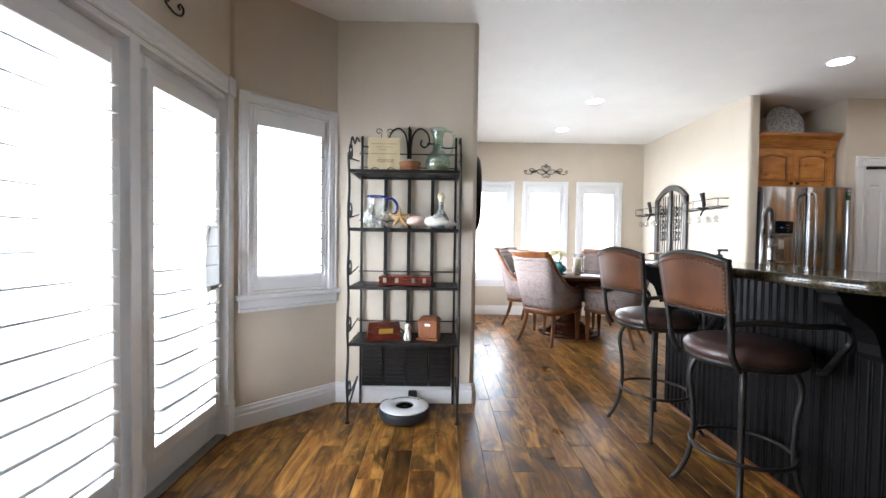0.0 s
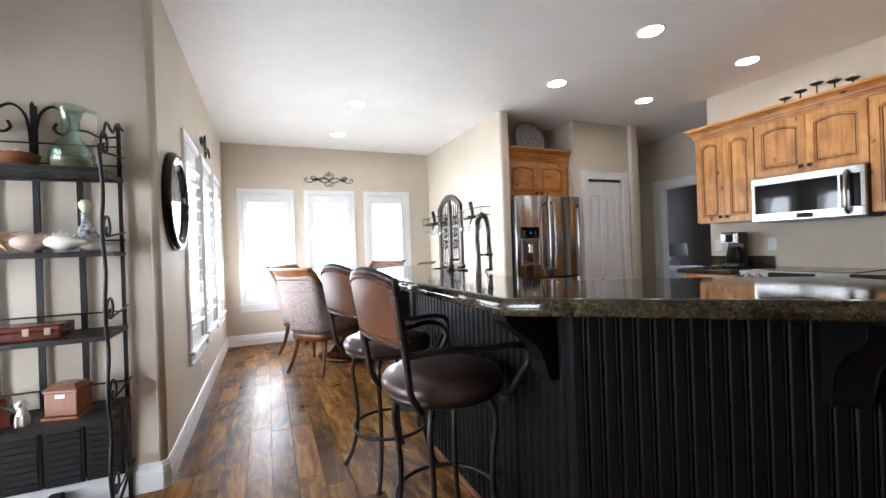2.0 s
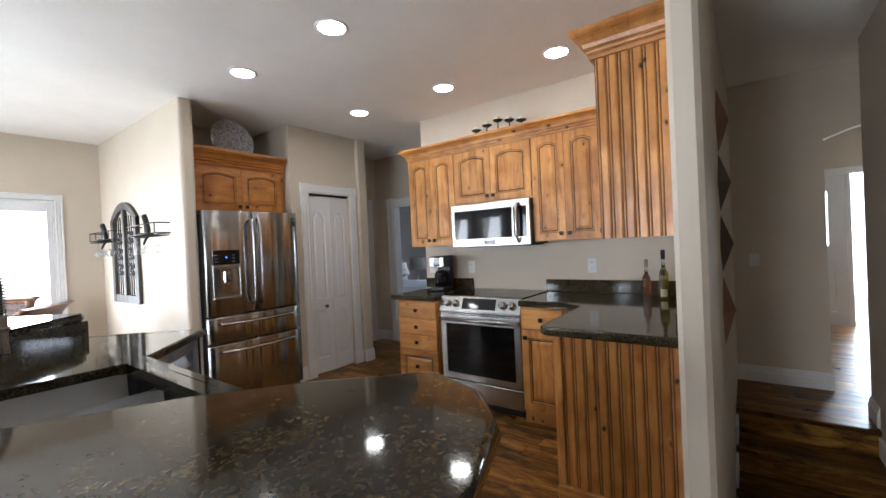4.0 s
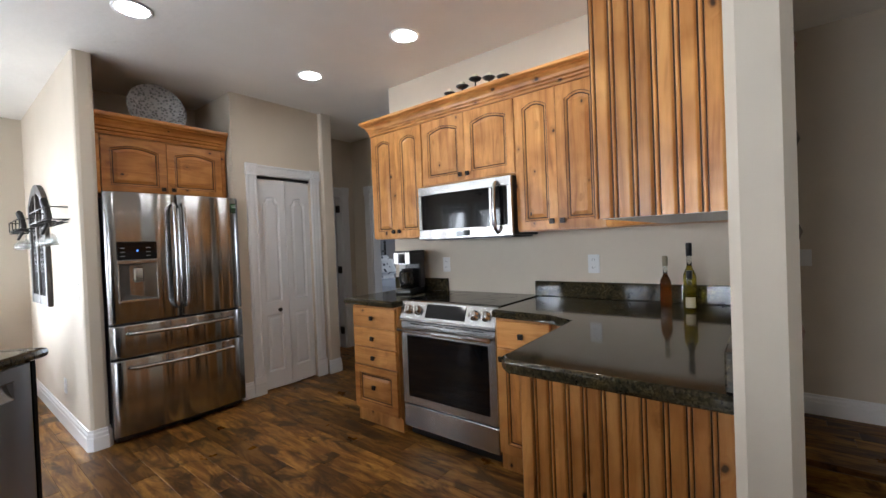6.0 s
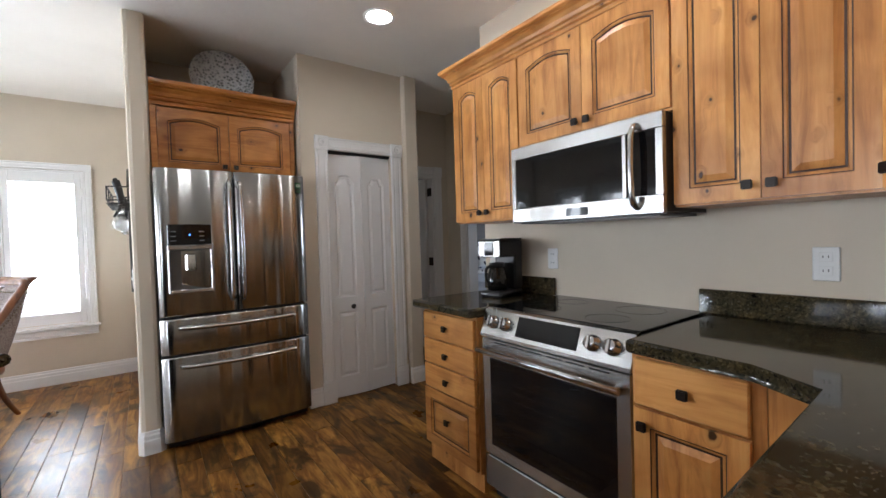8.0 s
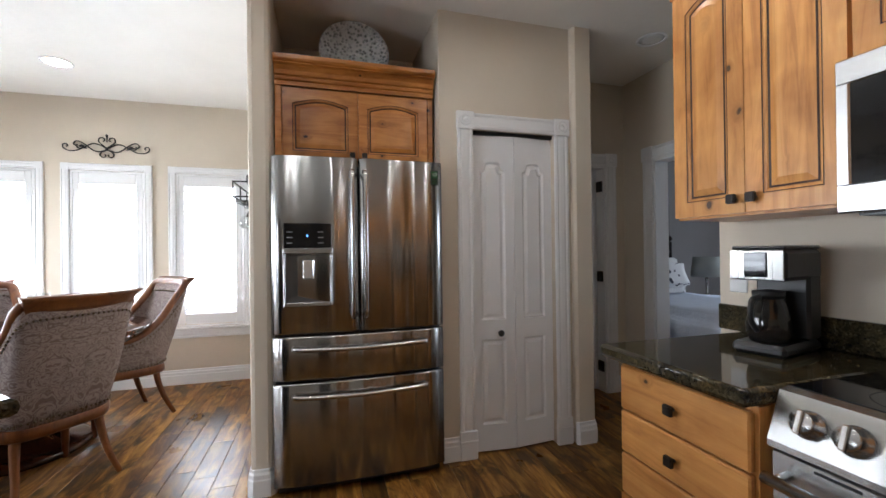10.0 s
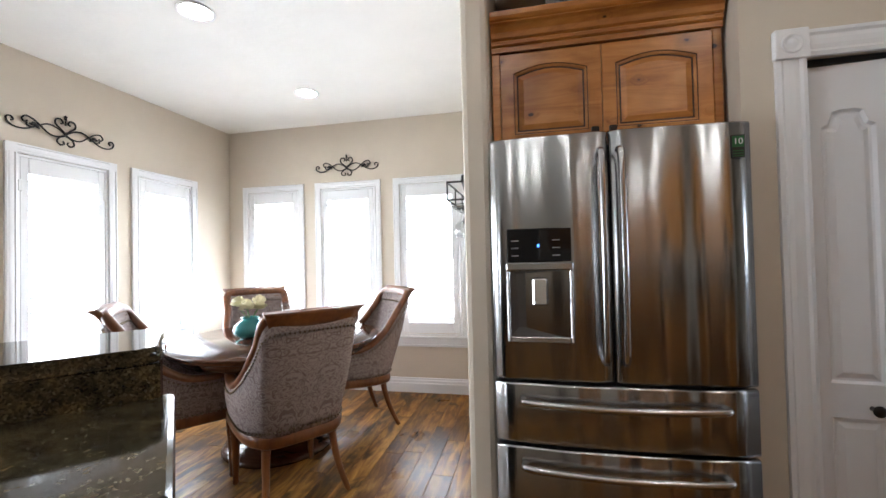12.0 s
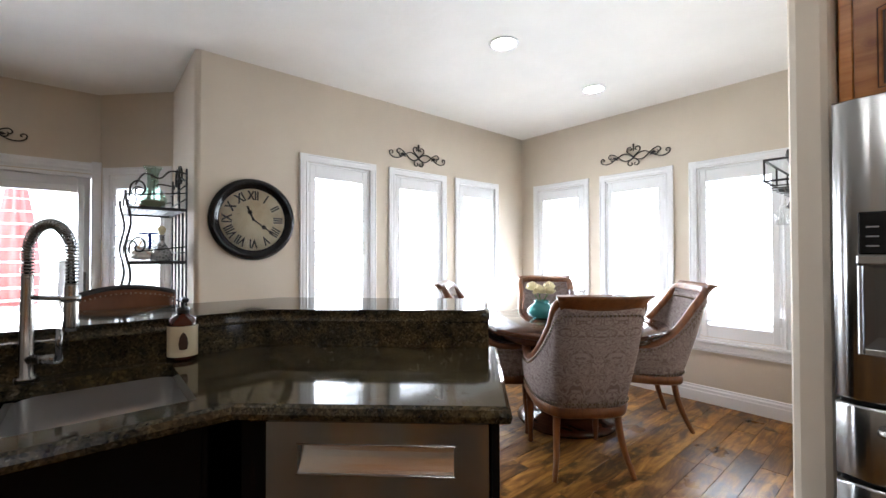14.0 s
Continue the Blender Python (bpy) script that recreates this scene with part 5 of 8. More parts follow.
for z, d in ((0.752, doors[2]), (0.515, doors[3])):
    bm = bmesh.new()
    pts = smooth_line([(4.46, FY + 0.002, z + 0.004), (4.462, FY - 0.035, z + 0.003), (4.55, FY - 0.048, z), (4.79, FY - 0.056, z - 0.004), (5.03, FY - 0.048, z), (5.122, FY - 0.035, z + 0.003), (5.124, FY + 0.002, z + 0.004)], 4)
    tube(bm, pts, 0.0125, 10)
    part("handle", bm, handle_steel, d, "bowed steel bar handle")
DF = FY + 0.007
disp = part("dispenser", cbx(4.408, 4.644, DF - 0.006, DF + 0.03, 1.262, 1.388, r=0.004), black_gloss, doors[0], "black glass ice and water display")
part("dispenser_trim", cbx(4.404, 4.648, DF - 0.010, DF + 0.02, 1.232, 1.260, r=0.004), steel_h, doors[0])
bm = bmesh.new()
for q in ((4.406, 4.418, 0.965, 1.231), (4.634, 4.646, 0.965, 1.231), (4.418, 4.634, 0.965, 0.985)):
    chamfer_box(bm, q[0], q[1], DF - 0.008, DF + 0.01, q[2], q[3], 0.003)
part("dispenser_frame", bm, steel_h, doors[0])
recess, _t, _b = material("dispenser_recess", (0.10, 0.10, 0.10), 0.35, 0.6)
bm = bmesh.new()
a = [(4.418, 1.231), (4.634, 1.231), (4.634, 0.985), (4.418, 0.985)]
vs = [bm.verts.new((x, DF - 0.004, z)) for x, z in a]
vi = [bm.verts.new((x, DF + 0.0035, z)) for x, z in ((4.440, 1.222), (4.612, 1.222), (4.606, 1.02), (4.446, 1.02))]
for i in range(4):
    bm.faces.new((vs[i], vs[(i + 1) % 4], vi[(i + 1) % 4], vi[i]))
bm.faces.new(vi)
part("dispenser_recess", bm, recess, doors[0])
part("paddle", cbx(4.497, 4.556, DF - 0.012, DF + 0.004, 1.10, 1.205, r=0.008), chrome, doors[0], "steel dispenser paddle")
def bars(name, parent, rects, y, mat, label):
    """Illegible printing as plain bars, in the plane y."""
    bm = bmesh.new()
    for x0, x1, z0, z1 in rects:
        box(bm, x0, x1, y - 0.0008, y, z0, z1)
    return part(name, bm, mat, parent, label)


badge, bt, bb = material("badge_green", (0.015, 0.11, 0.03), 0.4)
part("badge", bx(5.180, 5.216, FY + 0.0118, FY + 0.014, 1.642, 1.680), badge, doors[1], "small green energy sticker")
part("badge_base", bx(5.178, 5.218, FY + 0.0124, FY + 0.019, 1.606, 1.684), black_plastic, doors[1])
bars("print", doors[1], [(5.181, 5.215, 1.628 - 0.009 * k, 1.631 - 0.009 * k) for k in range(3)], FY + 0.0122, badge, "small green print bars")
blue_led, bt, bb = material("blue_indicator", (0.02, 0.05, 0.3), 0.4)
bb.inputs["Emission Color"].default_value = (0.1, 0.3, 1.0, 1)
bb.inputs["Emission Strength"].default_value = 1.5
part("indicator", bx(4.520, 4.528, DF - 0.0075, DF - 0.0055, 1.318, 1.328), blue_led, doors[0])


grey_print, _t, _b = material("grey_print", (0.25, 0.25, 0.25), 0.5)
bars("print", doors[0], [(4.425 + 0.15 * i, 4.452 + 0.15 * i, 1.285 + 0.028 * k, 1.289 + 0.028 * k) for i in range(2) for k in range(3)], DF - 0.0062, grey_print, "small grey button marks")


def number(text, size, m, mat, parent, name, bold=0.0):
    """Flat lettering."""
    cu = bpy.data.curves.new(name, "FONT")
    cu.body, cu.size, cu.align_x, cu.align_y, cu.extrude, cu.offset = text, size, "CENTER", "CENTER", 0.0004, bold
    tmp = bpy.data.objects.new(name, cu)
    me = bpy.data.meshes.new_from_object(tmp)
    bpy.data.objects.remove(tmp)
    me.materials.clear()
    me.materials.append(mat)
    ob = new(name, me)
    ob.parent = parent
    ob.matrix_basis = m
    return ob


number("10", 0.030, pose(5.198, FY + 0.0112, 1.661, 90), white_plastic, doors[1], "badge_number")
# cabinet over the refrigerator
fcab = thing("fridge_cabinet", at(4.352, 4.80, 0), "knotty wood cabinet above the refrigerator, its shade put into the wood colour", "cabinet", "kitchen wall cabinets")
part("body", bx(0, 0.895, 0.021, 0.60, 1.742, 2.165), alder_fridge, fcab)
part("stile", cbx(0.0, 0.036, 0.0, 0.021, 1.742, 2.165), alder_fridge, fcab)
part("stile", cbx(0.859, 0.895, 0.0, 0.021, 1.742, 2.165), alder_fridge, fcab)
for x, k in ((0.039, 0.375), (0.4495, 0.033)):
    cabinet_door(fcab, pose(x, -0.004, 1.750), 0.407, 0.400, alder_fridge, 0.032, (k, 0.040))
bm = bmesh.new()
extrude_profile(bm, [(o * 1.05, 2.160 + u * 1.3) for o, u in CROWN], [(0.0, 0.002), (0.895, 0.002)])
part("crown", bm, alder_fridge, fcab, "stepped crown moulding")
bm = bmesh.new()
box(bm, 0, 0.895, 0.0, 0.60, 2.166, 2.172)
part("top_board", bm, alder_fridge, fcab)
plate_glass, pt, pb = material("cut_glass", (0.42, 0.44, 0.45), 0.12, Transmission_Weight=0.15, IOR=1.45)
pv, _ = coords(pt)
vo = node(pt, "ShaderNodeTexVoronoi", Scale=48.0)
pt.links.new(pv, vo.inputs["Vector"])
bump(pt, pb, vo.outputs["Distance"], 1.0, 0.012)
pt.links.new(ramp(pt, vo.outputs["Distance"], [(0.1, (0.14, 0.15, 0.155)), (0.55, (0.55, 0.57, 0.58))]), pb.inputs["Base Color"])
plate = thing("glass_platter", pose(4.795, 4.93, 2.445, 80) @ Matrix.Scale(1.22, 4), "large round cut-glass platter propped on the cabinet", "platter")
bm = bmesh.new()
lathe(bm, [(0.0, -0.020), (0.095, -0.018), (0.115, -0.006), (0.165, 0.010), (0.170, 0.014), (0.165, 0.016), (0.112, 0.0), (0.09, -0.012), (0.0, -0.014)], 40)
part("dish", bm, plate_glass, plate)
bm = bmesh.new()
for i in range(30):
    an = 2 * math.pi * i / 30
    lathe(bm, [(0.014, 0.0), (0.010, 0.005), (0.0, 0.006)], 6, pose(0.138 * math.cos(an), 0.138 * math.sin(an), 0.004))
part("cut_pattern", bm, plate_glass, plate)
stand = thing("plate_stand", pose(4.795, 4.96, 2.232), "small dark wire plate stand", "plate stand")
bm = bmesh.new()
for s in (-0.07, 0.07):
    tube(bm, [(s, -0.09, 0.03), (s, -0.07, 0.004), (s, 0.06, 0.004), (s, 0.05, 0.12)], 0.004, 6)
tube(bm, [(-0.07, 0.06, 0.004), (0.07, 0.06, 0.004)], 0.004, 6)
part("wire", bm, iron, stand)

# ---- range and microwave ----
rng = thing("range", facing_west(5.590, 3.096), "stainless steel slide-in electric range", "stove")
RW = 0.752
part("body", bx(0.004, RW - 0.004, 0.03, 0.575, 0.06, 0.900), dark_side, rng)
part("cooktop", cbx(0, RW, 0.055, 0.578, 0.902, 0.916, r=0.003), black_gloss, rng, "black glass cooktop")
ring_print, _t, _b = material("burner_print", (0.05, 0.05, 0.05), 0.2)
for x, y, r in ((0.20, 0.18, 0.10), (0.55, 0.18, 0.085), (0.20, 0.43, 0.075), (0.55, 0.43, 0.10)):
    bm = bmesh.new()
    tube(bm, [(x + r * math.cos(a), y + r * math.sin(a), 0.9162) for a in (2 * math.pi * i / 40 for i in range(40))], 0.0015, 4, None, True, 0.3)
    part("burner_ring", bm, ring_print, rng)
bm = bmesh.new()
bridge_rings(bm, [[Vector((x, y, z)) for y, z in ((0.060, 0.915), (0.030, 0.908), (-0.012, 0.800), (-0.012, 0.785), (0.06, 0.785))] for x in (0, RW)], True, True, False)
panel = part("control_panel", bm, steel_h, rng, "sloped steel control panel")
slope = math.degrees(math.atan2(0.108, 0.042))
pm = pose(0, 0.030, 0.908) @ pose(0, 0, 0, -(90 - slope) + 0)
for x in (0.075, 0.155, 0.600, 0.680):
    bm = bmesh.new()
    lathe(bm, [(0.031, 0.0), (0.031, 0.006), (0.026, 0.008), (0.025, 0.030), (0.022, 0.034), (0.0, 0.034)], 24, pose(x, 0.009, 0.855, 69))
    k = part("dial", bm, handle_steel, panel, "steel dial")
    bm = bmesh.new()
    chamfer_box(bm, -0.006, 0.006, -0.025, 0.025, 0.030, 0.042, 0.002, pose(x, 0.009, 0.855, 69))
    part("grip", bm, handle_steel, k)
bm = bmesh.new()
bridge_rings(bm, [[Vector((x, y, z)) for y, z in ((0.0245, 0.898), (-0.0075, 0.816), (-0.0095, 0.8168), (0.0225, 0.8988))] for x in (0.225, 0.535)], True, True, False)
part("display", bm, black_gloss, panel, "black touch display")
dm = part("oven_door", cbx(0.003, RW - 0.003, -0.004, 0.03, 0.225, 0.778, r=0.004), steel_h, rng)
part("window", cbx(0.055, RW - 0.055, -0.0065, 0.0, 0.275, 0.690, r=0.004), black_gloss, dm, "dark oven window")
bm = bmesh.new()
tube(bm, [(0.02, -0.052, 0.728), (RW - 0.02, -0.052, 0.728)], 0.0135, 12)
for x in (0.04, RW - 0.04):
    tube(bm, [(x, -0.052, 0.728), (x, -0.002, 0.732)], 0.010, 10)
part("handle", bm, handle_steel, dm, "steel bar handle")
bm = bmesh.new()
for i in range(6):
    x = 0.09 + i * 0.10
    box(bm, x, x + 0.08, -0.0048, -0.003, 0.762, 0.768)
part("vent_slots", bm, dark_gap, dm)
part("storage_drawer", cbx(0.003, RW - 0.003, -0.002, 0.03, 0.065, 0.216, r=0.004), steel_h, rng)
part("foot_panel", bx(0.02, RW - 0.02, 0.05, 0.09, 0.0, 0.063), black_plastic, rng)
mw = thing("microwave", facing_west(5.812, 3.092), "stainless steel over-range microwave with dark window", "microwave")
MW = 0.755
part("body", bx(0.002, MW - 0.002, 0.024, 0.352, 1.325, 1.688), black_plastic, mw)
bm = bmesh.new()
chamfer_box(bm, 0, MW, 0.0, 0.023, 1.628, 1.690, 0.004)
chamfer_box(bm, 0, MW, 0.0, 0.023, 1.318, 1.388, 0.004)
chamfer_box(bm, 0, 0.030, 0.0, 0.023, 1.384, 1.632, 0.004)
chamfer_box(bm, 0.722, MW, 0.0, 0.023, 1.384, 1.632, 0.004)
front = part("front", bm, steel_h, mw)
part("window", bx(0.028, 0.724, 0.004, 0.02, 1.386, 1.630), black_gloss, front, "dark glass door")
part("door_edge", cbx(0.596, 0.612, -0.001, 0.006, 1.387, 1.629, r=0.001), steel_h, front)
bm = bmesh.new()
tube(bm, smooth_line([(0.655, 0.0, 1.345), (0.655, -0.035, 1.375), (0.655, -0.045, 1.50), (0.655, -0.035, 1.625), (0.655, 0.0, 1.655)], 4), 0.012, 10)
part("handle", bm, handle_steel, front, "bowed steel handle")
part("display", bx(0.33, 0.44, -0.0012, 0.0, 1.333, 1.368), black_gloss, front)
bars("print", front, [(0.16 + 0.03 * i, 0.178 + 0.03 * i, 1.338 + 0.012 * k, 1.340 + 0.012 * k) for i in range(4) for k in range(3)], -0.0002, grey_print, "small grey button marks")
part("vent", bx(0.03, MW - 0.03, 0.03, 0.33, 1.312, 1.324), black_plastic, mw)

# ---- on the counters ----
coffee = thing("coffee_maker", pose(5.97, 3.345, 0.913, 0, 0, -78) @ Matrix.Diagonal((0.85, 1, 1, 1)), "black and steel drip coffee maker with a glass carafe", "coffee maker")
part("base", cbx(-0.085, 0.085, -0.12, 0.12, 0.0, 0.035, r=0.012), black_plastic, coffee)
part("tower", cbx(-0.085, 0.085, 0.035, 0.12, 0.036, 0.245, r=0.010), black_plastic, coffee)
head_c = part("head", cbx(-0.087, 0.087, -0.115, 0.122, 0.225, 0.318, r=0.012), black_plastic, coffee)
part("front_plate", cbx(-0.084, 0.084, -0.120, -0.1145, 0.228, 0.316, r=0.002), nickel, head_c, "polished steel front plate")
part("lid", cbx(-0.085, 0.085, -0.112, 0.12, 0.3185, 0.330, r=0.005), black_plastic, coffee)
part("control", cbx(-0.035, 0.035, -0.1245, -0.1195, 0.236, 0.31, r=0.002), black_gloss, coffee)
coffee_glass, _t, _b = material("carafe_glass", (0.02, 0.018, 0.016), 0.04, Transmission_Weight=0.4)
bm = bmesh.new()
lathe(bm, [(0.0, 0.037), (0.058, 0.037), (0.066, 0.06), (0.068, 0.09), (0.055, 0.145), (0.043, 0.17), (0.046, 0.185), (0.0, 0.186)], 24, pose(0, -0.045, 0))
car = part("carafe", bm, coffee_glass, coffee, "dark glass carafe")
bm = bmesh.new()
tube(bm, smooth_line([(0.0, -0.10, 0.175), (0.0, -0.145, 0.165), (0.0, -0.15, 0.11), (0.0, -0.115, 0.075)], 5), 0.009, 8)
part("handle", bm, black_plastic, car)
bm = bmesh.new()
lathe(bm, [(0.047, 0.168), (0.049, 0.19), (0.0, 0.196)], 20, pose(0, -0.045, 0))
part("lid", bm, black_plastic, car)
green_oil, _t, _b = material("olive_oil_glass", (0.50, 0.42, 0.03), 0.02, Transmission_Weight=0.9, IOR=1.45)
dark_vin, _t, _b = material("vinegar_glass", (0.30, 0.09, 0.012), 0.02, Transmission_Weight=0.85, IOR=1.45)
clear_glass, _t, _b = material("clear_glass", (0.85, 0.9, 0.88), 0.02, Transmission_Weight=0.95, IOR=1.45)
cork, _t, _b = material("bottle_cap", (0.35, 0.30, 0.20), 0.6)


def bottle(x, y, h, r, mat, cap, label, lab=True):
    b = thing("bottle", pose(x, y, 0.913), label, "bottle", "bottles on the counter")
    bm = bmesh.new()
    lathe(bm, [(0.0, 0.001), (r * 0.92, 0.001), (r, 0.006), (r, h * 0.46), (r * 0.92, h * 0.52), (r * 0.45, h * 0.62), (r * 0.40, h * 0.66), (0, h * 0.66)], 20)
    part("body", bm, mat, b)
    bm = bmesh.new()
    lathe(bm, [(r * 0.41, h * 0.655), (r * 0.36, h * 0.86), (0.0, h * 0.86)], 14)
    part("neck", bm, clear_glass, b)
    bm = bmesh.new()
    lathe(bm, [(r * 0.46, h * 0.80), (r * 0.48, h * 0.985), (r * 0.4, h), (0, h)], 14)
    part("cap", bm, cap, b)
    if lab:
        bm = bmesh.new()
        ring = [Vector((r * 1.015 * math.cos(a2), r * 1.015 * math.sin(a2), 0)) for a2 in (radians(150 + 9 * i) for i in range(11))]
        bridge_rings(bm, [[p + Vector((0, 0, z)) for p in ring] for z in (h * 0.08, h * 0.34)], False, False)
        part("label", bm, label_mat, b, "cream paper label")
    return b


bottle(5.99, 1.55, 0.265, 0.027, dark_vin, cork, "tall slim bottle of dark vinegar with a cork cap", False)
bottle(5.986, 1.440, 0.33, 0.030, green_oil, black_plastic, "tall bottle of yellow-green olive oil with a black cap", False)
bottle(5.915, 1.432, 0.195, 0.029, green_oil, black_plastic, "short bottle of olive oil with a cream label")


def wall_plate(name, m, label, category, kind):
    """An outlet or switch plate; local front towards -y."""
    p = thing(name, m, label, category, "wall plates")
    part("plate", cbx(-0.036, 0.036, -0.006, 0, -0.058, 0.058, r=0.003), white_plastic, p)
    if kind == "outlet":
        for z in (-0.024, 0.024):
            part("socket", cbx(-0.018, 0.018, -0.0078, -0.006, z - 0.016, z + 0.016, r=0.0015), white_plastic, p)
            bm = bmesh.new()
            for x in (-0.007, 0.007):
                box(bm, x - 0.0012, x + 0.0012, -0.0084, -0.0077, z - 0.003, z + 0.006)
            part("slots", bm, dark_gap, p)
    else:
        for x in ((-0.0,) if kind == "switch" else (-0.012, 0.012)):
            part("toggle", cbx(x - 0.005, x + 0.005, -0.013, -0.006, -0.008, 0.010, r=0.002), white_plastic, p)
    return p


for y, z in ((1.975, 1.125), (3.13, 1.12)):
    wall_plate("outlet", at(STOVE_X, y, -90, z), "white electrical outlet on the kitchen wall", "outlet", "outlet")
wall_plate("light_switch", at(STOVE_X, 3.62, -90, 1.12), "white double light switch on the wall end", "switch", "double")
wall_plate("light_switch", at(5.55, 1.188, 180, 1.10), "white light switch on the side wall", "switch", "switch")
wall_plate("outlet", at(5.05, 1.188, 180, 1.10), "white electrical outlet on the side wall", "outlet", "outlet")
wall_plate("light_switch", at(PART_X, 4.80, -90, 1.06), "white light switch on the partition", "switch", "switch")
wall_plate("outlet", at(PART_X, 5.35, -90, 0.32), "white electrical outlet low on the partition", "outlet", "outlet")
wall_plate("light_switch", at(7.40, 0.926, -90, 1.088), "white double light switch at the landing", "switch", "double")
wall_plate("outlet", at(NOOK_X, 4.62, 90, 0.30), "white electrical outlet under the window", "outlet", "outlet")

# candle holder on the wall cabinets
cream, _t, _b = material("candle_wax", (0.72, 0.66, 0.48), 0.5, Subsurface_Weight=0.1)
cand = thing("candle_holder", pose(5.99, 2.68, UTOP + 0.108), "dark scrolled iron candle holder with cream candles", "candle holder")
for i in range(5):
    y = -0.22 + 0.11 * i
    z = 0.07 + 0.045 * (1 - abs(i - 2) / 2)
    bm = bmesh.new()
    tube(bm, smooth_line([(0, 0, 0.004), (0, y * 0.45, 0.045), (0, y * 0.8, 0.015), (0, y * 1.02, 0.03), (0, y, z)], 5), 0.0055, 6)
    part("arm", bm, iron, cand)
    bm = bmesh.new()
    lathe(bm, [(0.0, -0.006), (0.028, 0.0), (0.046, 0.014), (0.043, 0.015), (0.0, 0.006)], 16, pose(0, y, z))
    part("cup", bm, iron, cand)
    bm = bmesh.new()
    lathe(bm, [(0.022, 0), (0.022, 0.03), (0.019, 0.034), (0.0, 0.032)], 14, pose(0, y, z + 0.007))
    part("candle", bm, cream, cand, "cream candle")
part("foot", cbx(-0.03, 0.03, -0.06, 0.06, 0.0, 0.006, r=0.002), iron, cand)

# ---- dining nook ----
def damask():
    """Mauve woven fabric with a mirrored scrolling pattern in a darker thread."""
    m, t, b = material("damask_fabric", (0.3, 0.25, 0.23), 0.85, Specular_IOR_Level=0.2)
    v, _ = coords(t, (1, 1, 1), False)
    sep = t.nodes.new("ShaderNodeSeparateXYZ")
    t.links.new(v, sep.inputs[0])
    fold = t.nodes.new("ShaderNodeCombineXYZ")
    for i, size in enumerate((0.105, 0.105, 0.21)):
        pp = t.nodes.new("ShaderNodeMath")
        pp.operation = "PINGPONG"
        pp.inputs[1].default_value = size
        t.links.new(sep.outputs[i], pp.inputs[0])
        t.links.new(pp.outputs[0], fold.inputs[i])
    flow = noise_tex(t, fold.outputs[0], 13.0, 1.5, 0.4, 2.2)

    def thread(count, edge):
        """Bands that follow the folded pattern's contours."""
        ml = t.nodes.new("ShaderNodeMath")
        ml.operation = "MULTIPLY"
        ml.inputs[1].default_value = count
        t.links.new(flow, ml.inputs[0])
        sn = t.nodes.new("ShaderNodeMath")
        sn.operation = "SINE"
        t.links.new(ml.outputs[0], sn.inputs[0])
        return ramp(t, sn.outputs[0], [(edge, (0, 0, 0)), (edge + 0.22, (1, 1, 1))])
    tone = mixed(t, thread(34.0, 0.50), (0.300, 0.245, 0.226), (0.160, 0.115, 0.100))
    tone = mixed(t, mixed(t, 1.0, thread(90.0, 0.62), (0.45, 0.45, 0.45), "MULTIPLY"), tone, (0.095, 0.062, 0.052))
    weave = noise_tex(t, v, 420, 2)
    t.links.new(mixed(t, 0.15, tone, ramp(t, weave, [(0.3, (0.12, 0.095, 0.09)), (0.7, (0.36, 0.31, 0.30))])), b.inputs["Base Color"])
    bump(t, b, weave, 0.25, 0.001)
    return m


fabric = damask()
nail, _t, _b = material("nailhead_brass", (0.16, 0.12, 0.08), 0.35, 0.9)
leather, lt2, lb2 = material("brown_leather", (0.075, 0.030, 0.020), 0.36)
lv, _ = coords(lt2)
lt2.links.new(ramp(lt2, noise_tex(lt2, lv, 7, 5), [(0.3, (0.030, 0.016, 0.014)), (0.7, (0.064, 0.031, 0.024))]), lb2.inputs["Base Color"])
bump(lt2, lb2, noise_tex(lt2, lv, 220, 4), 0.18, 0.002)
tan_leather, tt, tb = material("tan_leather", (0.17, 0.062, 0.024), 0.42, Specular_IOR_Level=0.18)
tv, _ = coords(tt)
tt.links.new(ramp(tt, noise_tex(tt, tv, 5, 5), [(0.3, (0.050, 0.018, 0.008)), (0.7, (0.110, 0.040, 0.015))]), tb.inputs["Base Color"])
bump(tt, tb, noise_tex(tt, tv, 200, 4), 0.15, 0.002)


def studs(bm, pts, r, step):
    """Nail heads along a line, each a low dome."""
    acc = 0.0
    for a, b in zip(pts, pts[1:]):
        d = (b - a).length
        while acc < d:
            p = a.lerp(b, acc / d)
            c = bm.verts.new(p + Vector((0, 0, r * 0.0)))
            out = []
            for k in range(4):
                an = math.pi / 2 * k
                out.append(bm.verts.new(p + Vector((math.cos(an) * r, math.sin(an) * r, 0))))
            top, bot = bm.verts.new(p + Vector((0, 0, r))), bm.verts.new(p - Vector((0, 0, r)))
            bm.verts.remove(c)
            for k in range(4):
                bm.faces.new((out[k], out[(k + 1) % 4], top)).smooth = True
                bm.faces.new((out[(k + 1) % 4], out[k], bot)).smooth = True
            acc += step
        acc -= d


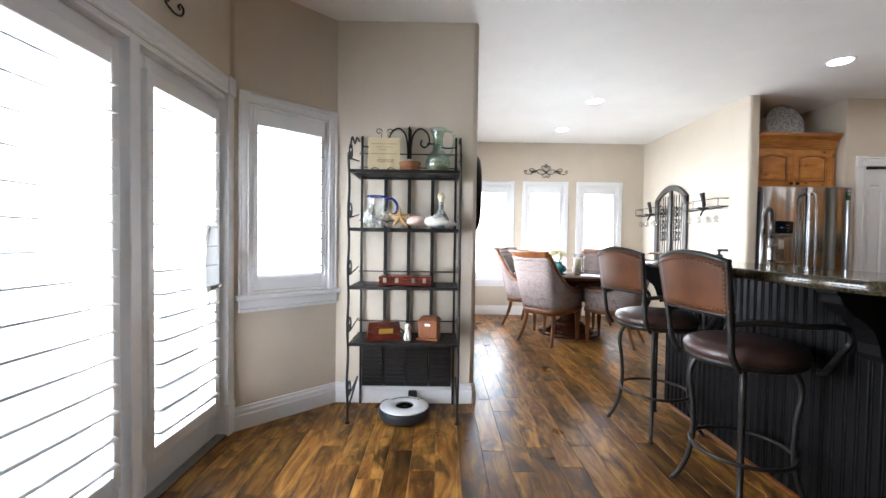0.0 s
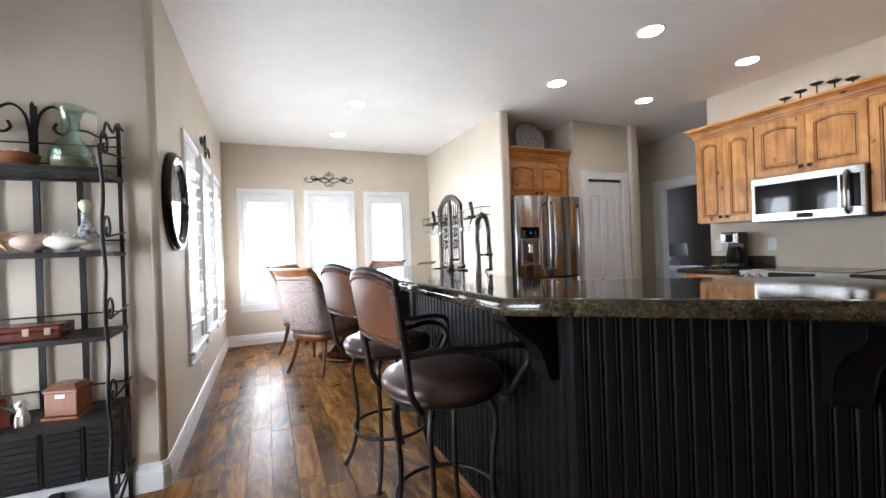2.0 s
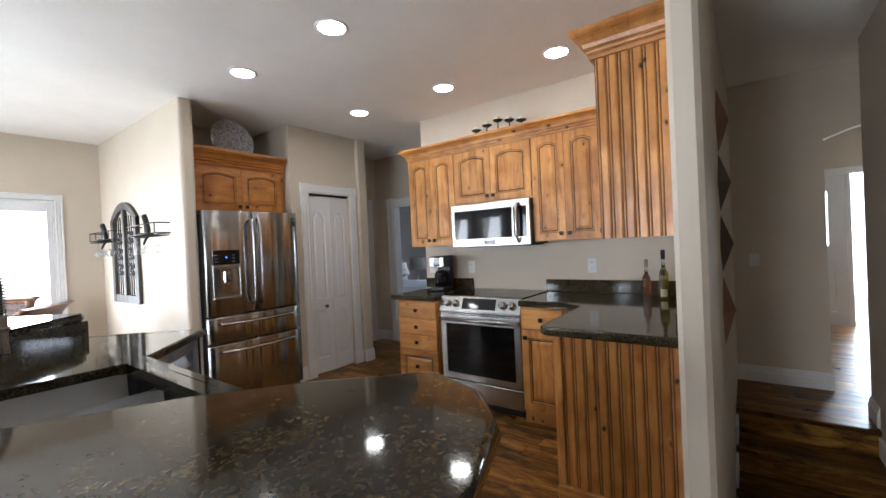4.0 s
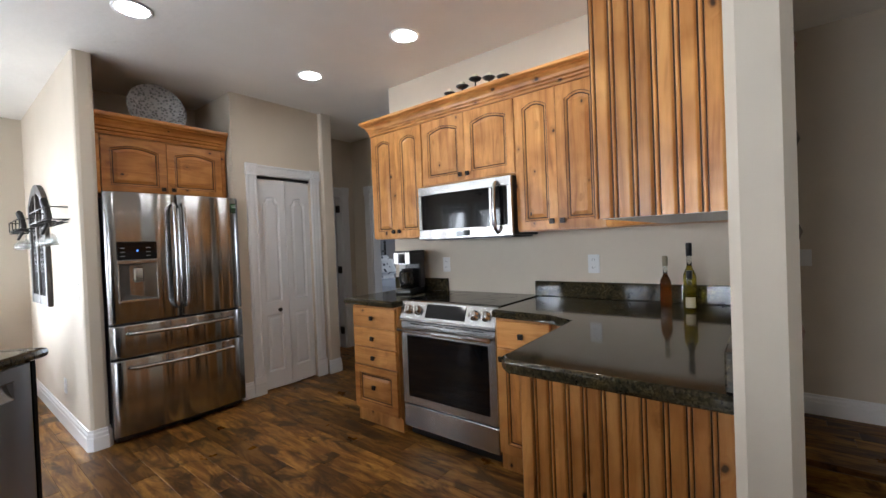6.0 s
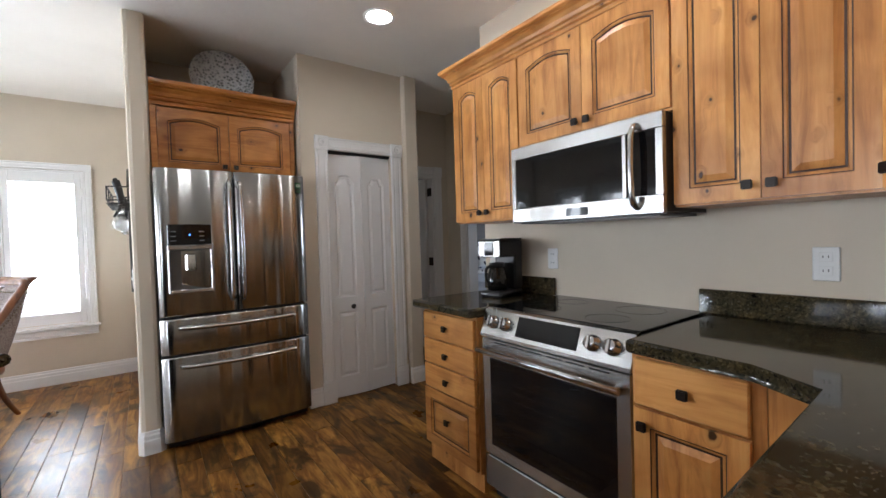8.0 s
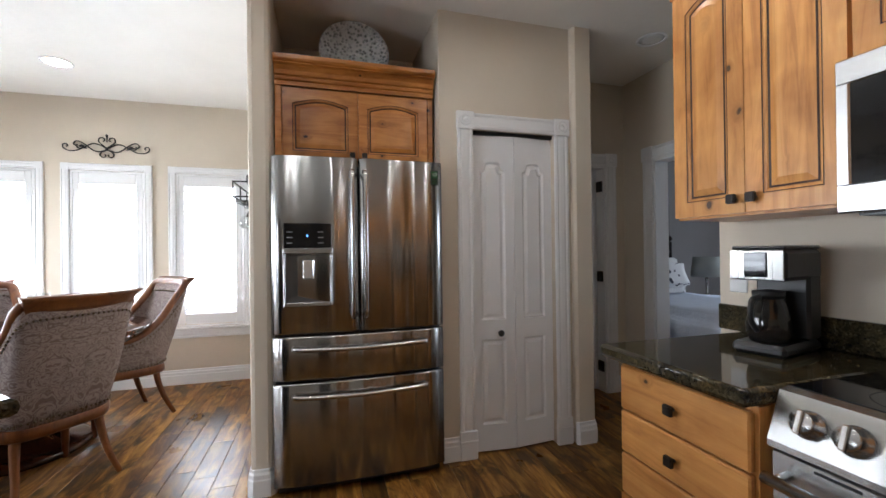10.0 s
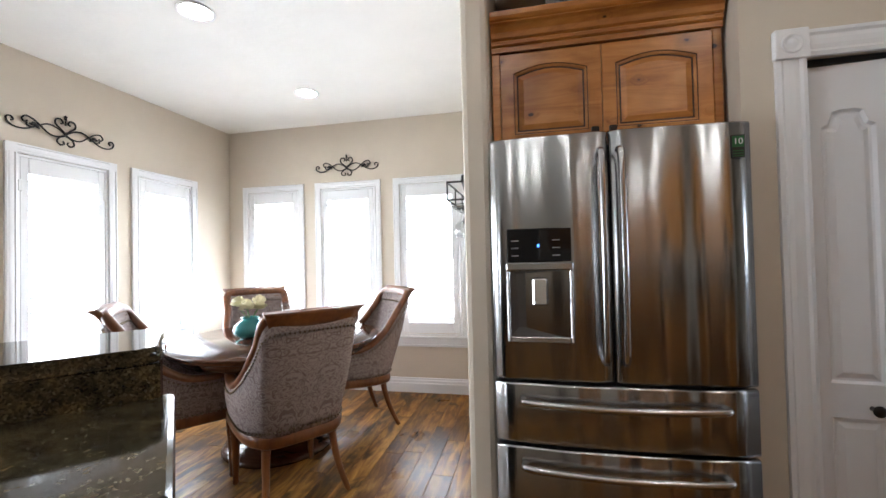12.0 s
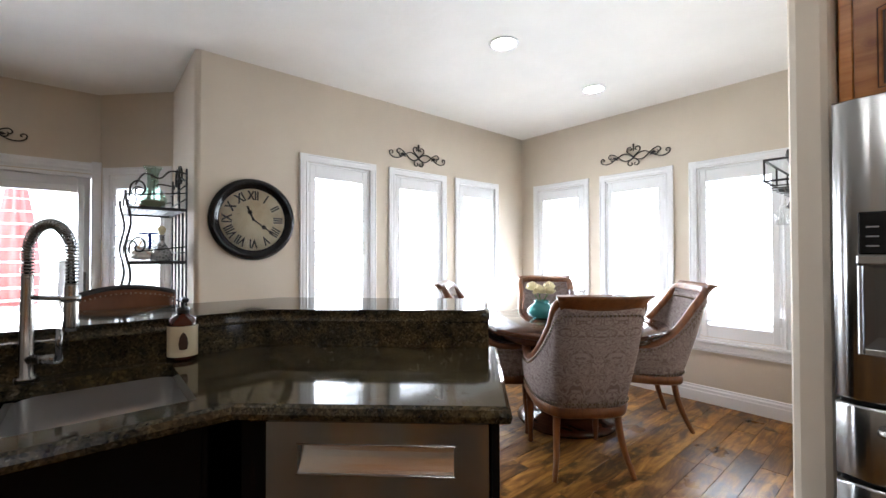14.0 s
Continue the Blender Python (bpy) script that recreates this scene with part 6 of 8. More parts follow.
def dining_chair():
    ch = thing("dining_chair", pose(0, 0, 0), "wood-framed dining armchair with patterned damask upholstery and nailheads", "chair", "chairs round the table")
    top = smooth_line([(-0.245, 0.53, 0.63), (-0.265, 0.42, 0.605), (-0.272, 0.27, 0.62), (-0.262, 0.13, 0.71), (-0.238, 0.005, 0.86), (-0.228, -0.085, 0.985), (-0.10, -0.105, 1.00), (0.10, -0.105, 1.00), (0.228, -0.085, 0.985), (0.238, 0.005, 0.86), (0.262, 0.13, 0.71), (0.272, 0.27, 0.62), (0.265, 0.42, 0.605), (0.245, 0.53, 0.63)], 4)
    bot = smooth_line([(-0.235, 0.52, 0.415), (-0.245, 0.42, 0.41), (-0.248, 0.27, 0.40), (-0.238, 0.17, 0.395), (-0.205, 0.105, 0.39), (-0.165, 0.07, 0.385), (-0.07, 0.055, 0.385), (0.07, 0.055, 0.385), (0.165, 0.07, 0.385), (0.205, 0.105, 0.39), (0.238, 0.17, 0.395), (0.248, 0.27, 0.40), (0.245, 0.42, 0.41), (0.235, 0.52, 0.415)], 4)
    n = len(top)

    def shell(off, out):
        rows = []
        for k in range(9):
            u = k / 8
            row = []
            for i in range(n):
                p = bot[i].lerp(top[i], u)
                a, b = bot[max(i - 1, 0)], bot[min(i + 1, n - 1)]
                d = (b - a).normalized()
                nr = Vector((d.y, -d.x, 0))
                row.append(p + nr * (off + out * math.sin(math.pi * u)))
            rows.append(row)
        return rows
    bm = bmesh.new()
    o, inn = shell(0.022, 0.012), shell(-0.022, 0.012)
    ov, iv = [[bm.verts.new(p) for p in r] for r in o], [[bm.verts.new(p) for p in r] for r in inn]
    for g, fl in ((ov, 0), (iv, 1)):
        for a, b in zip(g, g[1:]):
            for i in range(n - 1):
                bm.faces.new((a[i], a[i + 1], b[i + 1], b[i])).smooth = True
    for i in range(n - 1):
        bm.faces.new((ov[-1][i], ov[-1][i + 1], iv[-1][i + 1], iv[-1][i]))
        bm.faces.new((ov[0][i], ov[0][i + 1], iv[0][i + 1], iv[0][i]))
    for i in (0, n - 1):
        for k in range(8):
            bm.faces.new((ov[k][i], ov[k + 1][i], iv[k + 1][i], iv[k][i]))
    part("backrest", bm, fabric, ch, "mauve damask upholstered shell")
    bm = bmesh.new()
    tube(bm, [p + Vector((0, 0, 0.012)) for p in top], [0.027 + 0.006 * math.sin(math.pi * i / (n - 1)) for i in range(n)], 10, None, False, 0.8)
    lathe(bm, [(0.0, -0.028), (0.028, -0.02), (0.032, 0.0), (0.028, 0.02), (0.0, 0.028)], 14, pose(-0.245, 0.54, 0.628, 0, 90))
    lathe(bm, [(0.0, -0.028), (0.028, -0.02), (0.032, 0.0), (0.028, 0.02), (0.0, 0.028)], 14, pose(0.245, 0.54, 0.628, 0, 90))
    part("arm_rail", bm, chair_wood, ch, "swept polished wooden arm and back rail")
    bm = bmesh.new()
    rows = []
    for u, dy, z, wd in ((0, 0.006, 0.962, 0.226), (0.35, -0.006, 0.985, 0.232), (0.7, -0.030, 1.02, 0.246), (1.0, -0.060, 1.045, 0.262)):
        rows.append((dy, z, wd))
    fr = [[Vector((x * wd, -0.128 + dy + 0.020 * x * x, z)) for x in [-1 + 0.2 * i for i in range(11)]] for dy, z, wd in rows]
    bk = [[Vector((x * wd, -0.088 + dy + 0.020 * x * x, z + 0.006)) for x in [-1 + 0.2 * i for i in range(11)]] for dy, z, wd in rows]
    rings = [fr[k] + bk[k][::-1] for k in range(4)]
    bridge_rings(bm, rings)
    part("crest_rail", bm, chair_wood, ch, "flared wooden crest rail")
    bm = bmesh.new()
    rings = []
    for i, p in enumerate(bot):
        d = (bot[min(i + 1, n - 1)] - bot[max(i - 1, 0)]).normalized()
        nr = Vector((d.y, -d.x, 0))
        rings.append([p + nr * o + Vector((0, 0, z)) for o, z in ((-0.028, -0.055), (0.020, -0.055), (0.030, -0.042), (0.033, -0.020), (0.030, 0.002), (0.026, 0.008), (-0.028, 0.008))])
    bridge_rings(bm, rings)
    box(bm, -0.235, 0.235, 0.50, 0.545, 0.365, 0.415)
    part("seat_rail", bm, chair_wood, ch, "carved wooden seat rail")
    bm = bmesh.new()
    o2 = shell(0.028, 0.012)
    i2 = shell(-0.028, 0.012)
    studs(bm, [a.lerp(b, 0.45) for a, b in zip(o2[0], o2[1])][1:-1], 0.0085, 0.024)
    studs(bm, [a.lerp(b, 0.15) for a, b in zip(o2[7], o2[8])][1:-1], 0.0085, 0.024)
    studs(bm, [a.lerp(b, 0.15) for a, b in zip(i2[7], i2[8])][1:-1], 0.0085, 0.024)
    part("nailheads", bm, nail, ch, "row of small dark nailheads")["kind"] = "stuff"
    bm = bmesh.new()
    tmp = bmesh.new()
    prism(tmp, [(-0.215, 0.53), (-0.22, 0.25), (-0.20, 0.12), (-0.14, 0.08), (0.14, 0.08), (0.20, 0.12), (0.22, 0.25), (0.215, 0.53)], 0.40, 0.505)
    bmesh.ops.bevel(tmp, geom=tmp.edges[:], offset=0.025, segments=3, affect="EDGES")
    for f in tmp.faces:
        f.smooth = True
    join(bm, tmp)
    part("seat", bm, fabric, ch, "damask seat cushion")
    for s in (-1, 1):
        bm = bmesh.new()
        pts = smooth_line([(s * 0.175, 0.105, 0.385), (s * 0.185, 0.095, 0.27), (s * 0.20, 0.055, 0.13), (s * 0.229, 0.0, 0.0)], 5)
        tube(bm, pts, [0.026 - 0.011 * i / (len(pts) - 1) for i in range(len(pts))], 8)
        part("leg", bm, chair_wood, ch)
        bm = bmesh.new()
        lathe(bm, [(0.015, 0.0), (0.019, 0.012), (0.015, 0.03), (0.017, 0.06), (0.026, 0.25), (0.030, 0.275), (0.024, 0.285), (0.031, 0.30), (0.031, 0.375), (0.0, 0.38)], 12, pose(s * 0.225, 0.505, 0))
        part("leg", bm, chair_wood, ch, "turned front leg")
    return ch


TC = (2.735, 5.643)
master = dining_chair()
seats = [(3.33, 4.997, 53.0), (3.308, 6.255, 133.0), (2.13, 6.24, -135.0), (2.17, 5.05, -50.0)]
master.matrix_basis = at(*seats[0])
for q in seats[1:]:
    copy_thing(master, at(*q))
table = thing("dining_table", pose(*TC, 0), "round polished dark mahogany pedestal dining table", "table")
bm = bmesh.new()
lathe(bm, [(0.0, 0.712), (0.655, 0.712), (0.675, 0.718), (0.685, 0.728), (0.68, 0.734), (0.695, 0.740), (0.70, 0.748), (0.692, 0.755), (0.0, 0.757)], 64)
part("tabletop", bm, table_wood, table)
bm = bmesh.new()
lathe(bm, [(0.60, 0.711), (0.60, 0.66), (0.59, 0.655), (0.58, 0.66), (0.58, 0.711)], 48)
part("apron", bm, table_wood, table)
bm = bmesh.new()
lathe(bm, [(0.30, 0.71), (0.12, 0.66), (0.085, 0.60), (0.075, 0.55), (0.10, 0.50), (0.15, 0.42), (0.17, 0.34), (0.14, 0.25), (0.10, 0.20), (0.115, 0.17), (0.17, 0.15), (0.19, 0.12), (0.0, 0.12)], 28)
part("pedestal", bm, table_wood, table, "carved urn pedestal")
bm = bmesh.new()
lathe(bm, [(0.0, 0.001), (0.36, 0.001), (0.375, 0.02), (0.365, 0.04), (0.33, 0.05), (0.25, 0.07), (0.20, 0.118), (0.0, 0.119)], 40)
part("base", bm, table_wood, table)
teal, _t, _b = material("teal_glass", (0.10, 0.42, 0.42), 0.05, Transmission_Weight=0.55, IOR=1.45)
vase = thing("vase", pose(2.56, 5.57, 0.7575) @ Matrix.Diagonal((1.45, 1.45, 1.05, 1)), "round teal glass vase", "vase")
bm = bmesh.new()
lathe(bm, [(0.0, 0.001), (0.045, 0.001), (0.068, 0.02), (0.078, 0.05), (0.070, 0.085), (0.045, 0.112), (0.035, 0.122), (0.045, 0.135), (0.042, 0.136), (0.031, 0.122), (0.064, 0.085), (0.072, 0.05), (0.0, 0.012)], 28)
part("body", bm, teal, vase)
petal, _t, _b = material("cream_petals", (0.80, 0.74, 0.50), 0.7)
stem, _t, _b = material("green_stem", (0.06, 0.12, 0.03), 0.6)
flowers = thing("flower_bunch", pose(2.56, 5.57, 0.7375) @ Matrix.Scale(1.3, 4), "cream peonies standing in the teal vase", "flowers")
bm = bmesh.new()
for k in range(5):
    an = k * 1.257
    tube(bm, [(0, 0, 0.02), (0.02 * math.cos(an), 0.02 * math.sin(an), 0.13), (0.05 * math.cos(an), 0.05 * math.sin(an), 0.17)], 0.003, 5)
part("stems", bm, stem, flowers)
rnd = random.Random(4)
for k in range(5):
    an = k * 1.257
    bm = bmesh.new()
    c = Vector((0.055 * math.cos(an), 0.055 * math.sin(an), 0.175 + 0.02 * (k % 2)))
    for i in range(38):
        u, v2 = rnd.uniform(0, 6.283), rnd.uniform(-0.35, 1.0)
        d = Vector((math.cos(u) * math.sqrt(1 - v2 * v2), math.sin(u) * math.sqrt(1 - v2 * v2), v2))
        s = Vector((-math.sin(u), math.cos(u), 0))
        w2 = d.cross(s)
        r = rnd.uniform(0.020, 0.045)
        p = c + d * r * 0.6
        q = [p - s * 0.016, p + d * 0.010 - s * 0.020 + w2 * 0.012, p + d * 0.016 + w2 * 0.022, p + d * 0.010 + s * 0.020 + w2 * 0.012, p + s * 0.016]
        vs = [bm.verts.new(x) for x in q]
        bm.faces.new(vs).smooth = True
    part("bloom", bm, petal, flowers)
hur = thing("candle_jar", pose(2.84, 5.63, 0.7575) @ Matrix.Scale(1.2, 4), "cream pillar candle in a clear glass jar", "candle")
bm = bmesh.new()
lathe(bm, [(0.0, 0.001), (0.05, 0.001), (0.055, 0.01), (0.055, 0.20), (0.052, 0.20), (0.052, 0.012), (0.0, 0.010)], 24)
part("jar", bm, clear_ware, hur)
bm = bmesh.new()
lathe(bm, [(0.0, 0.012), (0.038, 0.012), (0.038, 0.15), (0.034, 0.155), (0.0, 0.150)], 20)
part("candle", bm, cream, hur)


def scroll(c, r, start, turns, sign=1, n=16, shrink=0.30):
    """A spiral in a plane, as (a, b) pairs from the outside in."""
    out = []
    for i in range(n + 1):
        u = i / n
        an = start + sign * turns * 2 * math.pi * u
        rr = r * (1 - (1 - shrink) * u)
        out.append((c[0] + rr * math.cos(an), c[1] + rr * math.sin(an)))
    return out


def wall_scroll(m):
    """Scrolled ironwork hung above a window: x along the wall, z up, 0.69 wide."""
    w = thing("wall_scroll", m, "black wrought iron scroll ornament above the window", "wall ornament", "iron scrolls")
    bm = bmesh.new()
    for s in (-1, 1):
        for line in ([(0.0, -0.005), (0.05, 0.030), (0.11, 0.040), (0.175, 0.005), (0.23, -0.025), (0.285, -0.030), (0.325, -0.010), (0.332, 0.020), (0.310, 0.030), (0.296, 0.014), (0.308, 0.004)],
                     [(0.0, -0.005), (0.05, -0.028), (0.10, -0.022), (0.15, 0.018), (0.195, 0.050), (0.232, 0.058), (0.252, 0.036), (0.238, 0.018), (0.222, 0.028)],
                     [(0.0, 0.005), (0.030, 0.030), (0.062, 0.060), (0.058, 0.092), (0.030, 0.098), (0.016, 0.078), (0.030, 0.066)],
                     [(0.0, -0.012), (0.040, -0.032), (0.054, -0.060), (0.032, -0.080), (0.010, -0.068), (0.018, -0.052)],
                     [(0.17, 0.008), (0.20, -0.006), (0.225, 0.0), (0.226, 0.016)]):
            tube(bm, [(s * a, -0.012, b) for a, b in smooth2(line)], 0.0052, 6)
        lathe(bm, [(0.0, -0.03), (0.010, -0.012), (0.013, 0.008), (0.0, 0.03)], 8, pose(s * 0.176, -0.014, 0.010, 0, s * 50, 0))
        lathe(bm, [(0.0, -0.025), (0.008, -0.010), (0.010, 0.006), (0.0, 0.024)], 8, pose(s * 0.195, -0.014, 0.014, 0, s * 95, 0))
    tube(bm, [(0, -0.012, 0.06), (0, -0.012, 0.105)], 0.005, 6)
    lathe(bm, [(0.0, -0.012), (0.010, -0.004), (0.006, 0.006), (0.012, 0.012), (0.0, 0.026)], 10, pose(0, -0.012, 0.108))
    part("ironwork", bm, iron, w)
    return w


def smooth2(pts, steps=5):
    return [(p.x, p.y) for p in smooth_line([(a, b, 0) for a, b in pts], steps)]


wall_scroll(at(2.718, NOOK_Y, 0, 2.205))
wall_scroll(at(NOOK_X, 5.25, 90, 2.195))
wall_scroll(at(DOOR_X, 2.12, 90, 2.20))

# wall clock
clock = thing("wall_clock", at(NOOK_X, 3.745, 90, 1.52), "large round black wall clock with an aged cream dial", "clock")
CR = 0.295
bm = bmesh.new()
lathe(bm, [(CR, 0.0), (CR, 0.022), (CR - 0.012, 0.040), (CR - 0.028, 0.046), (CR - 0.045, 0.036), (CR - 0.055, 0.020), (CR - 0.066, 0.018), (CR - 0.070, 0.010), (CR - 0.070, 0.0)], 56, pose(0, 0, 0, 90))
part("rim", bm, black_gloss, clock, "glossy black moulded rim")
dial_mat, dt, db = material("aged_dial", (0.6, 0.52, 0.36), 0.6)
dv2, _ = coords(dt)
dt.links.new(ramp(dt, noise_tex(dt, dv2, 6, 6, 0.65), [(0.3, (0.66, 0.55, 0.35)), (0.6, (0.86, 0.80, 0.62)), (0.8, (0.92, 0.88, 0.74))]), db.inputs["Base Color"])
bm = bmesh.new()
lathe(bm, [(0.0, 0.002), (CR - 0.069, 0.002), (CR - 0.069, 0.008), (0.0, 0.008)], 48, pose(0, 0, 0, 90))
dial = part("dial", bm, dial_mat, clock)
for i, s in enumerate(("XII", "I", "II", "III", "IIII", "V", "VI", "VII", "VIII", "IX", "X", "XI")):
    an = radians(-30 * i)
    n2 = number(s, 0.088, pose(0, -0.009, 0, 90) @ pose(-math.sin(an) * 0.172, math.cos(an) * 0.172, 0.0, 0, 0, math.degrees(an)) @ Matrix.Diagonal((0.72, 1, 1, 1)), black_plastic, dial, "numeral", 0.0028)
for ln, an, wd in ((0.105, 24, 0.007), (0.165, -126, 0.005)):
    bm = bmesh.new()
    box(bm, -wd, wd, 0, ln, 0.0, 0.002, pose(0, -0.012, 0, 90) @ pose(0, 0, 0, 0, 0, an))
    lathe(bm, [(0.016, 0), (0.016, 0.002), (0.0, 0.002)], 12, pose(0, -0.012, 0, 90) @ pose(0, 0, 0, 0, 0, an) @ pose(0, ln * 0.55, 0))
    part("hand_arm", bm, black_plastic, clock, "black pointer")
bm = bmesh.new()
lathe(bm, [(0.010, 0.008), (0.010, 0.016), (0.0, 0.017)], 14, pose(0, 0, 0, 90))
part("centre_cap", bm, black_plastic, clock)
g = part("cover_glass", bmesh.new(), pane_glass, clock)
bm = bmesh.new()
bm.faces.new([bm.verts.new(((CR - 0.064) * math.cos(a), -0.0195, (CR - 0.064) * math.sin(a))) for a in (2 * math.pi * i / 48 for i in range(48))])
bm.to_mesh(g.data)
bm.free()

# iron gate panel and the wine racks beside it, on the partition
gate = thing("gate_panel", at(PART_X, 6.42, -90, 0.0), "dark arched wooden panel with wrought iron infill", "wall ornament")
GW, GZ0, GZ1 = 0.76, 0.905, 1.925
grey_wood = knotty_wood("grey_wood", 2, (0.02, 0.018, 0.016), (0.045, 0.04, 0.036), (0.075, 0.068, 0.06), 0.5, False)
bm = bmesh.new()
for x in (0, GW - 0.075, GW / 2 - 0.03):
    w2 = 0.075 if x != GW / 2 - 0.03 else 0.06
    chamfer_box(bm, x, x + w2, -0.035, -0.002, GZ0, GZ1 - (0.16 if w2 == 0.075 else 0.03), 0.004)
chamfer_box(bm, 0.075, GW - 0.075, -0.033, -0.002, GZ0, GZ0 + 0.08, 0.004)
ring = []
for i in range(13):
    u = -1 + i / 6
    zz = GZ1 - 0.17 * u * u
    ring.append([Vector((GW / 2 + u * GW / 2, y, zz + dz)) for y, dz in ((-0.035, -0.075), (-0.035, 0.0), (-0.002, 0.0), (-0.002, -0.075))])
bridge_rings(bm, ring, True, True, False)
part("frame", bm, grey_wood, gate)
bm = bmesh.new()
for half in (0, 1):
    c = 0.075 + 0.1425 + half * 0.325
    for k in range(4):
        x = c - 0.09 + 0.06 * k
        tube(bm, [(x, -0.016, GZ0 + 0.07), (x, -0.016, GZ1 - 0.14)], 0.006, 6)
    for z in (1.28, 1.44, 1.60):
        for s in (-1, 1):
            tube(bm, [(c + s * a, -0.022, z + b) for a, b in scroll((0.045, 0.0), 0.045, 2.6, 1.1, 1)], 0.006, 6)
            tube(bm, [(c + s * a, -0.022, z + b) for a, b in scroll((0.045, -0.08), 0.04, -2.6, 1.1, -1)], 0.006, 6)
part("ironwork", bm, iron, gate)


def wine_rack(y):
    """A wire rack with hanging glasses and one bottle; local x runs towards -y of the room."""
    w = thing("wine_rack", at(PART_X, y, -90, 1.56), "black wire wine rack with hanging stem glasses", "wine rack", "wine racks")
    bm = bmesh.new()
    L = 0.66
    for z in (0.0, 0.085):
        tube(bm, [(0.0, -0.004, z), (0.0, -0.12, z), (L, -0.12, z), (L, -0.004, z)], 0.005, 6)
    for x in (0, 0.22, 0.44, L):
        tube(bm, [(x, -0.12, 0.0), (x, -0.12, 0.085)], 0.004, 6)
    tube(bm, [(0, -0.006, 0.0), (L, -0.006, 0.0)], 0.005, 6)
    for x in [0.05 + 0.075 * i for i in range(9)]:
        tube(bm, [(x, -0.006, -0.02), (x, -0.125, -0.02)], 0.003, 6)
    part("frame", bm, iron, w)
    bm = bmesh.new()
    chamfer_box(bm, L / 2 - 0.022, L / 2 + 0.022, -0.13, -0.02, -0.012, 0.012, 0.006)
    tube(bm, smooth_line([(L / 2, -0.10, -0.09), (L / 2, -0.075, -0.03), (L / 2, -0.06, 0.03), (L / 2, -0.07, 0.10), (L / 2, -0.085, 0.165)], 5), [0.010] * 5 + [0.016] * 5 + [0.022] * 5 + [0.024] * 6, 10)
    tube(bm, [(L / 2 - 0.03, -0.085, 0.165), (L / 2 + 0.03, -0.085, 0.165)], 0.016, 8)
    part("holder", bm, iron, w, "dark carved bottle holder")
    first = None
    for i in range(4):
        x = 0.085 + 0.16 * i
        if first is None:
            bm = bmesh.new()
            lathe(bm, [(0.0, -0.018), (0.034, -0.019), (0.034, -0.021), (0.004, -0.026), (0.0035, -0.085), (0.022, -0.10), (0.036, -0.125), (0.036, -0.15), (0.030, -0.175), (0.028, -0.175), (0.034, -0.15), (0.033, -0.125), (0.0, -0.095)], 18)
            first = part("wine_glass", bm, clear_ware, w, "clear stem glass hung upside down", pose(x, -0.07, 0))
        else:
            same_mesh(first, pose(x, -0.07 if i % 2 else -0.055, 0), w)
    return w


wine_rack(5.60)
wine_rack(6.82)
vent = thing("floor_vent", pose(1.56, 5.85, 0.0), "brown slotted floor vent grille", "vent")
bm = bmesh.new()
chamfer_box(bm, -0.06, 0.06, -0.14, 0.14, 0.0005, 0.006, 0.002)
part("grille", bm, chair_wood, vent)
bm = bmesh.new()
for i in range(10):
    box(bm, -0.045, 0.045, -0.12 + 0.025 * i, -0.108 + 0.025 * i, 0.0058, 0.0066)
part("slots", bm, dark_gap, vent)


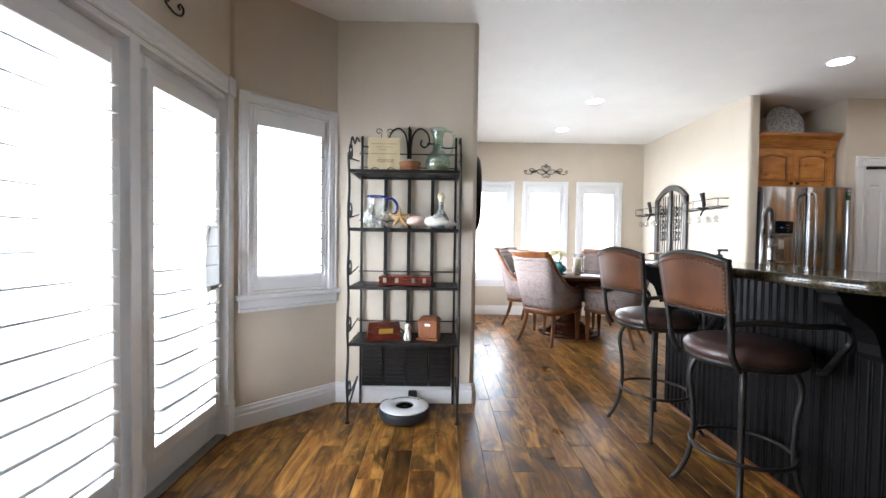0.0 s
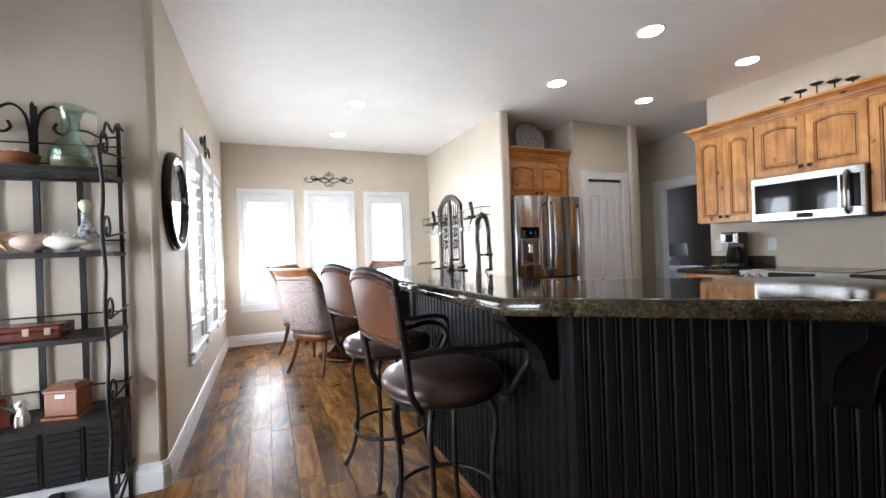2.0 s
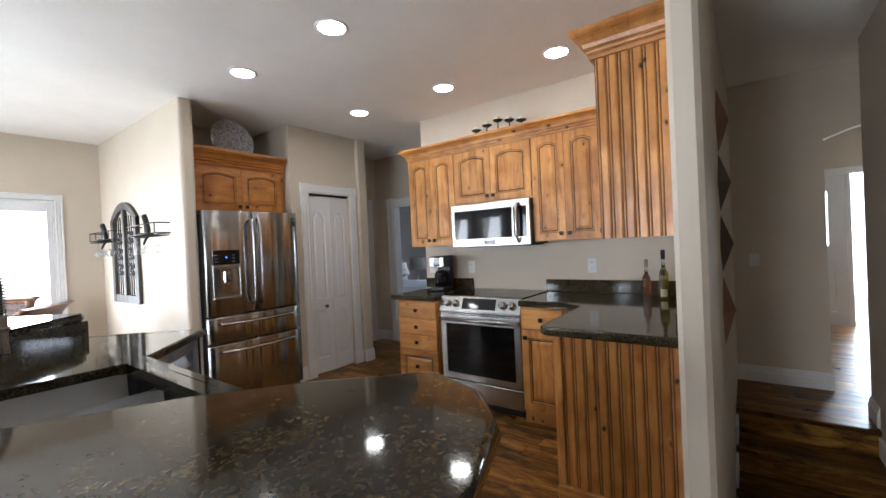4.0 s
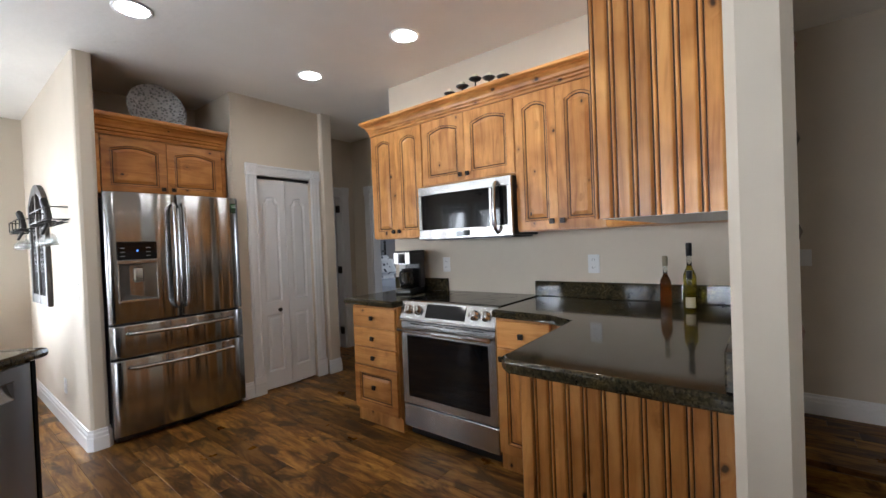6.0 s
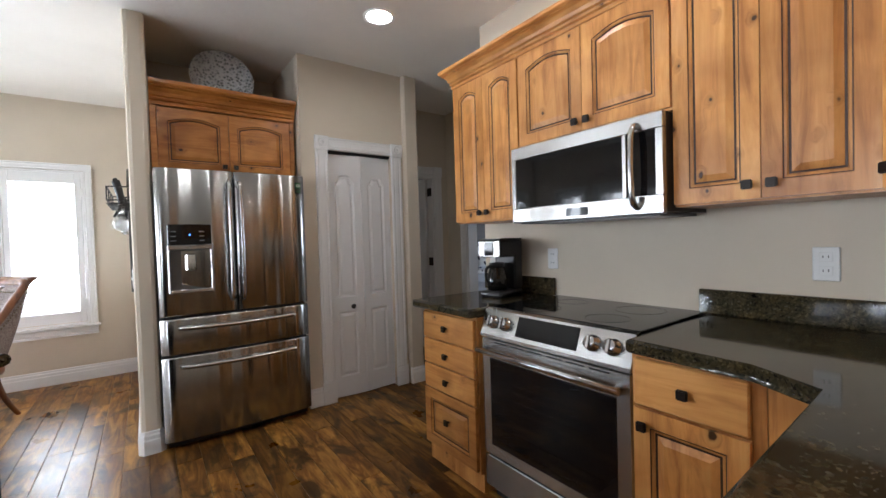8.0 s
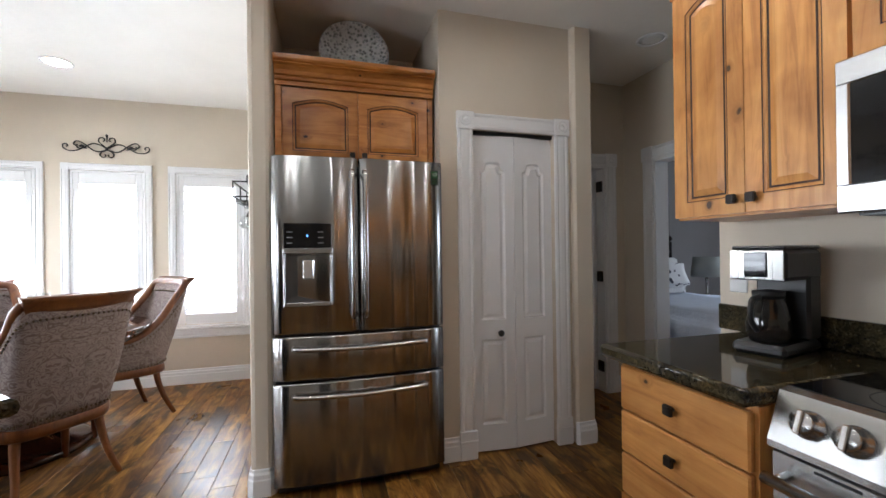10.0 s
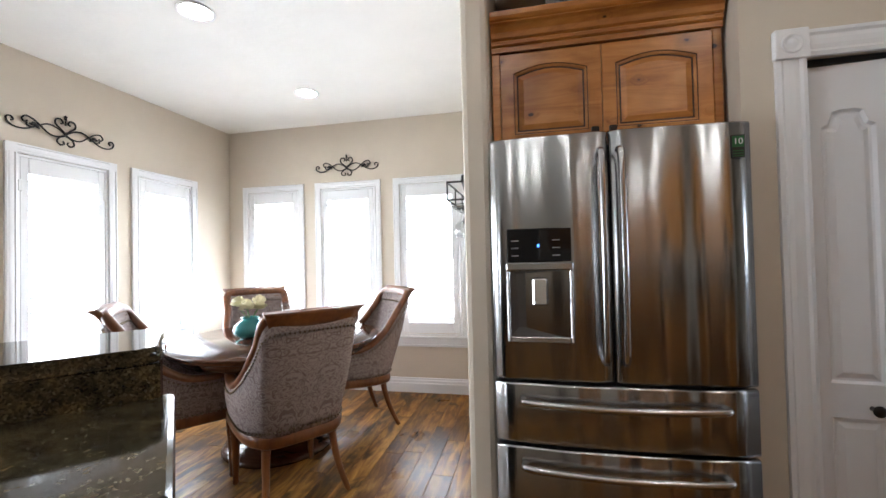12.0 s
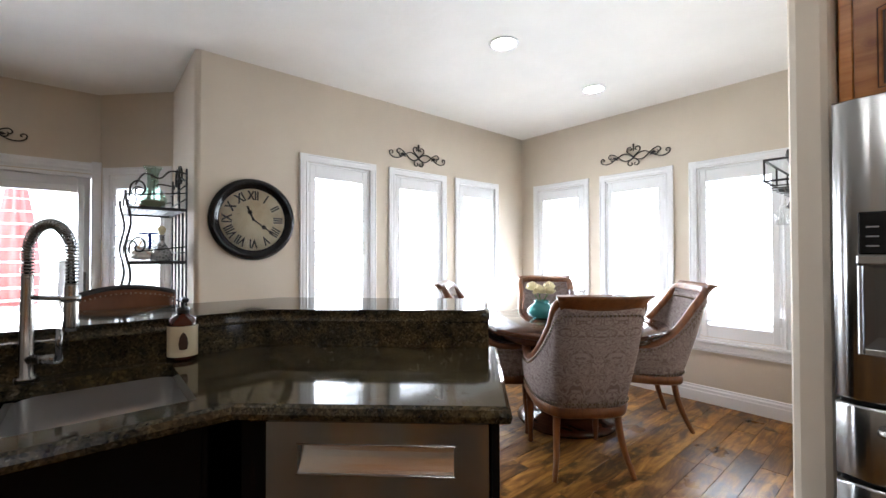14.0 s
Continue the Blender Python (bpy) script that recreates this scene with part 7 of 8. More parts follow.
# ---- bar stools ----
def bar_stool():
    st = thing("bar_stool", pose(0, 0, 0), "wrought iron swivel bar stool with brown leather seat and back", "stool", "bar stools")
    bm = bmesh.new()
    lathe(bm, [(0.0, 0.635), (0.215, 0.635), (0.228, 0.645), (0.228, 0.662), (0.215, 0.668), (0.0, 0.668)], 36)
    part("seat_ring", bm, iron, st)
    bm = bmesh.new()
    lathe(bm, [(0.0, 0.655), (0.222, 0.656), (0.236, 0.672), (0.238, 0.69), (0.226, 0.712), (0.18, 0.728), (0.10, 0.736), (0.0, 0.738)], 40)
    part("seat", bm, leather, st, "round dark brown leather seat")
    for k in range(4):
        an = radians(45 + 90 * k)
        c, s = math.cos(an), math.sin(an)
        prof = smooth_line([(0.13, 0, 0.64), (0.185, 0, 0.60), (0.205, 0, 0.52), (0.19, 0, 0.40), (0.185, 0, 0.27), (0.20, 0, 0.15), (0.235, 0, 0.05), (0.262, 0, 0.008)], 5)
        bm = bmesh.new()
        tube(bm, [(p.x * c, p.x * s, p.z) for p in prof], 0.0115, 8)
        lathe(bm, [(0.0, 0.0), (0.016, 0.0), (0.016, 0.008), (0.0, 0.012)], 10, pose(0.262 * c, 0.262 * s, 0))
        part("leg", bm, iron, st)
    bm = bmesh.new()
    tube(bm, [(0.198 * math.cos(a), 0.198 * math.sin(a), 0.235) for a in (2 * math.pi * i / 32 for i in range(32))], 0.009, 8, None, True)
    part("footrest", bm, iron, st)

    def bend(y, z):
        """The back's curve: x for a point of it."""
        return -0.215 - 0.16 * (z - 0.66) - 0.02 + 0.55 * y * y
    for s in (-1, 1):
        bm = bmesh.new()
        ys = lambda z: s * (0.165 + 0.06 * (z - 0.62))
        pts = [(bend(ys(z), z) + (0.03 if z < 0.68 else 0), ys(z), z) for z in (0.635, 0.70, 0.78, 0.86, 0.94, 1.02, 1.095)]
        tube(bm, smooth_line(pts, 3), 0.0125, 8, None, False, 1.0)
        part("back_post", bm, iron, st)
        bm = bmesh.new()
        tube(bm, smooth_line([(-0.232, s * 0.178, 0.835), (-0.13, s * 0.215, 0.845), (0.0, s * 0.262, 0.838), (0.11, s * 0.292, 0.842), (0.185, s * 0.29, 0.815), (0.20, s * 0.275, 0.765), (0.165, s * 0.262, 0.715), (0.13, s * 0.258, 0.672), (0.10, s * 0.262, 0.655), (0.085, s * 0.245, 0.655)], 5), [0.012] * 46, 8)
        part("arm", bm, iron, st, "curled iron arm")
    zs = [0.865 + 0.0215 * i for i in range(11)]
    yn = [-1 + 0.2 * i for i in range(11)]

    def edge_top(y):
        return 1.085 + 0.035 * (1 - y * y)

    def grid(off):
        rows = []
        for k in range(9):
            row = []
            for y in yn:
                z = 0.872 + (edge_top(y) - 0.872 - 0.012) * k / 8
                yy2 = y * (0.172 + 0.06 * (z - 0.62))
                row.append(Vector((bend(yy2, z) + off, yy2, z)))
            rows.append(row)
        return rows
    bm = bmesh.new()
    f, b = [[bm.verts.new(p) for p in r] for r in grid(0.012)], [[bm.verts.new(p) for p in r] for r in grid(-0.012)]
    for g in (f, b):
        for r0, r1 in zip(g, g[1:]):
            for i in range(10):
                bm.faces.new((r0[i], r0[i + 1], r1[i + 1], r1[i])).smooth = True
    for i in range(10):
        bm.faces.new((f[0][i], f[0][i + 1], b[0][i + 1], b[0][i]))
        bm.faces.new((f[-1][i], f[-1][i + 1], b[-1][i + 1], b[-1][i]))
    for k in range(8):
        for i in (0, 10):
            bm.faces.new((f[k][i], f[k + 1][i], b[k + 1][i], b[k][i]))
    part("backrest", bm, tan_leather, st, "tan leather back panel")
    gr = grid(0.0)
    bm = bmesh.new()
    tube(bm, [p + Vector((0, 0, 0.008)) for p in gr[-1]], 0.013, 8)
    tube(bm, [p - Vector((0, 0, 0.004)) for p in gr[0]], 0.011, 8)
    part("back_rail", bm, iron, st)
    bm = bmesh.new()
    for off in (0.0145, -0.0145):
        g = grid(off)
        loop = [p - Vector((0, 0, 0.018)) for p in g[-1]]
        studs(bm, loop, 0.005, 0.019)
        studs(bm, [p + Vector((0, 0, 0.014)) for p in g[0]], 0.005, 0.019)
        studs(bm, [r[0] + Vector((0, 0.016, 0)) for r in g], 0.005, 0.019)
        studs(bm, [r[-1] - Vector((0, 0.016, 0)) for r in g], 0.005, 0.019)
    part("nailheads", bm, nail, st, "row of dark nailheads")["kind"] = "stuff"
    return st


stool = bar_stool()
stool.matrix_basis = at(2.485, 2.325, 9)
copy_thing(stool, at(2.465, 3.045, 15))

# ---- baker's rack ----
RX0, RX1, RYF, RYB = 0.545, 1.225, 3.035, 3.345
rack = thing("bakers_rack", pose(0, 0, 0), "black wrought iron baker's rack with scrolled sides and four shelves", "shelf")
SH = [1.584, 1.223, 0.858, 0.504]
for z in SH:
    bm = bmesh.new()
    for q in ((RX0, RX1, RYF, RYF + 0.018), (RX0, RX1, RYB - 0.018, RYB), (RX0, RX0 + 0.016, RYF + 0.018, RYB - 0.018), (RX1 - 0.016, RX1, RYF + 0.018, RYB - 0.018)):
        box(bm, q[0], q[1], q[2], q[3], z - 0.020, z)
    sf = part("shelf", bm, iron, rack)
    for i in range(9):
        y = RYF + 0.030 + 0.0285 * i
        part("slat", bx(RX0 + 0.016, RX1 - 0.016, y, y + 0.021, z - 0.008, z - 0.001), iron, sf)
for i in range(5):
    x = RX0 + 0.008 + (RX1 - RX0 - 0.032) * i / 4
    w2 = 0.016 if i in (0, 4) else 0.024
    part("back_post", bx(x, x + w2, RYB + 0.001, RYB + 0.012, 0.0 if i in (0, 4) else 0.13, (1.862, 0, 1.915, 0, 1.862)[i] if i in (0, 2, 4) else 1.60), iron, rack)
for z in (1.28, 0.93, 0.585, 1.647, 1.741):
    bm = bmesh.new()
    tube(bm, [(RX0, RYB - 0.004, z), (RX1, RYB - 0.004, z)], 0.0045, 6)
    part("back_rail", bm, iron, rack)
bm = bmesh.new()
xm = (RX0 + RX1) / 2
for s in (-1, 1):
    tube(bm, [(xm + s * a, RYB + 0.004, 1.584 + (b - 1.566) * 1.17) for a, b in smooth2([(0.008, 1.64), (0.012, 1.75), (0.03, 1.82), (0.075, 1.852), (0.125, 1.825), (0.138, 1.772), (0.108, 1.742), (0.078, 1.760), (0.088, 1.786)])], 0.0065, 6)
    tube(bm, [(xm + s * a, RYB + 0.004, 1.584 + (b - 1.566) * 1.17) for a, b in smooth2([(0.12, 1.765), (0.20, 1.76), (0.25, 1.74), (0.33, 1.745)])], 0.0055, 6)
lathe(bm, [(0.006, 0), (0.010, 0.01), (0.0, 0.03)], 10, pose(xm, RYB + 0.006, 1.910))
part("crest", bm, iron, rack, "scrolled iron crest")
for x in (RX0 - 0.004, RX1 + 0.004):
    bm = bmesh.new()
    pts = [(RYF - 0.004, 0.004)]
    wav = []
    for i in range(41):
        z = 0.004 + (1.68 - 0.004) * i / 40
        wav.append((x, RYF - 0.006 + 0.014 * math.sin(z * 18), z))
    tube(bm, wav, 0.008, 8)
    lathe(bm, [(0.0, 0.0), (0.018, 0.0), (0.014, 0.010), (0.0, 0.014)], 10, pose(x, RYF + 0.0, 0.0))
    part("front_post", bm, iron, rack, "wavy iron front post")
    for z in (0.16, 0.57, 0.93, 1.29, 1.66):
        bm = bmesh.new()
        tube(bm, [(x, RYF + a, z + b) for a, b in smooth2([(0.0, -0.02), (0.006, 0.05), (0.035, 0.085), (0.07, 0.075), (0.082, 0.035), (0.065, 0.0), (0.038, 0.0), (0.03, 0.025), (0.045, 0.038)])], 0.0055, 6)
        tube(bm, [(x, RYF + 0.07, z + 0.0), (x, RYB, z + 0.03)], 0.0045, 6)
        part("scroll", bm, iron, rack)
    bm = bmesh.new()
    tube(bm, [(x, RYF, 0.075), (x, RYB, 0.19)], 0.007, 6)
    part("side_brace", bm, iron, rack)
    bm = bmesh.new()
    tube(bm, smooth_line([(x, RYF + 0.03, 1.72), (x, RYF + 0.08, 1.80), (x, RYF + 0.16, 1.775), (x, RYF + 0.22, 1.83), (x, RYB, 1.825)], 5), 0.006, 6)
    part("side_brace", bm, iron, rack)
for i in range(4):
    bm = bmesh.new()
    x0 = RX0 + 0.028 + (RX1 - RX0 - 0.05) * i / 4
    x1 = x0 + (RX1 - RX0 - 0.05) / 4 - 0.010
    box(bm, x0, x1, RYB - 0.006, RYB + 0.004, 0.128, 0.48)
    for k in range(11):
        z = 0.142 + 0.030 * k
        box(bm, x0 + 0.012, x1 - 0.012, RYB - 0.014, RYB - 0.006, z, z + 0.022, pose(0, 0, 0))
    part("louver_panel", bm, black_plastic, rack, "black louvred lower panel")

# things on the rack
print_ink, _t, _b = material("script_ink", (0.30, 0.18, 0.07), 0.7)
parch, _t, _b = material("parchment", (0.62, 0.52, 0.32), 0.7)
sign = thing("plaque", pose(0.735, 3.16, SH[0] + 0.012, -10), "cream parchment plaque with brown script lettering", "plaque")
part("board", cbx(-0.102, 0.102, -0.006, 0.006, 0.0, 0.222, r=0.002), parch, sign)
rn = random.Random(9)
bm = bmesh.new()
for k, (z, a, b2, h) in enumerate(((0.180, -0.08, 0.08, 0.008), (0.158, -0.05, 0.055, 0.007), (0.140, -0.03, 0.02, 0.006), (0.112, -0.085, 0.085, 0.009), (0.030, -0.07, -0.02, 0.004))):
    x = a
    while x < b2:
        w2 = rn.uniform(0.008, 0.022)
        box(bm, x, min(x + w2, b2), -0.0068, -0.0062, z - h * 0.25, z + h * 0.25)
        x += w2 + 0.005
part("script", bm, print_ink, sign, "fine brown lettering")
number("dance", 0.048, pose(0.012, -0.0066, 0.068, 90), print_ink, sign, "word")
easel = thing("easel", pose(0.735, 3.15, SH[0]), "small scrolled wire easel", "easel")
bm = bmesh.new()
for s in (-1, 1):
    tube(bm, [(s * (0.02 + a), -0.02, b) for a, b in smooth2([(0.0, 0.004), (0.02, 0.025), (0.05, 0.02), (0.06, 0.004), (0.045, -0.0), (0.035, 0.01)])], 0.003, 6)
    tube(bm, [(s * 0.05, -0.02, 0.006), (s * 0.03, 0.07, 0.004), (s * 0.02, 0.05, 0.265)], 0.003, 6)
    tube(bm, [(s * (0.008 + a), 0.048, 0.262 + b) for a, b in scroll((0.03, 0.01), 0.022, 3.1, 1.0, -1)], 0.003, 6)
part("wire", bm, iron, easel)
basket_mat = knotty_wood("wicker", 0, (0.16, 0.06, 0.02), (0.30, 0.12, 0.045), (0.40, 0.18, 0.07), 0.6, False, 8.0)
basket = thing("basket", pose(0.905, 3.17, SH[0]), "small round wicker basket with white shells", "basket")
for i in range(7):
    bm = bmesh.new()
    r = 0.052 + 0.012 * i / 6
    tube(bm, [((r + 0.003 * (k % 2)) * math.cos(a), (r + 0.003 * (k % 2)) * math.sin(a), 0.006 + 0.0095 * i) for k, a in enumerate(2 * math.pi * j / 28 for j in range(28))], 0.0058, 6, None, True)
    part("coil", bm, basket_mat, basket)
shell_mat, _t, _b = material("shell_white", (0.72, 0.68, 0.62), 0.4)
heap = tagged(part("shell_heap", bmesh.new(), shell_mat), "white seashells heaped in the basket", "shells", kind="stuff")
bm = bmesh.new()
for i in range(26):
    a, r = rn.uniform(0, 6.28), rn.uniform(0, 0.045)
    lathe(bm, [(0.0, -0.008), (0.011, -0.002), (0.008, 0.006), (0.0, 0.010)], 7, pose(0.905 + r * math.cos(a), 3.17 + r * math.sin(a), SH[0] + 0.066 + (0.045 - r) * 0.3 + rn.uniform(0, 0.006), rn.uniform(0, 180), rn.uniform(0, 180), 0))
bm.to_mesh(heap.data)
bm.free()
green_glass = thin_glass("pale_green_glass", (0.80, 0.90, 0.85), 0.16)
ewer = thing("glass_ewer", pose(1.085, 3.17, SH[0]) @ Matrix.Scale(1.17, 4), "pale green glass jug with a ruffled neck", "jug")
bm = bmesh.new()
lathe(bm, [(0.0, 0.001), (0.045, 0.001), (0.068, 0.03), (0.070, 0.06), (0.055, 0.10), (0.030, 0.125), (0.027, 0.19), (0.036, 0.225), (0.050, 0.245), (0.048, 0.246), (0.033, 0.224), (0.024, 0.19), (0.027, 0.125), (0.052, 0.098), (0.066, 0.06), (0.0, 0.008)], 26)
part("body", bm, green_glass, ewer)
bm = bmesh.new()
tube(bm, smooth_line([(0.045, 0, 0.235), (0.085, 0, 0.22), (0.085, 0, 0.15), (0.06, 0, 0.09)], 5), 0.007, 8)
part("handle", bm, green_glass, ewer)
bm = bmesh.new()
lathe(bm, [(0.0, 0.010), (0.060, 0.022), (0.062, 0.045), (0.0, 0.05)], 18)
part("contents", bm, cork, ewer, "tan pebbles inside")
blue_rim, _t, _b = material("cobalt_glass", (0.01, 0.02, 0.20), 0.06)
pitcher = thing("glass_pitcher", pose(0.690, 3.18, SH[1]), "clear glass pitcher of shells with a cobalt rim", "pitcher")
bm = bmesh.new()
lathe(bm, [(0.0, 0.001), (0.06, 0.001), (0.092, 0.03), (0.098, 0.065), (0.082, 0.11), (0.052, 0.145), (0.056, 0.185), (0.064, 0.205), (0.061, 0.205), (0.053, 0.185), (0.049, 0.145), (0.078, 0.11), (0.094, 0.065), (0.0, 0.008)], 28)
part("body", bm, clear_ware, pitcher)
bm = bmesh.new()
tube(bm, [(0.0625 * math.cos(a), 0.0625 * math.sin(a), 0.206) for a in (2 * math.pi * i / 28 for i in range(28))], 0.0055, 6, None, True)
part("rim", bm, blue_rim, pitcher, "cobalt blue rim")
bm = bmesh.new()
tube(bm, smooth_line([(0.058, 0, 0.185), (0.10, 0, 0.195), (0.135, 0, 0.15), (0.125, 0, 0.10), (0.088, 0, 0.09)], 5), 0.009, 8)
part("handle", bm, blue_rim, pitcher, "cobalt blue handle")
heap2 = tagged(part("shell_filling", bmesh.new(), shell_mat), "mixed seashells filling the glass pitcher", "shells", kind="stuff")
bm = bmesh.new()
for i in range(60):
    a, r, z = rn.uniform(0, 6.28), rn.uniform(0, 0.075), rn.uniform(0.015, 0.10)
    lathe(bm, [(0.0, -0.010), (0.014, -0.002), (0.010, 0.007), (0.0, 0.012)], 7, pose(0.690 + r * math.cos(a), 3.18 + r * math.sin(a), SH[1] + z, rn.uniform(0, 180), rn.uniform(0, 180), 0))
bm.to_mesh(heap2.data)
bm.free()
star_mat, stt, stb = material("starfish_tan", (0.48, 0.30, 0.12), 0.75)
star = thing("starfish", pose(0.850, 3.10, SH[1] + 0.070, 68, 0, 8), "dried tan starfish leaning on the shells", "starfish")
bm = bmesh.new()
ctr_t, ctr_b = bm.verts.new((0, 0, 0.016)), bm.verts.new((0, 0, -0.008))
rim = []
for i in range(10):
    an = math.pi / 2 + math.pi * i / 5
    r = 0.092 if i % 2 == 0 else 0.026
    rim.append(bm.verts.new((r * math.cos(an), r * math.sin(an), 0)))
for i in range(10):
    bm.faces.new((rim[i], rim[(i + 1) % 10], ctr_t))
    bm.faces.new((rim[(i + 1) % 10], rim[i], ctr_b))
bmesh.ops.subdivide_edges(bm, edges=bm.edges[:], cuts=1, use_grid_fill=True, smooth=0.5)
part("body", bm, star_mat, star)
pink, _t, _b = material("shell_pink", (0.66, 0.48, 0.40), 0.35)


def sea_shell(x, y, z, s, mat, label, rot=0):
    c = thing("seashell", pose(x, y, z, 0, 0, rot), label, "seashell", "shells on the rack")
    bm = bmesh.new()
    rings = []
    for i in range(15):
        u = i / 14
        r = s * (0.10 + 0.9 * math.sin(math.pi * min(u * 0.95 + 0.04, 1)) ** 0.8) * (0.55 + 0.45 * (1 - u))
        cx = (u - 0.5) * s * 2.6
        rings.append([Vector((cx, r * math.cos(a) * (1 + 0.10 * math.sin(5 * a + i)), s * 0.75 + r * 0.75 * math.sin(a))) for a in (2 * math.pi * k / 14 for k in range(14))])
    bridge_rings(bm, rings)
    part("body", bm, mat, c)
    bm = bmesh.new()
    for k in range(5):
        lathe(bm, [(s * 0.16, 0), (s * 0.07, s * 0.16), (0.0, s * 0.30)], 7, pose((k - 2.6) * s * 0.42, -s * 0.15, s * 1.30 - abs(k - 2) * s * 0.10, -15 + 8 * k, (k - 2) * 14))
    part("spines", bm, mat, c)
    return c


sea_shell(0.970, 3.13, SH[1], 0.062, pink, "pink and white conch shell", 25)
sea_shell(1.085, 3.09, SH[1], 0.060, shell_mat, "large white sea shell", -12)
sea_shell(1.170, 3.12, SH[1], 0.040, shell_mat, "small white sea shell", 30)
deco = thing("decanter", pose(1.110, 3.22, SH[1]), "clear glass decanter filled with shells", "decanter")
bm = bmesh.new()
lathe(bm, [(0.0, 0.001), (0.062, 0.001), (0.066, 0.02), (0.052, 0.07), (0.026, 0.115), (0.017, 0.13), (0.016, 0.175), (0.020, 0.18), (0.0, 0.182)], 24)
part("body", bm, plate_glass, deco)
bm = bmesh.new()
lathe(bm, [(0.012, 0.182), (0.014, 0.19), (0.024, 0.205), (0.026, 0.225), (0.014, 0.24), (0.0, 0.242)], 10)
part("stopper", bm, petal, deco, "cream shell-shaped stopper")
red_wood = knotty_wood("red_box_wood", 0, (0.05, 0.010, 0.007), (0.11, 0.022, 0.014), (0.16, 0.04, 0.022), 0.25, False)
case = thing("wooden_case", pose(0.885, 3.17, SH[2]), "long dark red wooden case with brass catches", "box")
part("body", cbx(-0.165, 0.165, -0.075, 0.075, 0.0, 0.036, r=0.004), red_wood, case)
part("lid", cbx(-0.166, 0.166, -0.076, 0.076, 0.037, 0.060, r=0.005), red_wood, case)
brass, _t, _b = material("pale_brass", (0.62, 0.56, 0.42), 0.3, 0.8)
for x in (-0.125, -0.05, 0.055, 0.125):
    part("catch", cbx(x - 0.011, x + 0.011, -0.081, -0.075, 0.020, 0.050, r=0.002), brass, case, "pale brass catch")
red_box = thing("wooden_box", pose(0.745, 3.16, SH[3], 0, 0, 14), "dark red wooden box with a brass plate", "box")
bm = bmesh.new()
bridge_rings(bm, [[Vector((x * k, y * k2, z)) for x, y in ((-0.11, -0.055), (0.11, -0.055), (0.11, 0.055), (-0.11, 0.055))] for z, k, k2 in ((0.0, 1.0, 1.0), (0.01, 1.0, 1.0), (0.085, 0.92, 0.9), (0.11, 0.90, 0.7), (0.115, 0.86, 0.6))], True, True, False)
part("body", bm, red_wood, red_box)
gold, _t, _b = material("gold_plate", (0.55, 0.38, 0.08), 0.35, 0.7)
part("plate", bx(-0.035, 0.055, -0.0575, -0.053, 0.045, 0.075), gold, red_box, "gold name plate")
bm = bmesh.new()
chamfer_box(bm, -0.006, 0.006, -0.006, 0.006, -0.08, 0.08, 0.002, pose(0.10, -0.060, 0.075, 0, -50, 0))
part("clasp_arm", bm, nickel, red_box)
tan_box_mat = knotty_wood("tan_box_wood", 2, (0.11, 0.035, 0.012), (0.20, 0.07, 0.024), (0.27, 0.11, 0.04), 0.3, False)
box2 = thing("wooden_chest", pose(1.045, 3.17, SH[3], 0, 0, -14), "small brown wooden chest with a sloping lid", "box")
part("plinth", cbx(-0.072, 0.072, -0.060, 0.060, 0.0, 0.014, r=0.003), tan_box_mat, box2)
part("body", cbx(-0.062, 0.062, -0.050, 0.050, 0.015, 0.115, r=0.003), tan_box_mat, box2)
bm = bmesh.new()
bridge_rings(bm, [[Vector((x * k, y * k, z)) for x, y in ((-0.066, -0.054), (0.066, -0.054), (0.066, 0.054), (-0.066, 0.054))] for z, k in ((0.116, 1.0), (0.126, 1.0), (0.146, 0.72), (0.148, 0.70))], True, True, False)
part("lid", bm, tan_box_mat, box2)
part("plate", bx(-0.018, 0.018, -0.0525, -0.0505, 0.092, 0.108), white_plastic, box2, "small white plate")
dog = thing("dog_figurine", pose(0.905, 3.13, SH[3], 0, 0, 0), "small white and brown ceramic dog figurine", "figurine")
bm = bmesh.new()
rings = []
for u, r, dx in ((0, 0.022, 0), (0.012, 0.026, 0), (0.035, 0.024, 0.001), (0.055, 0.018, 0.0), (0.068, 0.013, -0.001), (0.078, 0.017, -0.003), (0.092, 0.018, -0.004), (0.104, 0.011, -0.003), (0.108, 0.003, -0.003)):
    rings.append([Vector((r * math.cos(a), dx + r * 0.9 * math.sin(a), u)) for a in (2 * math.pi * k / 12 for k in range(12))])
bridge_rings(bm, rings)
lathe(bm, [(0.0, -0.012), (0.008, -0.008), (0.008, 0.006), (0.0, 0.012)], 8, pose(0, -0.020, 0.086, 90))
for s in (-1, 1):
    lathe(bm, [(0.0, -0.014), (0.006, -0.006), (0.005, 0.008), (0.0, 0.012)], 7, pose(s * 0.018, -0.002, 0.085))
    lathe(bm, [(0.007, 0.0), (0.006, 0.04), (0.0, 0.045)], 7, pose(s * 0.010, -0.020, 0.0))
part("body", bm, shell_mat, dog)
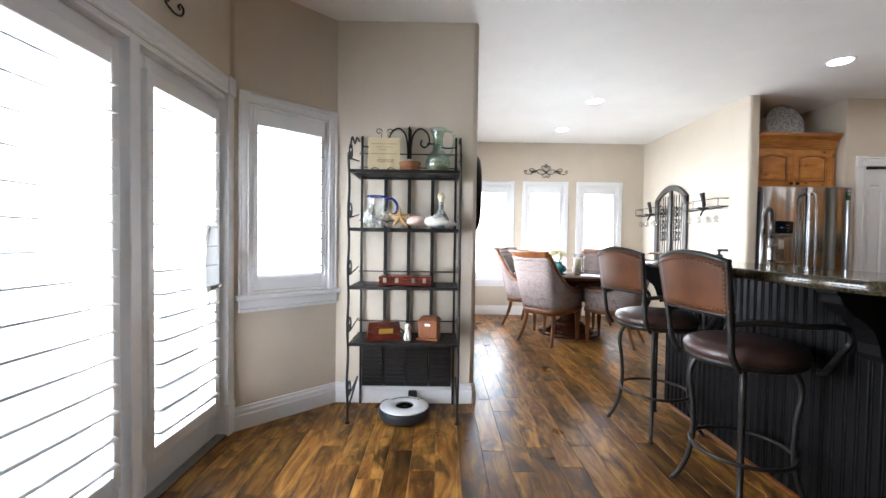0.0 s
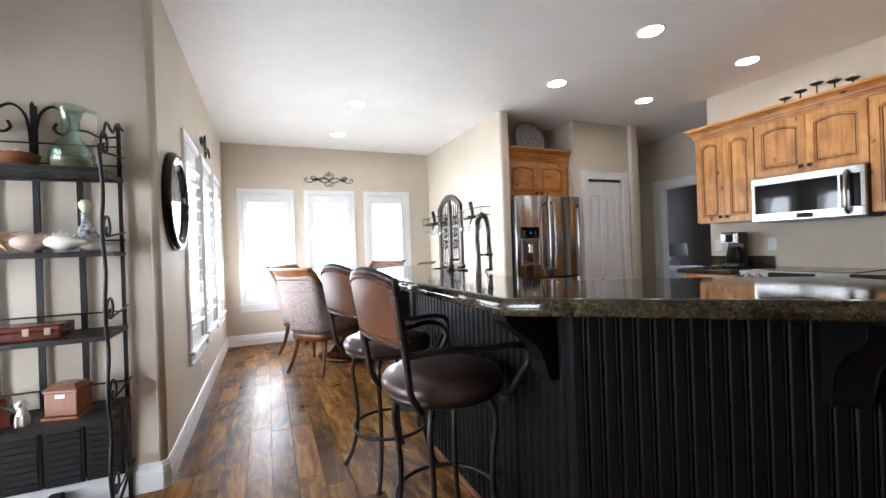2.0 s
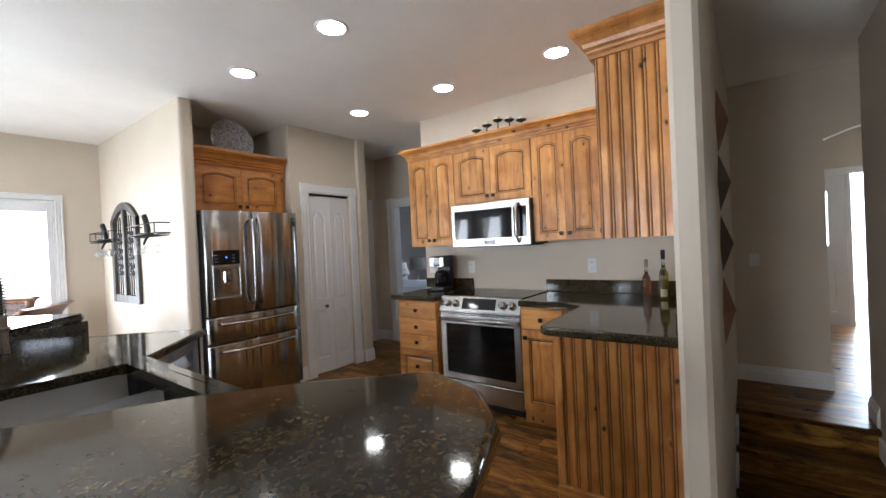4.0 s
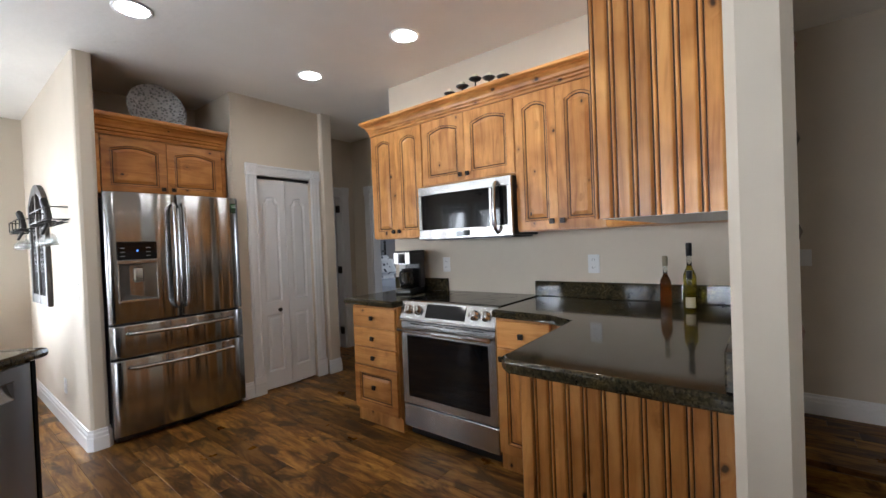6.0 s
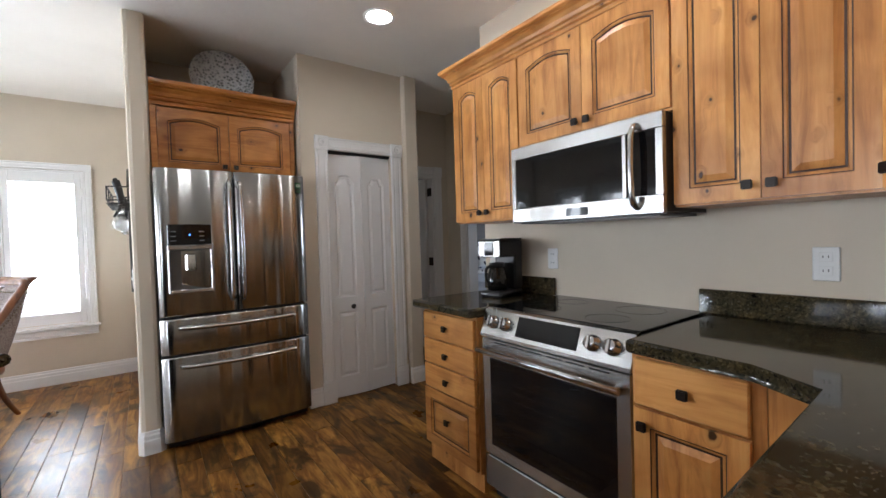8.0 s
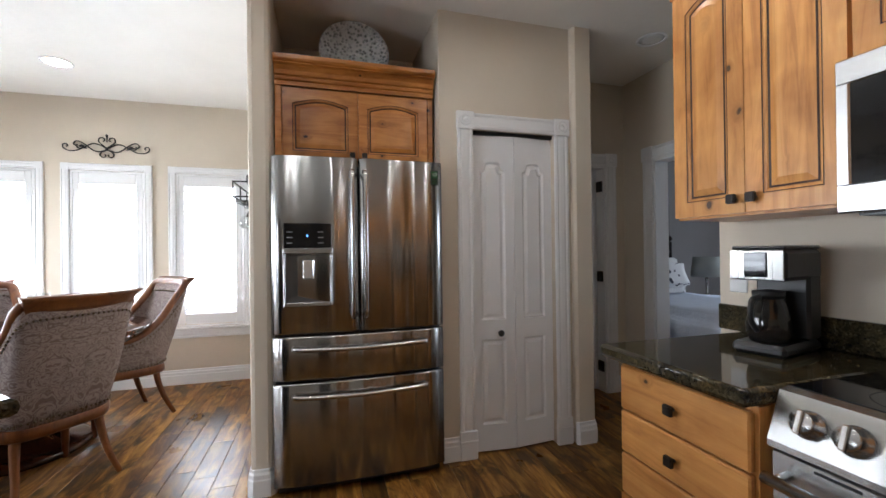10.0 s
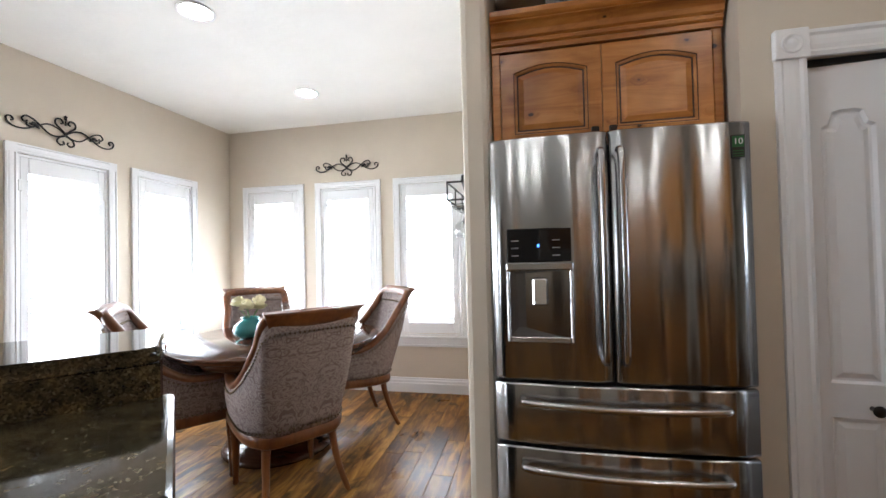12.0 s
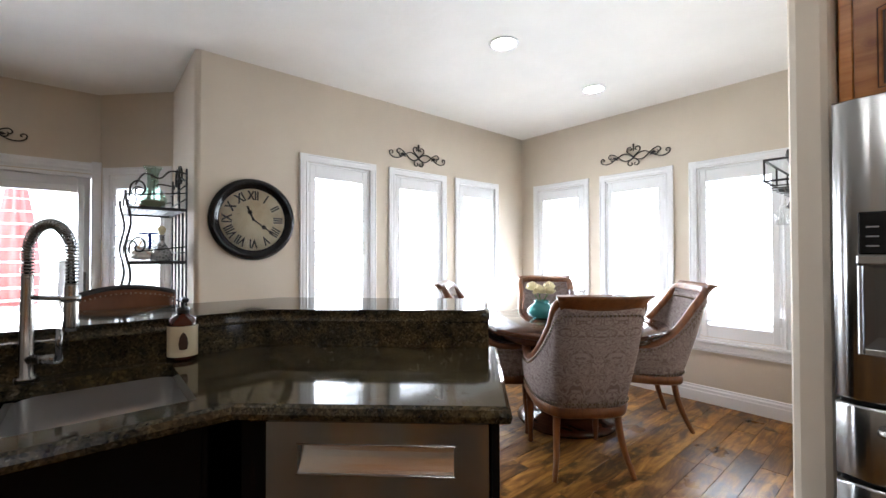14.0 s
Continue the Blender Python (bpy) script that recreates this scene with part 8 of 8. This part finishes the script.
# robot vacuum
vac = thing("robot_vacuum", pose(0.890, 3.135, 0.0), "round robot vacuum, white top with black bumper", "vacuum cleaner")
grey_body, _t, _b = material("dark_grey_plastic", (0.02, 0.022, 0.026), 0.4)
bm = bmesh.new()
lathe(bm, [(0.0, 0.008), (0.155, 0.008), (0.165, 0.018), (0.168, 0.060), (0.160, 0.072), (0.0, 0.073)], 48)
part("body", bm, grey_body, vac)
bm = bmesh.new()
lathe(bm, [(0.060, 0.0735), (0.060, 0.079), (0.100, 0.083), (0.146, 0.079), (0.158, 0.0735)], 48)
part("top_ring", bm, white_trim, vac, "white top ring")
bm = bmesh.new()
lathe(bm, [(0.0, 0.0735), (0.059, 0.0735), (0.057, 0.080), (0.03, 0.081), (0.022, 0.079), (0.0, 0.080)], 32)
part("button", bm, black_gloss, vac, "black round button")
bm = bmesh.new()
tube(bm, [(0.118 * math.cos(a), 0.118 * math.sin(a), 0.0805) for a in (radians(40 + 5 * i) for i in range(21))], 0.006, 6, None, False, 0.4)
part("handle_slot", bm, black_plastic, vac)
bm = bmesh.new()
for i in range(3):
    a = radians(90 + 120 * i)
    lathe(bm, [(0.018, 0.0), (0.018, 0.010), (0.0, 0.010)], 10, pose(0.11 * math.cos(a), 0.11 * math.sin(a), 0.0))
part("wheels", bm, black_plastic, vac)
dock = thing("charging_dock", pose(0.93, 3.325, 0.0), "black vacuum charging dock with a thin cable", "charging dock")
part("base", cbx(-0.075, 0.075, -0.045, 0.025, 0.0, 0.045, r=0.010), black_plastic, dock)
part("tower", cbx(-0.03, 0.03, -0.015, 0.022, 0.045, 0.10, r=0.008), black_plastic, dock)
bm = bmesh.new()
tube(bm, smooth_line([(-0.07, 0.0, 0.02), (-0.14, -0.02, 0.05), (-0.20, 0.0, 0.03), (-0.235, -0.02, 0.006)], 6), 0.0025, 6)
part("cable", bm, black_plastic, dock)

# ---- hall, bedroom, landing, entry ----
def door_case(name, m, w, h, label, cw=0.10):
    d = thing(name, m, label, "door", kind="structure")
    casing_frame(d, w + 2 * cw, h + cw, cw, 0.0, False, True, 0.0)
    bm = bmesh.new()
    box(bm, cw, cw + 0.018, -0.002, 0.122, 0, h)
    box(bm, w + cw - 0.018, w + cw, -0.002, 0.122, 0, h)
    box(bm, cw + 0.018, w + cw - 0.018, -0.002, 0.122, h - 0.018, h)
    part("jamb", bm, white_trim, d)
    return d


door_case("door_3", at(HALL_X, 5.06 + 0.10, -90), 0.86, 1.945, "white cased bedroom doorway standing open")
d4 = door_case("door_4", at(HALL_X - 0.81 - 0.10, END_Y, 0), 0.62, 1.95, "white cased doorway at the hall's end")
bm = bmesh.new()
framed_slab(bm, 0.60, 1.92, 0.036, [])
part("door_leaf", bm, door_white, d4, "white door standing ajar", pose(0.70, 0.10, 0.01, 0, 0, 100))
bm = bmesh.new()
for z in (0.22, 1.0, 1.78):
    box(bm, 0.692, 0.702, 0.02, 0.09, z - 0.045, z + 0.045)
part("hinge", bm, bronze, d4, "dark hinge")
duvet, dt2, db2 = material("pale_blue_duvet", (0.60, 0.66, 0.78), 0.85)
dvv, _ = coords(dt2)
bump(dt2, db2, noise_tex(dt2, dvv, 9, 4), 0.8, 0.03)
bed = thing("bed", pose(7.94, 5.21, 0.0) @ Matrix.Diagonal((0.7, 1, 1.14, 1)), "bed with a pale blue duvet and dark iron headboard", "bed")


def soft_box(x0, x1, y0, y1, z0, z1, r, amp, seed):
    bm = bmesh.new()
    tmp = bmesh.new()
    box(tmp, x0, x1, y0, y1, z0, z1)
    bmesh.ops.bevel(tmp, geom=tmp.edges[:], offset=r, segments=3, affect="EDGES")
    bmesh.ops.subdivide_edges(tmp, edges=tmp.edges[:], cuts=5, use_grid_fill=True)
    for v in tmp.verts:
        v.co += v.normal * noise.noise(v.co * 5.0 + Vector((seed, 0, 0))) * amp
    for f in tmp.faces:
        f.smooth = True
    join(bm, tmp)
    return bm


part("duvet", soft_box(-0.85, 0.85, -0.95, 1.0, 0.30, 0.66, 0.09, 0.035, 1), duvet, bed, "rumpled pale blue duvet")
part("mattress", cbx(-0.80, 0.80, -0.92, 1.02, 0.22, 0.42, r=0.03), white_trim, bed)
part("bed_skirt", bx(-0.80, 0.80, -0.90, 1.02, 0.02, 0.22), white_trim, bed)
bm = bmesh.new()
for x in (-0.80, 0.80):
    tube(bm, [(x, 1.06, 0.0), (x, 1.06, 1.15)], 0.022, 8)
    lathe(bm, [(0.0, -0.03), (0.032, 0.0), (0.0, 0.035)], 12, pose(x, 1.06, 1.18))
for z in (0.70, 1.05):
    tube(bm, [(-0.80, 1.06, z), (0.80, 1.06, z)], 0.014, 8)
for i in range(9):
    tube(bm, [(-0.64 + 0.16 * i, 1.06, 0.70), (-0.64 + 0.16 * i, 1.06, 1.05)], 0.008, 6)
part("headboard", bm, iron, bed, "dark iron headboard")
spot, sp, sb2 = material("spotted_pillow", (0.6, 0.6, 0.6), 0.85)
sv, _ = coords(sp, (1, 1, 1), False)
svo = node(sp, "ShaderNodeTexVoronoi", Scale=14.0)
sp.links.new(sv, svo.inputs["Vector"])
sp.links.new(ramp(sp, svo.outputs["Distance"], [(0.30, (0.03, 0.03, 0.05)), (0.34, (0.7, 0.7, 0.7))]), sb2.inputs["Base Color"])
pil = tagged(part("pillow", soft_box(-0.26, 0.26, -0.09, 0.09, -0.19, 0.19, 0.08, 0.02, 5), spot, None, "", pose(8.16, 5.98, 0.94, -18)), "white pillow with dark dots leaning on the headboard", "pillow")
night = thing("nightstand", pose(8.906, 6.17, 0.0), "dark wooden nightstand beside the bed", "nightstand")
part("body", cbx(-0.24, 0.24, -0.19, 0.19, 0.06, 0.60, r=0.005), table_wood, night)
part("top", cbx(-0.26, 0.26, -0.21, 0.20, 0.60, 0.63, r=0.006), table_wood, night)
for z in (0.12, 0.36):
    part("drawer", cbx(-0.21, 0.21, -0.205, -0.19, z, z + 0.20, r=0.004), table_wood, night)
# white lampshade cloth, greyed in its base colour to look dimly lit
shade_cloth, _t, _b = material("grey_linen", (0.34, 0.36, 0.34), 0.9)
lampb = thing("table_lamp", pose(8.906, 6.15, 0.631), "bedside lamp with a white drum shade", "lamp")
bm = bmesh.new()
lathe(bm, [(0.0, 0.0), (0.075, 0.0), (0.07, 0.02), (0.015, 0.035), (0.012, 0.20), (0.02, 0.23), (0.01, 0.30), (0.0, 0.30)], 16)
part("stand", bm, nickel, lampb)
bm = bmesh.new()
lathe(bm, [(0.165, 0.27), (0.140, 0.50), (0.138, 0.50), (0.163, 0.27)], 28)
part("shade", bm, shade_cloth, lampb, "white fabric shade")
# wooden faceted wall sculpture on the stair side of the stub wall
art = thing("wall_sculpture", at(5.55, 1.08, 0), "tall faceted brown and dark wooden wall sculpture", "wall ornament")
for i, (z0, z1, mt) in enumerate(((1.78, 2.14, tan_box_mat), (1.46, 1.78, table_wood), (1.12, 1.44, table_wood), (0.72, 1.10, tan_box_mat))):
    bm = bmesh.new()
    zc = (z0 + z1) / 2
    base = [bm.verts.new(p) for p in ((-0.14, -0.001, zc), (0, -0.001, z0), (0.14, -0.001, zc), (0, -0.001, z1))]
    tip = bm.verts.new((0.03, -0.055, zc))
    for k in range(4):
        bm.faces.new((base[k], base[(k + 1) % 4], tip))
    bm.faces.new(base[::-1])
    part("facet", bm, mt, art)
# front door, ajar side panel and sidelight
fd = thing("door_5", at(10.5, 0.82, -90), "white panelled front door with bright sidelights", "door", kind="structure")
casing_frame(fd, 1.50, 2.15, 0.09, 0.0, False, False)
bm = bmesh.new()
framed_slab(bm, 0.82, 2.06, 0.045, [[(0.12, 0.18), (0.36, 0.18), (0.36, 0.86), (0.12, 0.86)], [(0.46, 0.18), (0.70, 0.18), (0.70, 0.86), (0.46, 0.86)]])
for q in ([(0.12, 0.18), (0.36, 0.18), (0.36, 0.86), (0.12, 0.86)], [(0.46, 0.18), (0.70, 0.18), (0.70, 0.86), (0.46, 0.86)]):
    raised_panel(bm, q, 0.0, [(0, 0), (0.01, 0.01), (0.03, 0.004)])
part("door_leaf", bm, door_white, fd, "white panelled leaf", pose(0.10, 0.04, 0.005))
# these panes emit their own glow instead of letting daylight through
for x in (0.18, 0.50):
    g = part("pane", bx(x, x + 0.14, -0.004, 0.0, 1.10, 1.85), day_glow, fd, "door pane that glows in place of daylight behind it", pose(0.10, 0.04, 0))
bm = bmesh.new()
box(bm, 0.92, 0.97, 0.0, 0.10, 0, 2.06)
box(bm, 1.36, 1.41, 0.0, 0.10, 0, 2.06)
part("frame", bm, white_trim, fd)
g = part("sidelight_glass", sheet(0.97, 1.36, 0.02, 2.06, 0.053), pane_glass, fd)
g.visible_shadow = False

# ---- outside ----
# grassy ground, with the glare of overexposure put into its pale colour
grass, gt, gb = material("pale_gravel", (0.4, 0.39, 0.36), 0.9)
gv, _ = coords(gt)
gt.links.new(ramp(gt, noise_tex(gt, gv, 3, 6), [(0.3, (0.36, 0.35, 0.32)), (0.7, (0.50, 0.49, 0.46))]), gb.inputs["Base Color"])
bm = bmesh.new()
B = 2500
for x0, x1, y0, y1 in ((-B, B, 7.42, B), (-B, B, -B, -3.42), (-B, -0.42, -3.42, 7.42), (11.32, B, -3.42, 7.42)):
    vs = [bm.verts.new((x, y, -0.22)) for x, y in ((x0, y0), (x1, y0), (x1, y1), (x0, y1))]
    bm.faces.new(vs)
tagged(part("ground", bm, grass), "ground around the house, coloured pale as if overexposed", "ground", kind="structure")
conc = painted("patio_concrete", (0.42, 0.41, 0.39), 0.85, 30, 0.3, 0.12)
bm = bmesh.new()
chamfer_box(bm, -6.0, -0.40, -1.5, 5.0, -0.22, -0.10, 0.01)
tagged(part("patio", bm, conc), "pale concrete patio slab outside the doors", "patio", kind="structure")
red_cloth, rt, rb = material("red_canvas", (0.72, 0.27, 0.25), 0.85)
umb = thing("patio_umbrella", pose(-2.75, 2.14, -0.10), "closed red patio umbrella on the terrace", "umbrella")
bm = bmesh.new()
tube(bm, [(0, 0, 0.05), (0, 0, 2.45)], 0.022, 10)
part("pole", bm, white_trim, umb)
bm = bmesh.new()
lathe(bm, [(0.26, 0.0), (0.26, 0.05), (0.06, 0.08), (0.04, 0.25), (0.0, 0.25)], 24)
part("base_plate", bm, conc, umb)
bm = bmesh.new()
rings = []
for i in range(13):
    u = i / 12
    r = 0.03 + 0.17 * math.sin(math.pi * (0.12 + 0.62 * (1 - u))) * (1 - 0.55 * u)
    rings.append([Vector((r * (1 + 0.28 * math.cos(8 * a)) * math.cos(a), r * (1 + 0.28 * math.cos(8 * a)) * math.sin(a), 0.75 + 1.62 * u)) for a in (2 * math.pi * k / 48 for k in range(48))])
bridge_rings(bm, rings)
part("canopy", bm, red_cloth, umb, "folded red canvas canopy")

# ---- floor planks ----
def plank_mesh(length, width):
    """A plank with eased top edges, its lower left end at the origin."""
    bm = bmesh.new()
    c = 0.0015
    g = 0.0005
    lo = [bm.verts.new(p) for p in ((g, g, -0.011), (width - g, g, -0.011), (width - g, length - g, -0.011), (g, length - g, -0.011))]
    md = [bm.verts.new(p) for p in ((g, g, -c), (width - g, g, -c), (width - g, length - g, -c), (g, length - g, -c))]
    hi = [bm.verts.new(p) for p in ((g + c, g + c, 0), (width - g - c, g + c, 0), (width - g - c, length - g - c, 0), (g + c, length - g - c, 0))]
    bm.faces.new(hi)
    for a, b in ((lo, md), (md, hi)):
        for i in range(4):
            bm.faces.new((a[i], a[(i + 1) % 4], b[(i + 1) % 4], b[i]))
    return bm


floor_ob = bpy.data.objects["floor"]
PW2 = 0.127
LENS = (0.46, 0.72, 1.05, 1.35)
PLANK = {}
rest = bmesh.new()
rp = random.Random(21)
singles = 0
row = 0
x = -0.30
while x < 11.0:
    if x < 1.30:
        y0, y1 = -3.2, 3.42 if x > 0.30 else 3.36
    elif x < 4.80:
        y0, y1 = -3.2, 6.90
    elif x < 6.60:
        y0, y1 = 1.10, 6.90
    else:
        y0, y1 = -1.5, 7.2
    y = y0 - rp.uniform(0, 0.4)
    while y < y1:
        L = rp.choice(LENS)
        end = min(y + L, y1)
        start = max(y, y0)
        near = 0.45 < x < 5.6 and 0.9 < y < 6.2 and singles < 295
        if near and start == y and end == y + L:
            if L not in PLANK:
                PLANK[L] = part("plank", plank_mesh(L, PW2), floor_wood, floor_ob, "", pose(x, y, rp.uniform(-0.0006, 0)))
            else:
                same_mesh(PLANK[L], pose(x, y, rp.uniform(-0.0006, 0)), floor_ob)
            singles += 1
        elif end - start > 0.02:
            join(rest, plank_mesh(end - start, PW2), pose(x, start, rp.uniform(-0.0006, 0)))
        y += L
    x += PW2
    row += 1
fp = part("plank_field", rest, floor_wood, floor_ob)
fp["kind"] = "stuff"
